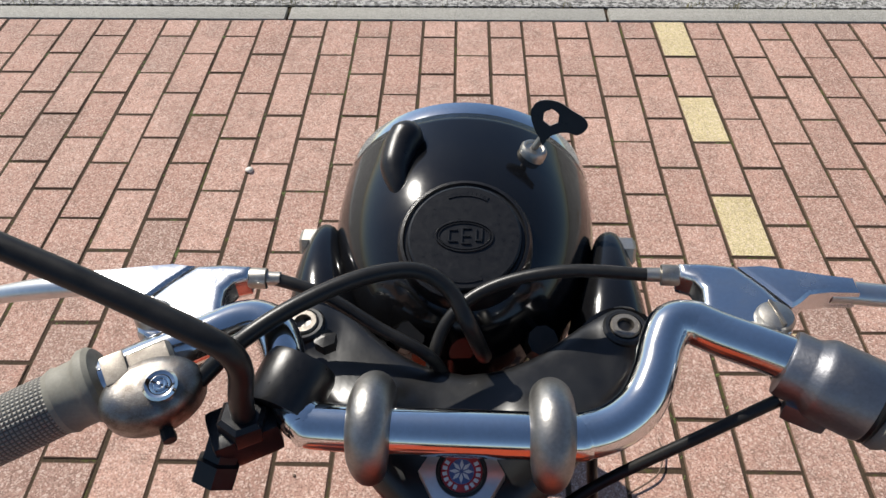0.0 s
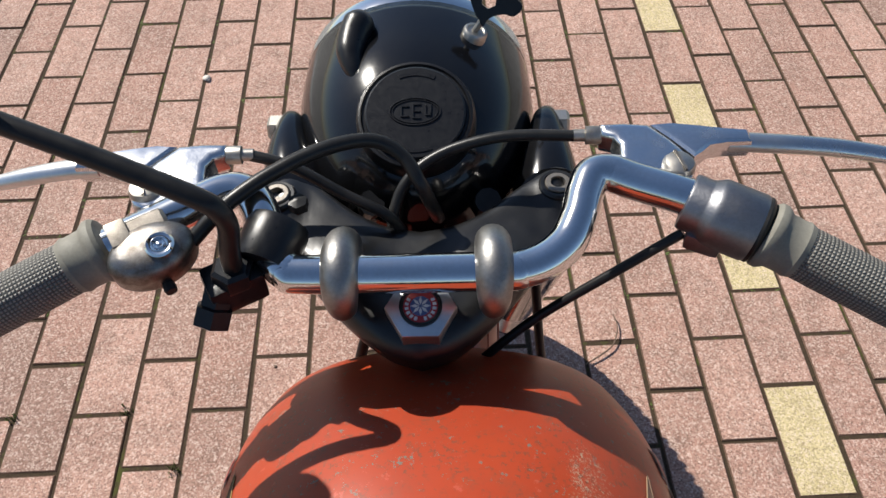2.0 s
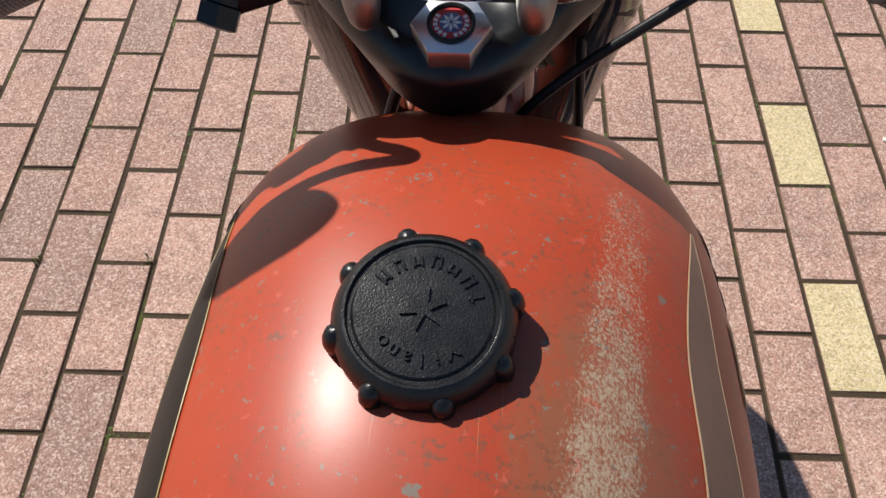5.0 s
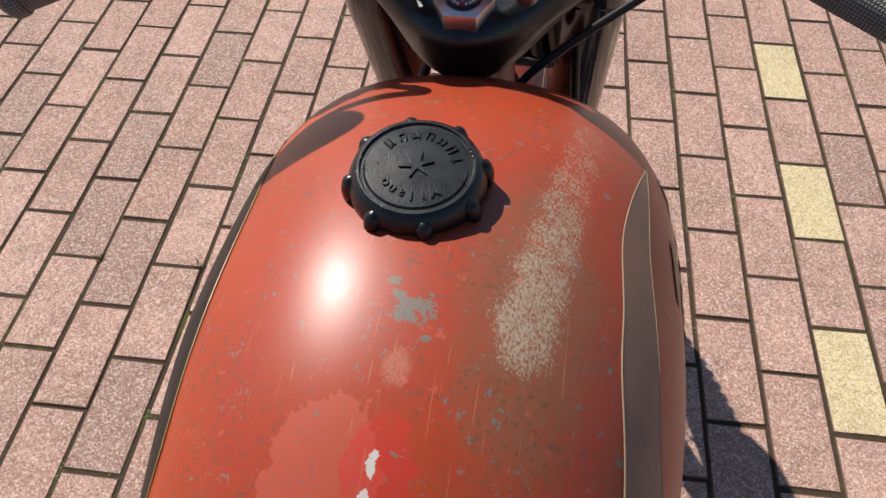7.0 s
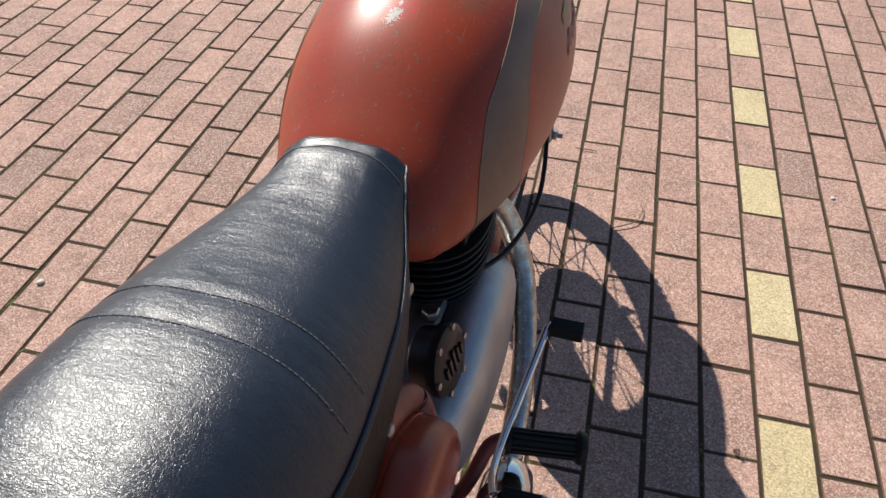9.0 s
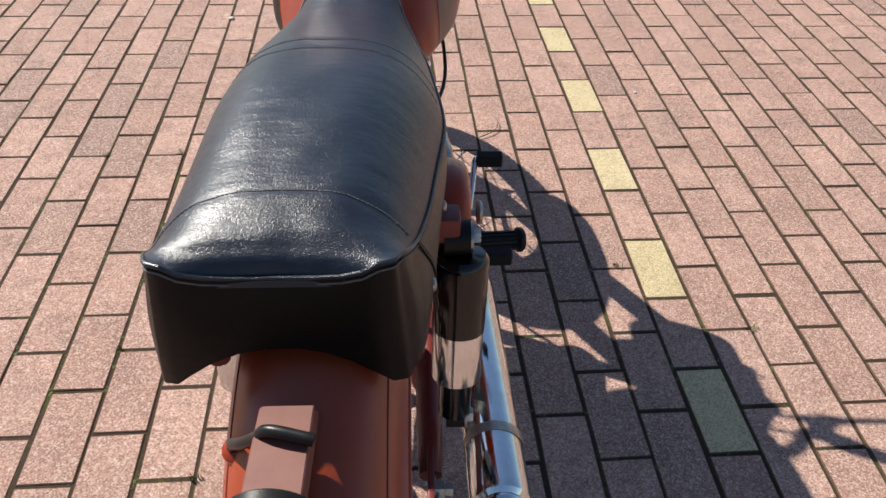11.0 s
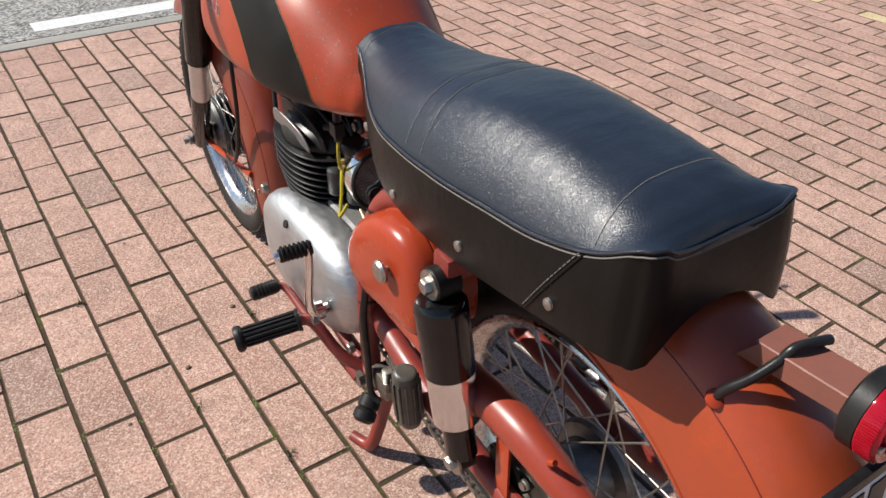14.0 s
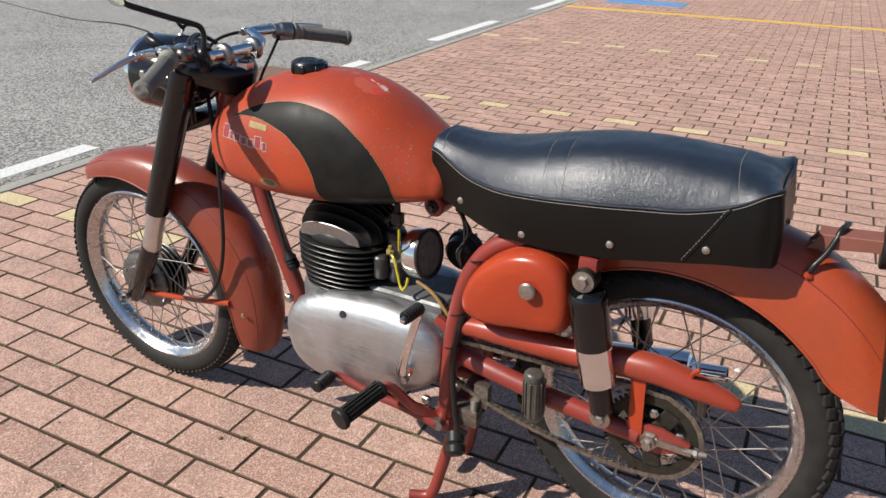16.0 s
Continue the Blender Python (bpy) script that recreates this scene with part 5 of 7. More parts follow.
ko = [(p.x, p.y) for p in smooth_line([(0.0, -0.014, 0), (0.004, -0.008, 0), (0.013, -0.005, 0), (0.020, -0.006, 0), (0.025, -0.001, 0), (0.023, 0.004, 0), (0.015, 0.008, 0), (0.006, 0.0125, 0), (-0.005, 0.012, 0), (-0.0095, 0.005, 0), (-0.006, -0.005, 0), (-0.0025, -0.010, 0)], 3, True)]
kn = len(ko)
hexa = [(0.003 + 0.0052 * math.cos(k * math.pi / 3 + 0.5), 0.003 + 0.0052 * math.sin(k * math.pi / 3 + 0.5)) for k in range(6)]
ang0 = [math.atan2(y - 0.003, x - 0.003) for x, y in ko]


def on_hex(t):
    """Where a ray at angle t leaves the hexagonal hole."""
    q = (t - 0.5) % (math.pi / 3)
    r = 0.0052 * math.cos(math.pi / 6) / math.cos(q - math.pi / 6)
    return (0.003 + r * math.cos(t), 0.003 + r * math.sin(t))


inner = [on_hex(t) for t in ang0]
kv = [(x, y, h) for h in (-0.0014, 0.0014) for x, y in ko + inner]
kf = []
for k in range(kn):
    l = (k + 1) % kn
    kf += [(l, k, kn + k, kn + l), (2 * kn + k, 2 * kn + l, 3 * kn + l, 3 * kn + k), (k, l, 2 * kn + l, 2 * kn + k), (kn + l, kn + k, 3 * kn + k, 3 * kn + l)]
km = Matrix.Translation((0.0485, 0.507, 0.9105)) @ Matrix.Rotation(radians(-8), 4, "Z") @ Matrix.Rotation(radians(62), 4, "X")
part("key", moved((kv, kf), km), PLASTIC, key, "black key with a hexagonal hole", 30)
part("key_shank", tube([lk + Vector((0, 0, 0.003)), lk + Vector((0.003, 0, 0.008)), lk + Vector((0.006, 0.001, 0.014))], 0.0022, 10, 3), STEEL, key)
for s in (-1, 1):
    part("lamp_screw", lathe([(0.005, -0.006), (0.005, 0.0005), (0.004, 0.002), (0, 0.0024)], (HX + s * 0.0775, 0.494, 0.8460), (s, 0, 0.5), 16), BLACK, lamp)
# the steering parts as one group, set back on the fork
for ob in (yoke, bars, lamp):
    ob.location, ob.scale = (-0.008, 0.009, -0.009), (1, 1 / 1.007, 1 / 1.028)


# ---- engine and frame ----
def case_cover(side):
    rings = []
    for x, s in ((0.060, 0.955), (0.074, 0.985), (0.088, 1.0), (0.104, 0.97), (0.116, 0.90), (0.124, 0.78), (0.129, 0.58), (0.131, 0.3)):
        ring = []
        for k in range(48):
            a = 2 * math.pi * k / 48
            c, d = math.cos(a), math.sin(a)
            p = 2.5
            yy = 0.184 * math.copysign(abs(c) ** (2 / p), c)
            zz = 0.100 * math.copysign(abs(d) ** (2 / p), d) * (1.0 + 0.12 * (c if d < 0 else -c * 0.4))
            ring.append((side * x, -0.012 + yy * s, 0.345 - 0.06 * yy * 0 + zz * s + 0.035 * (-yy / 0.184) * 0.35))
        rings.append(ring)
    return loft(rings)


engine = part("engine_block", join(box((0.125, 0.34, 0.16), (0, -0.012, 0.355), 0.03, None, 4), box((0.115, 0.17, 0.05), (0, -0.09, 0.425), 0.012, None, 3)), speckled("dull_cast_alloy", (0.26, 0.26, 0.26), (0.16, 0.155, 0.15), 50, 0.6, 1.0, bump=0.4), bike, "grey cast alloy engine block")
cover = part("crankcase_cover", case_cover(-1), COVER, engine, "brushed alloy engine cover, scuffed")
part("cover_hole", lathe([(0.0070, -0.006), (0.0070, 0.0012), (0, 0.0012)], (-0.1268, 0.0066, 0.4165), (-0.92, 0.0, 0.40), 20), FIN_BLACK, cover)
cover_r = part("crankcase_cover", case_cover(1), COVER, engine, "polished alloy engine cover")
part("cover_hole", lathe([(0.0075, 0.0), (0.0075, 0.0015), (0, 0.0015)], (0.1155, 0.04, 0.402), (0.75, 0.05, 0.65), 20), FIN_BLACK, cover_r)
for s in (-1, 1):
    for y, z in ((-0.172, 0.33), (-0.165, 0.27), (0.155, 0.40)):
        part("engine_bolt", lathe([(0.009, 0), (0.009, 0.009), (0.007, 0.011), (0, 0.011)], (s * 0.1, y, z), (s, 0, 0), 6), STEEL, engine)
part("oil_cap", lathe([(0.012, 0), (0.012, 0.008), (0.010, 0.010), (0, 0.010)], (0.045, -0.045, 0.452), (0, 0, 1), 6), STEEL, engine)
CY, CZ = 0.066, 0.425
barrel = part("cylinder_barrel", lathe([(0.06, 0), (0.06, 0.13)], (0, CY, CZ), (0, -0.02, 1), 32), FIN_BLACK, engine, "black finned cylinder")
for k in range(9):
    r = 0.093 + 0.010 * min(1, k / 4)
    part("cylinder_fin", prism([(r * math.copysign(abs(math.cos(a)) ** 0.8, math.cos(a)) * 0.92, CY + r * math.copysign(abs(math.sin(a)) ** 0.8, math.sin(a))) for a in [2 * math.pi * j / 40 for j in range(40)]], CZ + 0.004 + 0.0118 * k, CZ + 0.0075 + 0.0118 * k, 0.0012, "xyz", 1), FIN_BLACK, barrel)
head = part("cylinder_head", loft([[(0.085 * s * math.cos(a), CY + 0.095 * s * math.sin(a), z) for a in [2 * math.pi * k / 32 for k in range(32)]] for s, z in ((1.0, 0.530), (1.0, 0.537), (0.9, 0.552), (0.6, 0.565), (0.3, 0.57))]), FIN_BLACK, engine, "black cylinder head with upright fins")
for k in range(9):
    x = -0.080 + 0.020 * k
    w = 0.100 * math.sqrt(max(0.1, 1 - (x / 0.11) ** 2))
    top = 0.604 - 0.030 * (x / 0.08) ** 2
    o = [(CY + w * math.cos(a), 0.536 + (top - 0.536) * math.sin(a) ** 0.7) for a in [math.pi * j / 20 for j in range(21)]]
    g = prism(o, x - 0.0018, x + 0.0018, 0.0010, "yzx", 1)
    g = [Vector((v.x + 0.018 * ((v.y - CY) / 0.1) ** 2 * (1 if x < 0 else -1) * 0.6 - 0.12 * (v.z - 0.536), v.y, v.z)) for v in g[0]], g[1]
    part("head_fin", g, CAST_ALUMINIUM if k == 0 else FIN_BLACK, head)
# inlet, carburettor and air filter
carb = part("carburettor", join(tube([(-0.01, -0.015, 0.500), (-0.018, -0.060, 0.506)], 0.018, 20, 1), lathe([(0.0, 0.0), (0.015, 0.0), (0.0175, 0.004), (0.0175, 0.035), (0.021, 0.038), (0.021, 0.046), (0.0165, 0.050), (0.0165, 0.085), (0.019, 0.088), (0.019, 0.100), (0.008, 0.106), (0, 0.106)], (-0.022, -0.052, 0.458), (0, 0, 1), 28), lathe([(0.0, 0.0), (0.013, 0.0), (0.015, 0.004), (0.015, 0.042), (0.012, 0.046), (0, 0.048)], (-0.045, -0.030, 0.470), (0, 0, 1), 24)), speckled("oily_carburettor_alloy", (0.10, 0.10, 0.10), (0.035, 0.034, 0.032), 60, 0.34, 0.6, bump=0.2), engine, "dark oily carburettor with a knurled cap")
part("carburettor_cap", lathe([(0.0195, 0.0), (0.0205, 0.003), (0.0205, 0.012), (0.018, 0.015), (0.006, 0.017), (0, 0.017)], (-0.022, -0.052, 0.548), (0, 0, 1), 28), PLASTIC, carb)
part("jet_nut", lathe([(0.008, 0), (0.008, 0.006), (0.004, 0.007), (0.004, 0.014), (0, 0.014)], (-0.041, -0.049, 0.522), (0, 0, 1), 6), GOLD, carb, "brass nut")
part("fuel_tap", join(box((0.016, 0.02, 0.022), (-0.060, -0.080, 0.606), 0.003), tube([(-0.060, -0.081, 0.588), (-0.058, -0.078, 0.632)], 0.006, 10, 1), tube([(-0.060, -0.070, 0.604), (-0.070, -0.058, 0.602)], 0.005, 10, 1)), FIN_BLACK, tank, "black fuel tap")


def fuel_line_mat():
    k = Mat("yellow_fuel_line", 0.2)
    k.colour(k.mix(k.noise(60), (0.50, 0.42, 0.02), (0.36, 0.28, 0.02)))
    k.b.inputs["Transmission Weight"].default_value = 0.25
    return k.m


FUEL = fuel_line_mat()
part("fuel_line", tube([(-0.060, -0.082, 0.592), (-0.0626, -0.0838, 0.572), (-0.0618, -0.0825, 0.552), (-0.055, -0.080, 0.538), (-0.044, -0.076, 0.532)], 0.0027, 10, 5), FUEL, carb, "yellow fuel line")
part("fuel_line", tube([(-0.047, -0.056, 0.522), (-0.053, -0.066, 0.515), (-0.061, -0.078, 0.492), (-0.070, -0.089, 0.475), (-0.0755, -0.0985, 0.473), (-0.071, -0.103, 0.482), (-0.062, -0.101, 0.492)], 0.0027, 10, 5), FUEL, carb, "yellow looped overflow line")
fa = Vector((-0.04, -0.985, 0.15)).normalized()
fo = Vector((-0.012, -0.118, 0.525))
flt = part("air_filter", lathe([(0.018, -0.046), (0.030, -0.045), (0.041, -0.041), (0.0465, -0.034), (0.0478, -0.026), (0.0478, 0.000), (0.0466, 0.0025), (0.0446, 0.0028), (0.0436, 0.0), (0.0432, -0.006), (0.0, -0.006)], fo, fa, 56), CHROME, engine, "round polished air filter with a perforated face")
part("filter_ring", lathe([(0.0474, -0.003), (0.0486, -0.002), (0.0486, 0.0022), (0.0470, 0.0040), (0.0440, 0.0034), (0.0432, -0.004)], fo, fa, 56), FIN_BLACK, flt, "black rolled rim")
part("filter_gauze", lathe([(0.0433, -0.0056), (0, -0.0056)], fo, fa, 40), RUBBER, flt, "dark gauze behind the holes")
holes = []
fm = Matrix.Translation(fo) @ fa.to_track_quat("Z", "Y").to_matrix().to_4x4()
for ring_n, rr in ((1, 0.0), (6, 0.0050), (12, 0.0098), (18, 0.0147), (24, 0.0196), (30, 0.0245), (36, 0.0294), (42, 0.0343), (46, 0.0392)):
    for k in range(ring_n):
        a = 2 * math.pi * k / ring_n
        holes.append(moved(lathe([(0.0027, -0.0014), (0.0026, 0.0), (0.0021, 0.0003), (0.0019, -0.0014)], (rr * math.cos(a), rr * math.sin(a), -0.0012), (0, 0, 1), 8), fm))
part("perforation", join(*holes), speckled("tarnished_plate", (0.52, 0.46, 0.41), (0.34, 0.28, 0.24), 90, 0.45, 0.7), flt, kind="stuff")
part("spark_plug_cap", lathe([(0.005, 0), (0.012, 0.002), (0.014, 0.012), (0.012, 0.016), (0.014, 0.019), (0.012, 0.023), (0.014, 0.026), (0.012, 0.030), (0.007, 0.036), (0.004, 0.045)], (-0.045, 0.185, 0.432), (-0.15, 0.35, 1), 20), RUBBER, engine, "ribbed black rubber cap")
part("plug_lead", tube([(-0.052, 0.200, 0.470), (-0.040, 0.225, 0.52), (-0.025, 0.262, 0.60), (-0.02, 0.28, 0.66)], 0.0045, 8, 5), CABLE, engine)

# frame
frame_part = part("frame", join(tube([(0.004, 0.372, 0.76), (0.004, 0.335, 0.66), (0.0, 0.290, 0.535), (0.0, 0.225, 0.36), (0.0, 0.185, 0.262)], 0.0185, 20, 6), tube([(0.004, 0.38, 0.80), (0.0, 0.15, 0.66), (0.0, -0.15, 0.645), (0.0, -0.33, 0.652)], 0.018, 16, 5)), DARK_RED, bike, "red tubular frame with worn paint")
for s in (-1, 1):
    part("frame_loop", tube([(s * 0.070, -0.50, 0.668), (s * 0.080, -0.40, 0.650), (s * 0.086, -0.335, 0.634), (s * 0.088, -0.285, 0.607), (s * 0.090, -0.252, 0.565), (s * 0.091, -0.232, 0.515), (s * 0.092, -0.216, 0.44), (s * 0.090, -0.207, 0.36), (s * 0.086, -0.198, 0.26), (s * 0.080, -0.19, 0.215)], 0.0155, 18, 5), DARK_RED, frame_part, "red side tube with black ties")
    for y, z in ((-0.262, 0.583), (-0.222, 0.47), (-0.213, 0.40)):
        part("cable_tie", lathe([(0.0162, -0.002), (0.0172, -0.0015), (0.0172, 0.0015), (0.0162, 0.002)], (s * 0.0905, y, z), (0, 0.25, 1), 20, True), PLASTIC, frame_part)
    part("engine_lug", box((0.012, 0.045, 0.02), (s * 0.085, -0.195, 0.43), 0.003, Matrix.Rotation(0.5, 4, "X")), DARK_RED, frame_part)
part("frame_bottom", join(*[tube([(s * 0.02, 0.19, 0.255), (s * 0.055, 0.12, 0.222), (s * 0.075, -0.05, 0.215), (s * 0.080, -0.20, 0.22)], 0.013, 14, 5) for s in (-1, 1)], box((0.19, 0.03, 0.03), (0, -0.195, 0.215), 0.006)), DARK_RED, frame_part)
part("subframe_rail", join(*[tube([(s * 0.070, -0.40, 0.655), (s * 0.079, -0.52, 0.655), (s * 0.080, -0.63, 0.672), (s * 0.074, -0.68, 0.68)], 0.010, 12, 4) for s in (-1, 1)]), DARK_RED, frame_part)

lug = part("seat_nose_bracket", join(lathe([(0.0, 0.0), (0.017, 0.0), (0.020, 0.004), (0.020, 0.046), (0.017, 0.050), (0.0, 0.050)], (-0.005, -0.150, 0.641), (-1, 0, 0), 32), box((0.04, 0.040, 0.020), (-0.026, -0.136, 0.655), 0.006)), DARK_RED, frame_part, "rounded red lug under the seat nose")
part("lug_bolt", lathe([(0.012, 0.0), (0.012, 0.006), (0.010, 0.008), (0.0075, 0.008), (0.0065, 0.013), (0, 0.013)], (-0.054, -0.150, 0.641), (-1, 0, 0), 6), FIN_BLACK, lug, "black hexagon bolt")
for k in range(6):
    dx, dy = 0.007 * (k % 3), 0.006 * (k // 3)
    part("wiring_strand", tube([(-0.058 - dx, -0.205 - dy, 0.655), (-0.064 + dx, -0.225 + dy, 0.612 - 0.004 * k), (-0.070 - dx, -0.214 - dy, 0.578), (-0.076 + dx, -0.232 + dy, 0.520)], 0.0022 + 0.0004 * (k % 2), 8, 6), CABLE, frame_part, "thin black wiring strand")
part("drain_tube", tube([(-0.045, -0.110, 0.480), (-0.052, -0.150, 0.468), (-0.066, -0.190, 0.440), (-0.070, -0.205, 0.425)], 0.0034, 10, 5), speckled("brown_clear_tube", (0.28, 0.17, 0.04), (0.16, 0.09, 0.03), 60, 0.25), engine, "brownish clear drain tube")

# side boxes
for s in (-1, 1):
    o = [(p.y, p.z) for p in smooth_line([(0, *q) for q in ((-0.246, 0.512), (-0.252, 0.545), (-0.276, 0.585), (-0.315, 0.617), (-0.355, 0.632), (-0.395, 0.630), (-0.424, 0.608), (-0.438, 0.570), (-0.438, 0.530), (-0.428, 0.508), (-0.395, 0.500), (-0.34, 0.492), (-0.29, 0.486), (-0.258, 0.494))], 4, True)]
    cy, cz = -0.345, 0.560
    rings = []
    for x, k in ((0.060, 1.0), (0.1045, 1.0), (0.105, 0.985), (0.107, 0.985), (0.1075, 1.0), (0.120, 1.0), (0.130, 0.965), (0.137, 0.90), (0.141, 0.80), (0.143, 0.5)):
        rings.append([(s * x, cy + (y - cy) * k, cz + (z - cz) * k) for y, z in o])
    sidebox = part("tool_box", loft(rings), RED, bike, "rounded red metal side box with a round knob", 40)
    part("box_knob", lathe([(0.004, 0), (0.004, 0.008), (0.0135, 0.009), (0.0145, 0.012), (0.012, 0.0155), (0, 0.0165)], (s * 0.141, -0.374, 0.580), (s, 0, 0), 28), STEEL, sidebox, "dull steel knob")

# swing arm, chain guard, chain
arm = part("swing_arm", join(*[tube([(s * 0.075, -0.225, 0.375), (s * 0.088, -0.28, 0.372), (s * 0.092, -0.40, 0.356), (s * 0.092, -0.50, 0.345), (s * 0.092, -0.565, 0.337)], [0.019, 0.0175, 0.0175, 0.0165, 0.014], 18, 4) for s in (-1, 1)], tube([(-0.08, -0.225, 0.375), (0.08, -0.225, 0.375)], 0.02, 16, 1)), DARK_RED, bike, "red swinging arm")
for s in (-1, 1):
    part("axle_plate", prism([(-0.540, 0.363), (-0.555, 0.318), (-0.60, 0.315), (-0.648, 0.334), (-0.648, 0.350), (-0.60, 0.364)], s * 0.092 - 0.004, s * 0.092 + 0.004, 0.002), DARK_RED, arm)
    part("axle_nut", join(lathe([(0.017, 0), (0.017, 0.002), (0.013, 0.0022), (0.0125, 0.012), (0.008, 0.013), (0.008, 0.022), (0, 0.023)], (s * 0.096, -0.584, 0.338), (s, 0, 0), 6)), STEEL, arm)
    part("chain_adjuster", join(box((0.006, 0.075, 0.012), (s * 0.099, -0.615, 0.340), 0.002), tube([(s * 0.099, -0.64, 0.342), (s * 0.099, -0.675, 0.346)], 0.004, 8, 1), lathe([(0.008, 0), (0.008, 0.006)], (s * 0.099, -0.655, 0.344), (0, -1, 0.1), 6)), STEEL, arm)
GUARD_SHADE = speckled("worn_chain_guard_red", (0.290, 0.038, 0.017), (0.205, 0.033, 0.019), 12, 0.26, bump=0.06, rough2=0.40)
guard = part("chain_guard", tube([(-0.084, -0.225, 0.442), (-0.088, -0.30, 0.450), (-0.090, -0.44, 0.455), (-0.090, -0.52, 0.465), (-0.090, -0.58, 0.468), (-0.088, -0.64, 0.457), (-0.084, -0.695, 0.443), (-0.083, -0.706, 0.440)], [0.016, 0.021, 0.022, 0.024, 0.024, 0.021, 0.013, 0.006], 24, 6), GUARD_SHADE, bike, "long red tapered chain guard")
part("guard_strut", box((0.004, 0.024, 0.11), (-0.098, -0.556, 0.395), 0.0015, Matrix.Rotation(-0.05, 4, "X")), RED, guard)
part("guard_hook", tube([(-0.098, -0.632, 0.478), (-0.104, -0.634, 0.490), (-0.104, -0.642, 0.498)], 0.0035, 8, 4), RED, guard)
links, path = [], []
F0, FR = (-0.150, 0.372), 0.032
for k in range(8):
    a = radians(100 - 25 * k)
    path.append((-0.150 + FR * math.cos(a), 0.372 + FR * math.sin(a)))
lower = [(-0.172, 0.338), (-0.26, 0.300), (-0.36, 0.273), (-0.46, 0.258), (-0.54, 0.254)]
upper = [(-0.60, 0.4185), (-0.55, 0.4195), (-0.40, 0.415), (-0.25, 0.408)]
loop = path + lower + [(-0.584 + 0.0805 * math.cos(a), 0.338 + 0.0805 * math.sin(a)) for a in [radians(-92 - 22 * k) for k in range(0, 8)]] + upper
fine = smooth_line([(0, *p) for p in loop], 20, True)
dist, last, total = [], fine[0], 0.0
stops = [fine[0]]
acc = 0.0
for a, b in zip(fine, fine[1:] + fine[:1]):
    seg = (b - a).length
    while acc + seg >= 0.0127:
        f = (0.0127 - acc) / seg
        a = a.lerp(b, f)
        stops.append(a.copy())
        seg = (b - a).length
        acc = 0.0
    acc += seg
for k in range(len(stops) - 1):
    a, b = stops[k], stops[k + 1]
    ang = math.atan2(b.z - a.z, b.y - a.y)
    mid = (a + b) / 2
    rot = Matrix.Rotation(ang, 4, "X")
    off = 0.0040 if k % 2 else 0.0027
    for x in (-off, off):
        links.append(box((0.0011, 0.0185, 0.0085), (-0.081 + x, mid.y, mid.z), 0, rot, 1))
    links.append(lathe([(0.0038, -0.0048), (0.0038, 0.0048)], (-0.081, a.y, a.z), (1, 0, 0), 8))
part("drive_chain", join(*links), CHAIN, bike, "oily steel drive chain", kind="stuff")
part("gearbox_sprocket", lathe([(0.0, 0), (0.030, 0), (0.030, 0.005), (0, 0.005)], (-0.083, -0.150, 0.372), (1, 0, 0), 20), CHAIN, engine)

# shock absorbers
for s in (-1, 1):
    a, b = Vector((s * 0.128, -0.458, 0.612)), Vector((s * 0.122, -0.508, 0.378))
    d = (b - a).normalized()
    shock = part("shock_absorber", lathe([(0.012, 0.018), (0.026, 0.019), (0.030, 0.024), (0.0305, 0.030), (0.0300, 0.112), (0.028, 0.1125)], a, d, 36), BLACK, bike, "black and chrome rear shock absorber")
    part("shock_sleeve", lathe([(0.0285, 0.110), (0.0288, 0.111), (0.0288, 0.178), (0.027, 0.180), (0.016, 0.180)], a, d, 36), CHROME, shock, "bright chrome sleeve with rust specks")
    part("shock_rod_cover", lathe([(0.0195, 0.176), (0.0195, 0.232), (0.012, 0.238)], a, d, 28), BLACK, shock)
    part("shock_eye", lathe([(0.0, -0.012), (0.019, -0.012), (0.019, 0.016), (0.0, 0.016)], a - Vector((s * 0.008, 0, 0)), (s, 0, 0), 28), RUBBER, shock, "black rubber bush")
    part("shock_eye", lathe([(0.0, -0.010), (0.015, -0.010), (0.015, 0.012), (0.0, 0.012)], b, (s, 0, 0), 24), RUBBER, shock, "black rubber bush")
    for o in (a + Vector((s * 0.008, 0, 0)), b + Vector((s * 0.012, 0, 0))):
        part("shock_bolt", join(lathe([(0.017, 0), (0.017, 0.003), (0, 0.003)], o, (s, 0, 0), 28), lathe([(0.0095, 0.003), (0.0095, 0.009), (0.008, 0.011), (0, 0.011)], o, (s, 0, 0), 6)), STEEL, shock)
    part("shock_mount", box((0.05, 0.03, 0.03), (s * 0.10, -0.458, 0.630), 0.006), DARK_RED, frame_part)
    # passenger peg, folded up
    WORN_RUBBER = speckled("worn_grey_rubber", (0.085, 0.080, 0.066), (0.030, 0.028, 0.024), 60, 0.34, bump=0.3, spec=0.5)
    ppeg = part("passenger_peg", tube([(s * 0.126, -0.392, 0.330), (s * 0.128, -0.392, 0.346), (s * 0.132, -0.390, 0.405), (s * 0.133, -0.389, 0.422), (s * 0.133, -0.389, 0.426)], [0.014, 0.0175, 0.0175, 0.0165, 0.010], 14, 3), WORN_RUBBER, bike, "worn black rubber passenger footpeg, folded up")
    for k in range(12):
        part("peg_rib", moved(box((0.003, 0.003, 0.070), (0, 0.0185, 0), 0.0008, None, 1), Matrix.Translation((s * 0.130, -0.391, 0.378)) @ Matrix.Rotation(s * 0.07, 4, "Y") @ Matrix.Rotation(2 * math.pi * k / 12, 4, "Z")), WORN_RUBBER, ppeg)

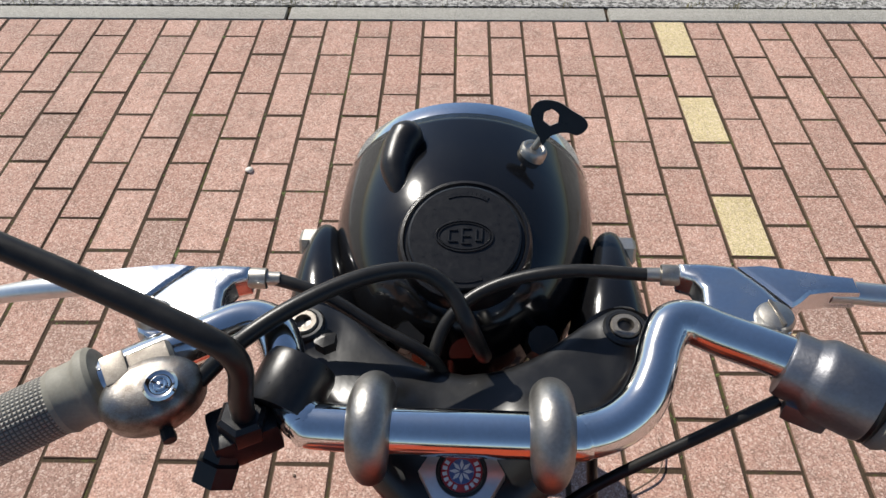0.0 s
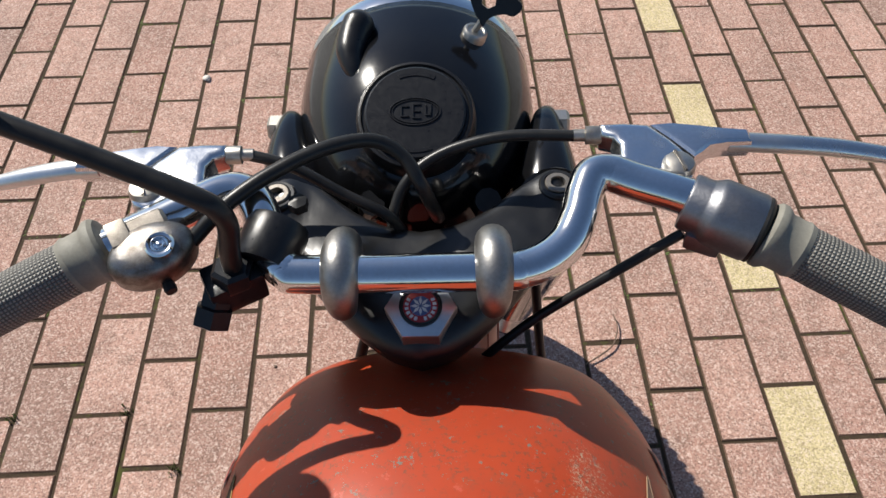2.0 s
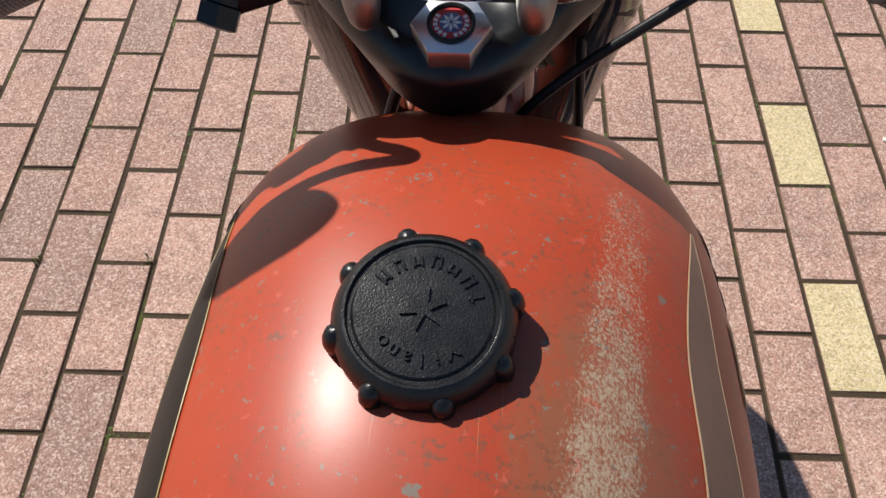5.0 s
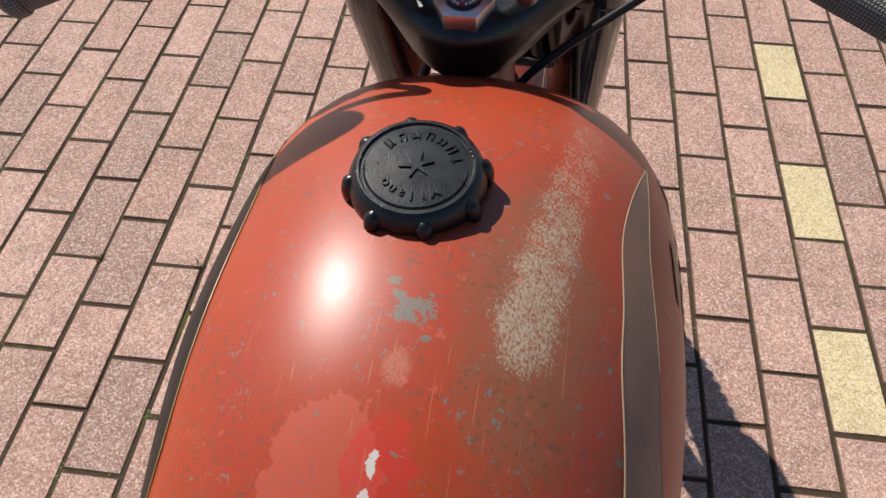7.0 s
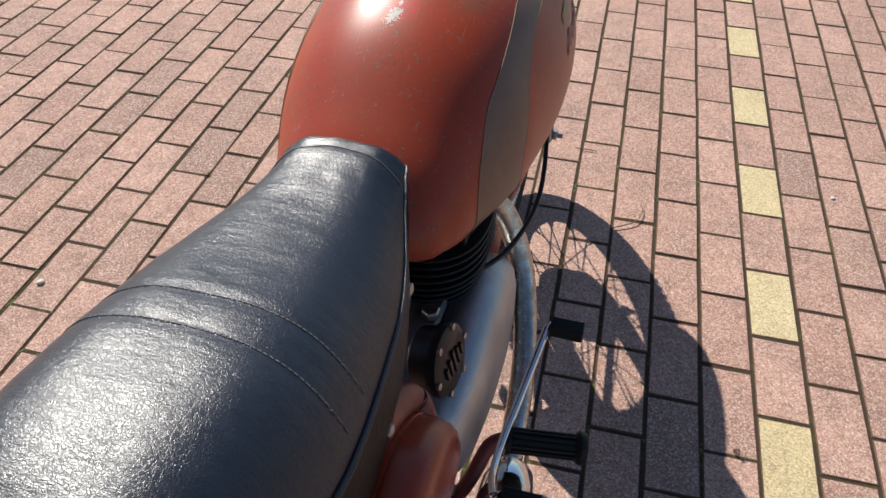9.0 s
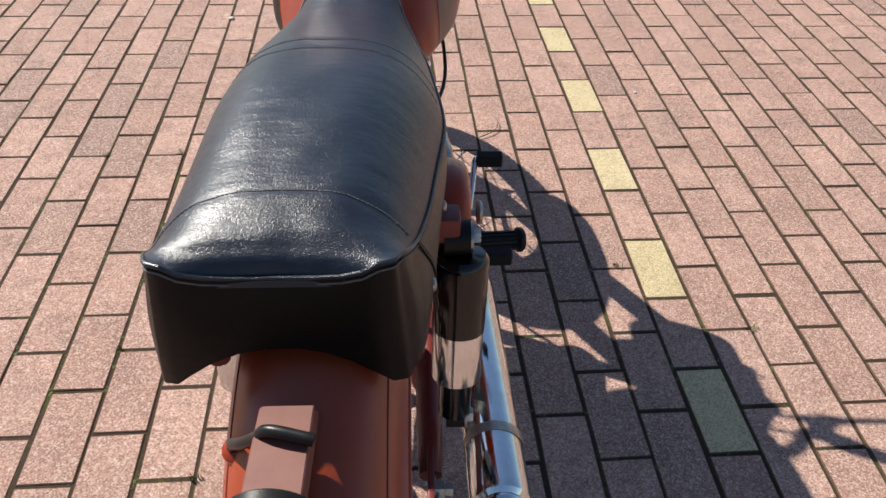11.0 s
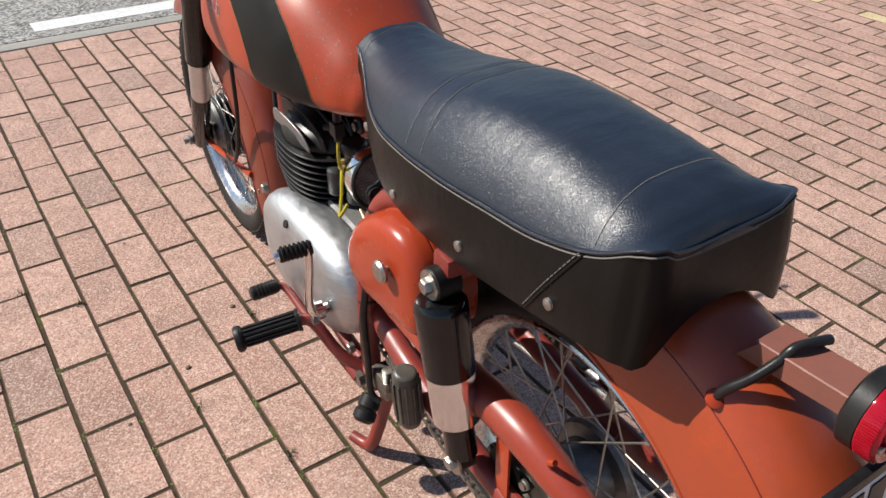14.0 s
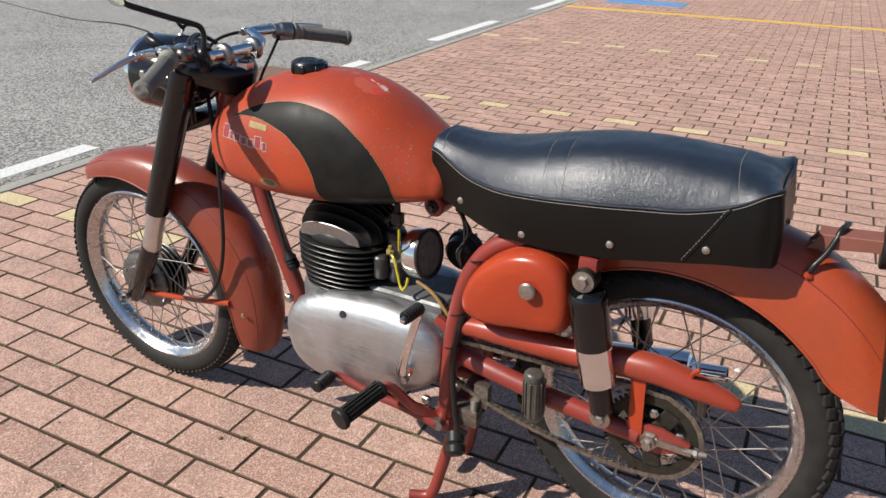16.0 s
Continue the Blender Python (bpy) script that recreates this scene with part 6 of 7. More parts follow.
# foot controls and stand
for s in (-1, 1):
    p0, p1 = Vector((s * 0.160, -0.098, 0.306)), Vector((s * 0.262, -0.074, 0.292))
    way = (p1 - p0).normalized()
    peg = part("footpeg", lathe([(0.0, 0.0), (0.0185, 0.0), (0.0190, 0.002), (0.0185, 0.006), (0.0140, 0.008), (0.0140, 0.090), (0.0190, 0.094), (0.0215, 0.097), (0.0215, 0.103), (0.0195, 0.106), (0.0, 0.107)], p0, way, 36), RUBBER, bike, "black rubber footpeg with a flanged end")
    turn = way.to_track_quat("Z", "Y").to_matrix().to_4x4()
    for k in range(14):
        a = 2 * math.pi * k / 14
        part("peg_rib", moved(box((0.0038, 0.0040, 0.084), (0.0152 * math.cos(a), 0.0152 * math.sin(a), 0.049), 0.0009, Matrix.Rotation(a, 4, "Z"), 1), Matrix.Translation(p0) @ turn), RUBBER, peg)
    part("peg_bar", tube([(s * 0.085, -0.185, 0.222), (s * 0.12, -0.15, 0.255), (s * 0.142, -0.110, 0.300), (s * 0.163, -0.098, 0.306)], 0.010, 12, 4), DARK_RED, peg, "red footpeg bar")
part("gear_lever", tube([(-0.105, -0.185, 0.222), (-0.118, -0.12, 0.245), (-0.130, -0.05, 0.262), (-0.138, 0.010, 0.282), (-0.150, 0.024, 0.288)], [0.010, 0.009, 0.008, 0.007, 0.006], 12, 4), DARK_RED, bike, "red pedal lever with a rubber toe")
part("pedal_rubber", join(tube([(-0.150, 0.024, 0.288), (-0.154, 0.024, 0.288), (-0.196, 0.026, 0.287), (-0.199, 0.026, 0.287)], [0.010, 0.0125, 0.0125, 0.010], 16, 1), *[lathe([(0.012, -0.0015), (0.0137, 0), (0.012, 0.0015)], (-0.158 - 0.006 * k, 0.025, 0.2875), (1, 0, 0), 16) for k in range(6)]), RUBBER, bike.children[-1], "black rubber toe piece", kind="stuff")
kick = part("kick_start", join(tube([(-0.128, -0.142, 0.350), (-0.152, -0.143, 0.352), (-0.160, -0.150, 0.385), (-0.162, -0.172, 0.455), (-0.166, -0.186, 0.498), (-0.172, -0.187, 0.504)], [0.010, 0.011, 0.0085, 0.0075, 0.0085, 0.006], 14, 5, flat=0.8), lathe([(0.015, 0), (0.015, 0.012), (0.0, 0.012)], (-0.138, -0.142, 0.350), (-1, 0, 0), 24)), CHROME, bike, "chromed kick-start lever")
part("kick_bolt", lathe([(0.007, 0), (0.007, 0.010), (0, 0.010)], (-0.148, -0.148, 0.338), (-1, 0, 0), 6), STEEL, kick)
part("kick_rubber", join(tube([(-0.160, -0.186, 0.502), (-0.206, -0.180, 0.500)], 0.0095, 16, 1), *[lathe([(0.0093, -0.0022), (0.0115, -0.001), (0.0115, 0.001), (0.0093, 0.0022)], (-0.164 - 0.0062 * k, -0.1855 + 0.0008 * k, 0.502), (-1, 0.13, 0), 16, True) for k in range(7)]), RUBBER, kick, "ribbed black rubber sleeve", kind="stuff")
part("kick_end", lathe([(0.0, 0.004), (0.004, 0.003), (0.0055, 0.0), (0.0055, -0.006)], (-0.210, -0.1795, 0.500), (-1, 0.13, 0), 16), CHROME, kick)
stand = part("centre_stand", join(*[tube([(s * 0.055, -0.205, 0.205), (s * 0.062, -0.195, 0.15), (s * 0.072, -0.178, 0.07), (s * 0.080, -0.166, 0.022), (s * 0.086, -0.150, 0.010), (s * 0.098, -0.120, 0.010)], [0.013, 0.012, 0.012, 0.012, 0.011, 0.010], 14, 5) for s in (-1, 1)], tube([(-0.06, -0.2, 0.17), (0.06, -0.2, 0.17)], 0.010, 12, 1)), DARK_RED, bike, "red centre stand, lowered")
part("stand_boot", lathe([(0.010, -0.02), (0.017, -0.018), (0.018, 0.0), (0.015, 0.004), (0.019, 0.008), (0.019, 0.02), (0.012, 0.026)], (-0.115, -0.235, 0.205), (-0.5, -0.3, -0.5), 20), RUBBER, bike, "black rubber boot")
part("stand_spring", join(*[lathe([(0.0075, -0.0015), (0.010, 0), (0.0075, 0.0015)], (-0.09, -0.262, 0.295 - 0.0045 * k), (0, 0.1, 1), 12) for k in range(10)]), CHAIN, bike, "coil spring")
part("brake_light_lead", tube([(-0.098, -0.235, 0.47), (-0.106, -0.222, 0.38), (-0.105, -0.225, 0.29), (-0.108, -0.235, 0.235), (-0.10, -0.25, 0.22)], 0.0055, 10, 5), CABLE, bike, "black wiring along the frame")
part("linkage", join(box((0.03, 0.05, 0.04), (-0.085, -0.245, 0.255), 0.008), box((0.02, 0.03, 0.05), (-0.075, -0.27, 0.30), 0.006), lathe([(0.014, 0), (0.014, 0.01), (0, 0.012)], (-0.1, -0.19, 0.222), (-1, 0, 0), 6)), CHAIN, bike, "dark greasy stand linkage")

# exhaust on the other side
exhaust = part("exhaust_pipe", tube([(0.03, 0.158, 0.465), (0.055, 0.195, 0.455), (0.090, 0.207, 0.41), (0.125, 0.180, 0.335), (0.148, 0.110, 0.268), (0.160, 0.02, 0.240), (0.168, -0.10, 0.235), (0.172, -0.16, 0.238)], [0.0185, 0.0185, 0.0185, 0.018, 0.018, 0.018, 0.018, 0.018], 24, 6), OLD_CHROME, bike, "chromed exhaust pipe, blued and rusty near the engine")
part("silencer", lathe([(0.019, 0.0), (0.0240, 0.003), (0.0335, 0.016), (0.0375, 0.045), (0.038, 0.08), (0.038, 0.505), (0.0365, 0.517), (0.030, 0.521), (0.030, 0.525), (0.018, 0.535), (0.016, 0.585), (0.014, 0.585), (0.014, 0.525)], (0.171, -0.085, 0.227), (0.01, -0.985, 0.17), 40), CHROME, exhaust, "long chromed silencer")
part("silencer_band", lathe([(0.0385, -0.008), (0.0395, -0.008), (0.0395, 0.008), (0.0385, 0.008)], (0.176, -0.50, 0.298), (0.01, -0.985, 0.17), 40, True), STEEL, exhaust)
horn = part("horn", lathe([(0.0, -0.030), (0.026, -0.030), (0.034, -0.024), (0.036, -0.004), (0.041, -0.002), (0.042, 0.004), (0.040, 0.010), (0.034, 0.013), (0.0, 0.014)], (0.088, -0.146, 0.500), (1.0, -0.10, 0.22), 36), FIN_BLACK, bike, "round black horn")
hm = Matrix.Translation((0.088, -0.146, 0.500)) @ Vector((1.0, -0.10, 0.22)).to_track_quat("Z", "Y").to_matrix().to_4x4()
for k in range(6):
    a = 2 * math.pi * k / 6
    part("horn_screw", moved(lathe([(0.004, 0), (0.004, 0.004), (0, 0.005)], (0.0375 * math.cos(a), 0.0375 * math.sin(a), 0.010), (0, 0, 1), 8), hm), STEEL, horn)
part("horn_grille", moved(join(*[box((0.005, 0.030 - 0.008 * abs(k), 0.006), (0.010 * k, 0, 0.014), 0.001) for k in (-2, -1, 0, 1, 2)]), hm), PLASTIC, horn)
part("gear_pedal", tube([(0.190, 0.044, 0.378), (0.184, 0.040, 0.378), (0.178, 0.0, 0.368), (0.168, -0.06, 0.345), (0.160, -0.12, 0.335), (0.160, -0.17, 0.345), (0.168, -0.214, 0.375), (0.176, -0.220, 0.380)], 0.0055, 12, 6), CHROME, bike, "chromed heel-and-toe pedal")
ped = bike.children[-1]
for y, z, x in ((0.044, 0.378, 0.184), (-0.220, 0.380, 0.174)):
    part("pedal_rubber", join(box((0.046, 0.020, 0.022), (x + 0.026, y, z), 0.006, None, 3), *[box((0.044, 0.0025, 0.0235), (x + 0.026, y - 0.007 + 0.0047 * k, z), 0.0008, None, 1) for k in range(4)]), RUBBER, ped, "black rubber pedal pad", kind="stuff")
part("clutch_lead", tube([(0.070, 0.40, 0.80), (0.085, 0.36, 0.66), (0.120, 0.30, 0.55), (0.135, 0.20, 0.475), (0.115, 0.10, 0.455), (0.075, 0.035, 0.452), (0.05, 0.01, 0.452)], 0.0035, 16, 6), CABLE, bike, "black clutch cable looping to the engine")
part("cable_adjuster", lathe([(0.006, 0), (0.006, 0.018), (0.004, 0.019), (0.004, 0.03)], (0.085, 0.045, 0.452), (-0.9, -0.35, 0.02), 10), STEEL, bike.children[-1])
part("brake_rod", tube([(0.115, -0.20, 0.26), (0.115, -0.40, 0.30), (0.10, -0.56, 0.27)], 0.004, 8, 3), STEEL, bike, "thin steel brake rod")
part("lower_bracket", box((0.02, 0.03, 0.03), (0.12, -0.21, 0.27), 0.005), FIN_BLACK, bike)

# tail
brk = part("tail_bracket", join(loft([[(-0.026 + x, y, z) for x, y, z in r] for r in ([(0, -0.742, 0.690), (0, -0.758, 0.713), (0, -0.84, 0.720), (0, -0.842, 0.704)], [(0.0025, -0.742, 0.690), (0.0025, -0.758, 0.713), (0.0025, -0.84, 0.720), (0.0025, -0.842, 0.704)])]), loft([[(0.008 + x, y, z) for x, y, z in r] for r in ([(0, -0.742, 0.690), (0, -0.758, 0.713), (0, -0.84, 0.720), (0, -0.842, 0.704)], [(0.0025, -0.742, 0.690), (0.0025, -0.758, 0.713), (0.0025, -0.84, 0.720), (0.0025, -0.842, 0.704)])]), box((0.0365, 0.090, 0.0025), (-0.0078, -0.799, 0.7165), 0.001, Matrix.Rotation(-0.085, 4, "X"), 1)), speckled("dusty_brown_red_paint", (0.21, 0.070, 0.045), (0.15, 0.055, 0.040), 30, 0.5, bump=0.1), rear_guard, "dusty red sheet-metal lamp bracket")
ta = Vector((0, -1, 0.06))
tail = part("tail_lamp", lathe([(0.0, 0.0), (0.0305, 0.0), (0.0325, 0.002), (0.0325, 0.014), (0.0312, 0.0145)], (-0.007, -0.833, 0.708), ta, 44), RUBBER, rear_guard, "round tail lamp on a black rubber base")


def lens_mat():
    k = Mat("red_lens", 0.08)
    k.colour((0.36, 0.004, 0.016))
    k.b.inputs["Specular IOR Level"].default_value = 0.35
    k.b.inputs["Transmission Weight"].default_value = 0.25
    k.b.inputs["Coat Weight"].default_value = 0.05
    k.b.inputs["Coat Roughness"].default_value = 0.05
    return k.m


LENS = lens_mat()
lens = part("lens", lathe([(0.0318, 0.0145), (0.0320, 0.016), (0.0316, 0.027), (0.0292, 0.0305), (0.0279, 0.0305), (0.0215, 0.0297), (0.0210, 0.0325), (0.0198, 0.0334), (0.0182, 0.0320), (0.0118, 0.0320), (0.0101, 0.0326), (0.0, 0.0326)], (-0.007, -0.833, 0.708), ta, 60), LENS, tail, "ruby red ribbed plastic lens")
tm = Matrix.Translation((-0.007, -0.833, 0.708)) @ ta.to_track_quat("Z", "Y").to_matrix().to_4x4()
part("lens_rib", moved(join(*[moved(box((0.0008, 0.0018, 0.012), (0, 0.0317, 0.0215), 0, None, 1), Matrix.Rotation(2 * math.pi * k / 90, 4, "Z")) for k in range(90)]), tm), LENS, lens, kind="stuff")
for k in (0.3, math.pi + 0.3):
    part("lens_screw", moved(lathe([(0.0035, 0), (0.0035, 0.002), (0, 0.003)], (0.0245 * math.cos(k), 0.0245 * math.sin(k), 0.0300), (0, 0, 1), 12), tm), STEEL, tail)
part("tail_wire", tube([(-0.052, -0.752, 0.664), (-0.050, -0.757, 0.676), (-0.040, -0.768, 0.692), (-0.026, -0.776, 0.709), (-0.016, -0.780, 0.7215), (0.006, -0.786, 0.7225), (0.014, -0.788, 0.7215)], 0.0042, 12, 6), CABLE, tail, "black tail lamp wire")
part("wire_grommet", lathe([(0.0085, 0), (0.0085, 0.003), (0.0045, 0.005)], (-0.052, -0.752, 0.662), (-0.3, -0.5, 0.8), 16), RED, rear_guard)
pm = Matrix.Translation((-0.008, -0.872, 0.581)) @ Matrix.Rotation(radians(-8), 4, "X") @ Matrix.Scale(0.89, 4)
plate = part("number_plate", moved(box((0.186, 0.002, 0.180), (0, 0, 0), 0.0008, None, 1), pm), WHITE, rear_guard, "square white number plate with blue ends in a black frame")
part("plate_frame", moved(join(box((0.206, 0.010, 0.012), (0, 0, 0.094), 0.004), box((0.206, 0.010, 0.012), (0, 0, -0.094), 0.004), box((0.012, 0.010, 0.20), (-0.097, 0, 0), 0.004), box((0.012, 0.010, 0.20), (0.097, 0, 0), 0.004), box((0.20, 0.003, 0.19), (0, 0.004, 0), 0.001)), pm), PLASTIC, plate, "black plastic frame")
BLUE = speckled("plate_blue", (0.015, 0.10, 0.42), (0.02, 0.12, 0.46), 60, 0.35)
for s in (-1, 1):
    part("blue_band", moved(box((0.040, 0.0012, 0.062), (s * 0.070, -0.0016, 0.056), 0, None, 1), pm), BLUE, plate)
part("yellow_ring", moved(tube([(0.068 + 0.0145 * math.cos(2 * math.pi * k / 32), -0.0026, 0.060 + 0.0145 * math.sin(2 * math.pi * k / 32)) for k in range(32)], 0.0010, 6, 1, True), pm), GOLD, plate)
for x in (-0.022, 0.014):
    part("plate_bar", moved(box((0.026, 0.0012, 0.058), (x, -0.0018, 0.046), 0, None, 1), pm), FIN_BLACK, plate, "plain dark bar")
for s in (-1, 1):
    part("plate_screw", moved(lathe([(0.006, 0), (0.006, 0.002), (0.004, 0.0035), (0, 0.004)], (s * 0.083, -0.002, 0.079), (0, -1, 0), 16), pm), STEEL, plate)


# ---- small things on the ground ----
def weed_mat(name, a, b):
    k = Mat(name, 0.7)
    k.colour(k.mix(k.noise(80), a, b))
    return k.m


MOSS = weed_mat("moss_green", (0.055, 0.10, 0.012), (0.10, 0.13, 0.02))
GRASS = weed_mat("verge_grass", (0.07, 0.11, 0.02), (0.16, 0.15, 0.05))
DRY_GRASS = weed_mat("dry_verge_grass", (0.15, 0.15, 0.06), (0.24, 0.20, 0.10))
TWIG = weed_mat("dry_twig", (0.14, 0.09, 0.06), (0.09, 0.055, 0.035))
PEBBLE = weed_mat("pale_pebble", (0.62, 0.58, 0.52), (0.5, 0.46, 0.40))
IRON = speckled("rusty_iron", (0.12, 0.075, 0.055), (0.20, 0.125, 0.09), 60, 0.7, bump=0.4)

twig = tagged(new("twig", mesh_of("twig", tube([(-0.303, -0.145, 0.004), (-0.275, -0.130, 0.006), (-0.249, -0.111, 0.007), (-0.236, -0.085, 0.008), (-0.233, -0.065, 0.008), (-0.237, -0.047, 0.010)], [0.0013, 0.0016, 0.0014, 0.0013, 0.0012, 0.0008], 7, 5), TWIG)), "thin curved dry twig lying on the bricks", "twig")
tagged(new("twig", mesh_of("twig", tube([(-0.416, 0.160, 0.002), (-0.388, 0.157, 0.004), (-0.36, 0.157, 0.003)], [0.001, 0.0014, 0.0008], 7, 4), TWIG)), "short dry twig lying on the bricks", "twig")


def pebble(x, y, r, mat, label, cat):
    bm = bmesh.new()
    bmesh.ops.create_icosphere(bm, subdivisions=2, radius=r)
    for v in bm.verts:
        v.co *= 1 + 0.25 * noise.noise(v.co * (1.2 / r) + Vector((x * 9, y * 9, 0)))
        v.co.z *= 0.5
    me = bpy.data.meshes.new("pebble")
    bm.to_mesh(me)
    bm.free()
    me.polygons.foreach_set("use_smooth", [True] * len(me.polygons))
    me.materials.append(mat)
    ob = new("pebble" if cat == "stone" else "seed", me)
    ob.location = (x, y, r * 0.35)
    tagged(ob, label, cat)


for x, y, r in ((-1.474, -0.631, 0.008), (-1.096, 0.673, 0.010), (0.226, 0.112, 0.006), (0.145, -1.545, 0.009)):
    pebble(x, y, r, PEBBLE, "small pale pebble on the brick paving", "stone")
for x, y, r in ((-0.726, -0.50, 0.006), (-0.877, -0.634, 0.006), (-0.859, -0.121, 0.003), (-1.02, -0.72, 0.004)):
    pebble(x, y, r, TWIG, "small dark brown seed lying on the bricks", "seed")

# moss and tiny weeds in the joints, grass along the kerb
rng = random.Random(3)


def blades(spots, height, count, spread):
    verts, faces = [], []
    for x, y in spots:
        for _ in range(count):
            a, px, py = rng.uniform(0, 6.28), x + rng.gauss(0, spread), y + rng.gauss(0, spread)
            h, w = height * rng.uniform(0.4, 1.2), height * 0.12
            lean = rng.uniform(0.2, 0.9) * h
            n = len(verts)
            c, s = math.cos(a), math.sin(a)
            verts += [(px - s * w, py + c * w, -0.006), (px + s * w, py - c * w, -0.006), (px + c * lean * 0.5 + s * w * 0.7, py + s * lean * 0.5 - c * w * 0.7, h * 0.6), (px + c * lean * 0.5 - s * w * 0.7, py + s * lean * 0.5 + c * w * 0.7, h * 0.6), (px + c * lean, py + s * lean, h)]
            faces += [(n, n + 1, n + 2, n + 3), (n + 3, n + 2, n + 4)]
    return verts, faces


def clumps(spots, size):
    verts, faces = [], []
    for x, y in spots:
        for _ in range(rng.randint(2, 6)):
            r = size * rng.uniform(0.5, 1.3)
            cx, cy, n = x + rng.gauss(0, size), y + rng.gauss(0, size), len(verts)
            verts += [(cx + r * math.cos(a), cy + r * math.sin(a), -0.004) for a in (0, 1.05, 2.09, 3.14, 4.19, 5.24)]
            verts += [(cx + 0.6 * r * math.cos(a + 0.4), cy + 0.6 * r * math.sin(a + 0.4), -0.004 + 0.9 * r) for a in (0, 1.05, 2.09, 3.14, 4.19, 5.24)] + [(cx, cy, -0.004 + 1.15 * r)]
            faces += [(n + k, n + (k + 1) % 6, n + 6 + (k + 1) % 6, n + 6 + k) for k in range(6)] + [(n + 6 + k, n + 6 + (k + 1) % 6, n + 12) for k in range(6)]
    return verts, faces


joint_spots = []
for _ in range(1500):
    c, k = rng.randint(-22, 28), rng.randint(-11, 6)
    x, y = 0.1 * c, 0.2 * k + (0.1 if c % 2 else 0)
    if noise.noise(Vector((x * 1.3, y * 1.3, 7))) < -0.05:
        continue
    if rng.random() < 0.4:
        joint_spots += [(x + rng.gauss(0, 0.002), y + rng.gauss(0, 0.008)) for _ in range(3)]
    joint_spots.append((x + rng.gauss(0, 0.0012), y + rng.uniform(-0.1, 0.1)) if rng.random() < 0.6 else (x + rng.uniform(0, 0.1), y + rng.gauss(0, 0.0012)))
tagged(new("joint_moss", mesh_of("joint_moss", clumps([p for p in joint_spots if p[1] < 1.39], 0.0026), MOSS, 0)), "low green moss growing in the brick joints", "moss", kind="stuff")
tuft_spots = [(-1.112, -0.197), (-1.005, -0.306), (-1.3, -0.2), (-0.034, -0.694), (-0.9, -0.75), (-0.7, -0.55), (-1.1, -0.9), (-0.8, -0.95), (0.2, -0.9), (0.3, -1.3), (-0.6, -1.6), (-0.9, -1.2)]
tagged(new("joint_weeds", mesh_of("joint_weeds", blades(tuft_spots, 0.010, 22, 0.006), GRASS, 0)), "tiny weeds in the brick joints", "weeds", kind="stuff")
verge = [(rng.uniform(-3, 9), 1.487 + abs(rng.gauss(0, 0.018))) for _ in range(150)]
verge = [p for p in verge if noise.noise(Vector((p[0] * 1.7, 0, 3))) > -0.08]
tagged(new("verge_grass", mesh_of("verge_grass", blades(verge, 0.011, 6, 0.012), DRY_GRASS, 0)), "short sparse grass along the concrete kerb", "grass", kind="stuff")

# cast-iron drain in the road
gx, gy = 2.48, 1.90
slots = [box((0.50, 0.035, 0.02), (gx, gy + sy * 0.215, 0.0), 0.003) for sy in (-1, 1)] + [box((0.035, 0.40, 0.02), (gx + sx * 0.235, gy, 0.0), 0.003) for sx in (-1, 1)]
slots += [box((0.016, 0.40, 0.016), (gx - 0.19 + 0.042 * k, gy, 0.001), 0.002) for k in range(10)] + [box((0.44, 0.018, 0.014), (gx, gy - 0.12 + 0.12 * k, 0.0), 0.002) for k in range(3)]
tagged(new("drain_grate", mesh_of("drain_grate", join(*slots), IRON)), "rusty brown cast-iron drain grate set in asphalt", "drain grate")
# narrow dark line on the asphalt, widest near its middle
tagged(new("road_crack", mesh_of("road_crack", tube([(4.45, 8.2, -0.004), (4.12, 7.13, -0.004), (3.85, 6.21, -0.004), (3.63, 5.31, -0.004), (3.65, 4.86, -0.004), (3.62, 4.56, -0.004), (3.46, 4.11, -0.004), (3.30, 3.95, -0.004)], [0.008, 0.012, 0.016, 0.02, 0.03, 0.026, 0.016, 0.006], 6, 4, flat=0.08), TYRE)), "thin dark uneven line across the asphalt", "road crack", kind="structure")


# ---- the bricks of the pavement, last ----
def brick_shape(x, y, dz=0.0, tip=0.0, half=False, a=0.0470):
    """One paver with a chamfered top, joints left open round it."""
    b, c = 0.0970, 0.0020
    b = 0.0470 if half else b
    v = []
    for i, (p, q, h) in enumerate(((a, b, -0.03), (a, b, -0.0016), (a - c, b - c, 0.0))):
        for sx, sy in ((-1, -1), (1, -1), (1, 1), (-1, 1)):
            v.append((x + sx * p, y + sy * q, h + dz + tip * sy))
    f = [(0, 1, 5, 4), (1, 2, 6, 5), (2, 3, 7, 6), (3, 0, 4, 7), (4, 5, 9, 8), (5, 6, 10, 9), (6, 7, 11, 10), (7, 4, 8, 11), (8, 9, 10, 11)]
    return v, f


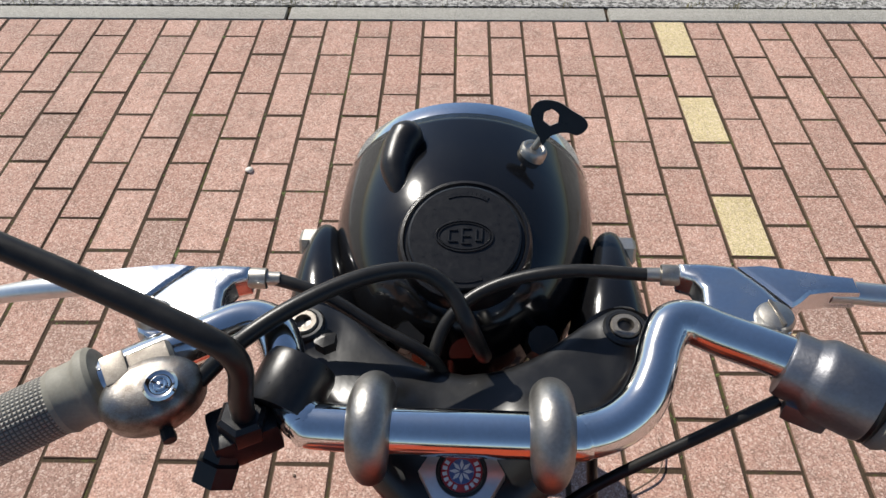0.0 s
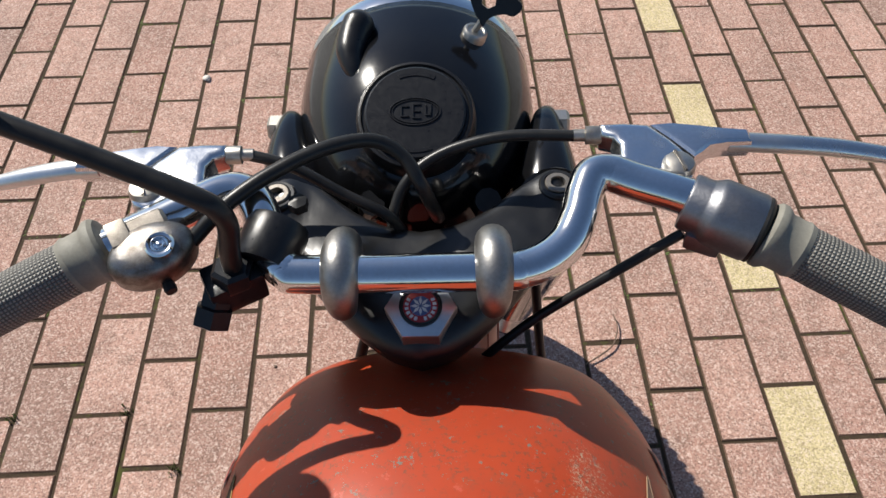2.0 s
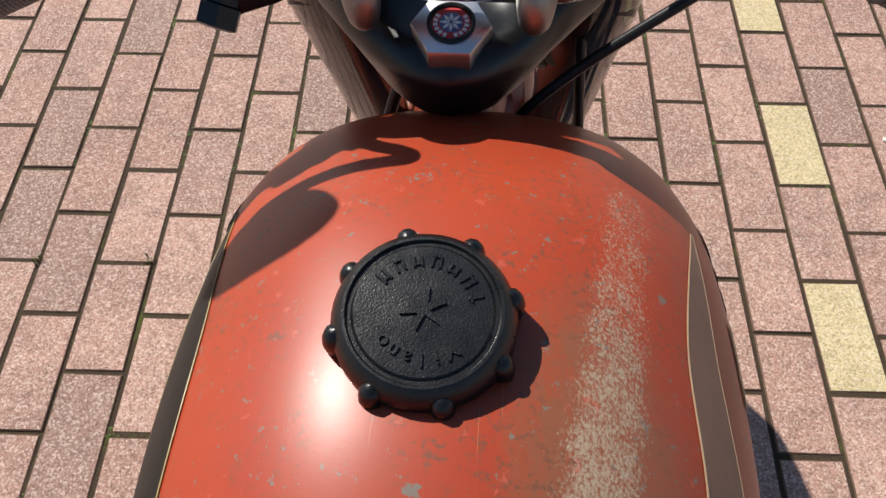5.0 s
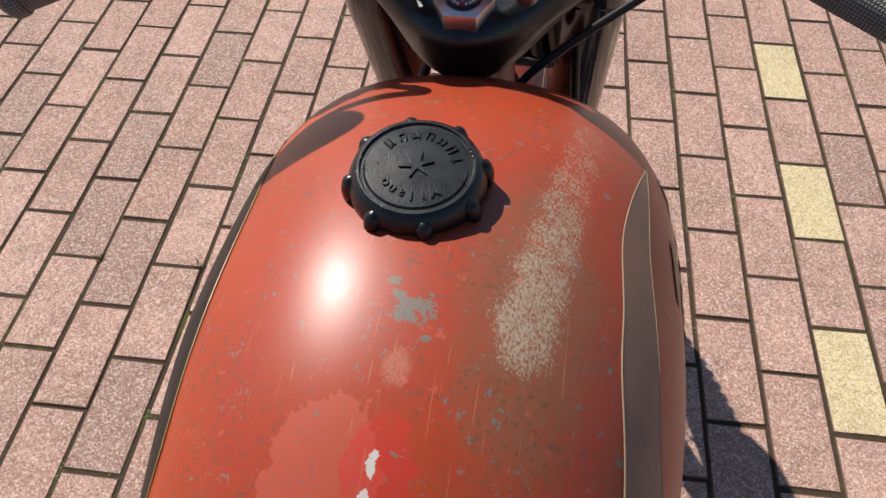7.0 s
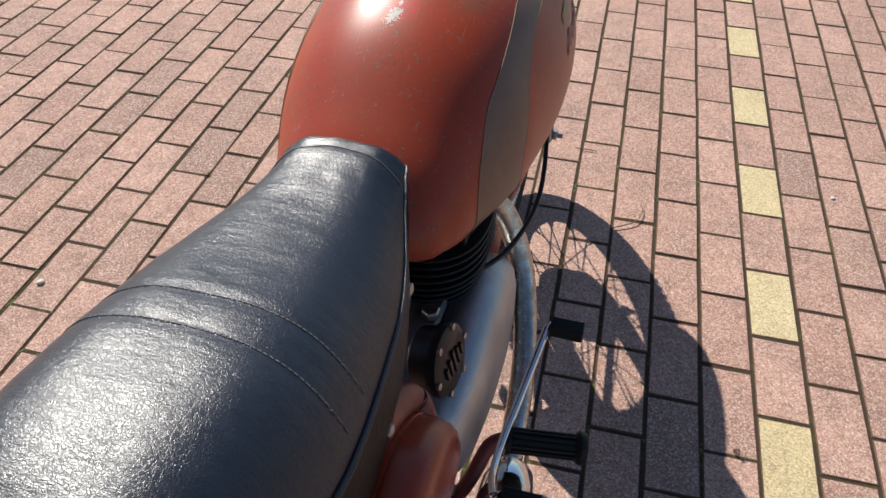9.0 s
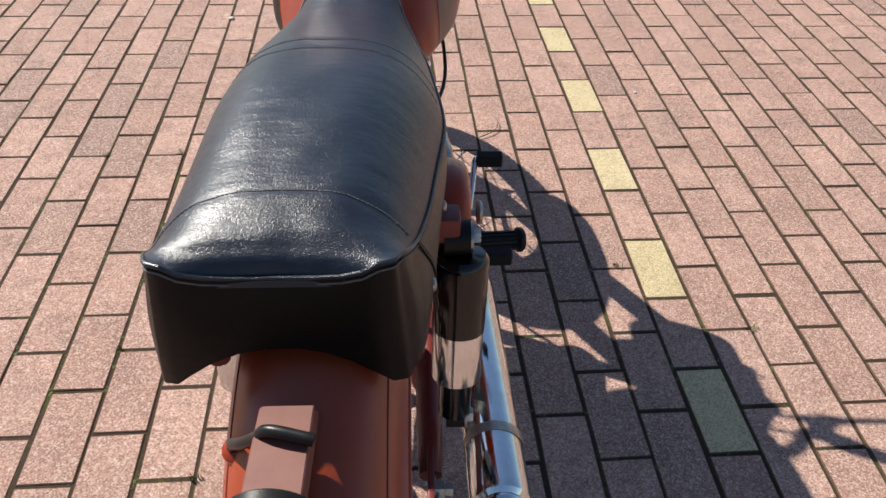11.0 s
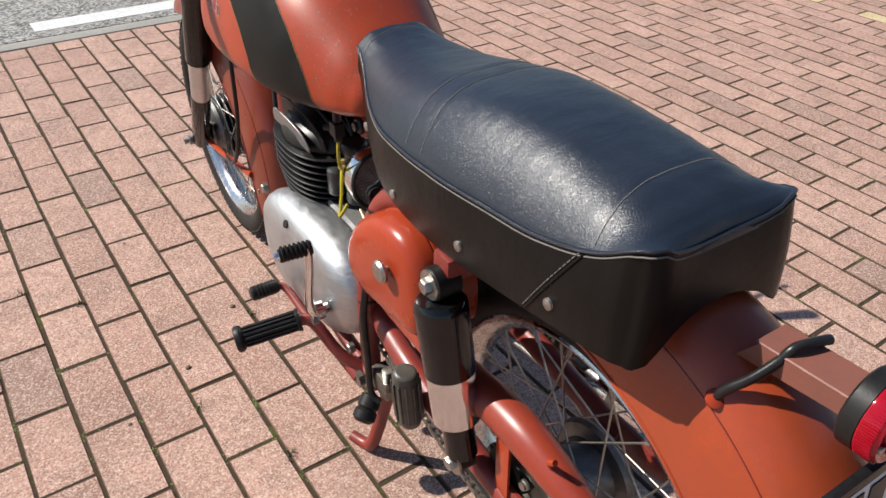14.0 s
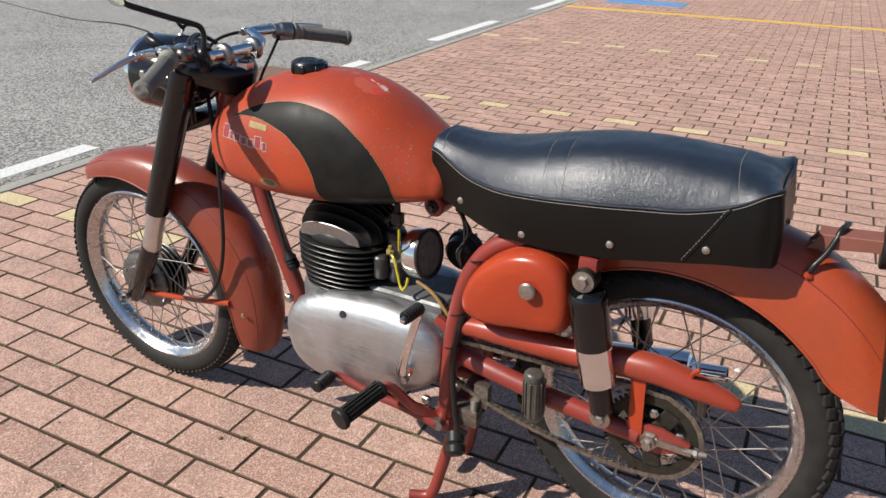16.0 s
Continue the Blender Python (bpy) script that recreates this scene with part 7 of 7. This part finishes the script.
def plain_mesh(name, verts, faces, mat):
    """Pavers: nine faces each, of which only the last, the top, is clean."""
    me = bpy.data.meshes.new(name)
    me.from_pydata(verts, [], faces)
    me.materials.append(mat)
    me.materials.append(GRIME)
    me.polygons.foreach_set("material_index", [0 if k % 9 == 8 else 1 for k in range(len(faces))])
    return me


GRIME = speckled("grimy_brick_edge", (0.17, 0.098, 0.070), (0.070, 0.046, 0.032), 60, 0.9, bump=0.4, spec=0.2)
near_mesh = plain_mesh("brick", *brick_shape(0, 0, a=0.0471), BRICK_RED)
yellow_mesh = plain_mesh("brick", *brick_shape(0, 0, a=0.0471), BRICK_YELLOW)
rest_v, rest_f, rest_yv, rest_yf = [], [], [], []
rng = random.Random(11)
for c in range(-80, 170):
    if c % 2:
        v, f = brick_shape(0.05 + 0.1 * c, 1.3485, rng.uniform(-0.0012, 0.0008), 0, True)
        n = len(rest_v)
        rest_v += v
        rest_f += [tuple(i + n for i in q) for q in f]
for c in range(-80, 170):
    for k in range(-50, 8):
        y = 0.1 + 0.2 * k + (0.1 if c % 2 else 0.0)
        x = 0.05 + 0.1 * c
        if y + 0.1 > 1.401:
            continue
        yellow = c % 25 == 0 and c >= 0 and k % 2 == 0
        dz, tip = rng.uniform(-0.0012, 0.0008), rng.uniform(-0.0008, 0.0008)
        near = (-1.5 < x < -0.7 or -0.5 < x < 0.3) and -1.55 < y < 1.0
        if near:
            ob = new("brick", yellow_mesh if yellow else near_mesh)
            ob.parent = pavement
            ob.location, ob.rotation_euler = (x + rng.uniform(-0.0012, 0.0012), y + rng.uniform(-0.0015, 0.0015), dz), (tip * 10, rng.uniform(-0.008, 0.008), rng.uniform(-0.010, 0.010))
            if yellow:
                tagged(ob, "yellow concrete brick")
        else:
            v, f = brick_shape(x + rng.uniform(-0.001, 0.001), y + rng.uniform(-0.001, 0.001), dz, tip)
            V, F = (rest_yv, rest_yf) if yellow else (rest_v, rest_f)
            n = len(V)
            V += v
            F += [tuple(i + n for i in q) for q in f]
for V, F, mt, lab in ((rest_v, rest_f, BRICK_RED, "red bricks"), (rest_yv, rest_yf, BRICK_YELLOW, "yellow bay bricks")):
    ob = new("brick_paving", plain_mesh("brick_paving", V, F, mt))
    ob.parent = pavement
    tagged(ob, lab, kind="stuff")
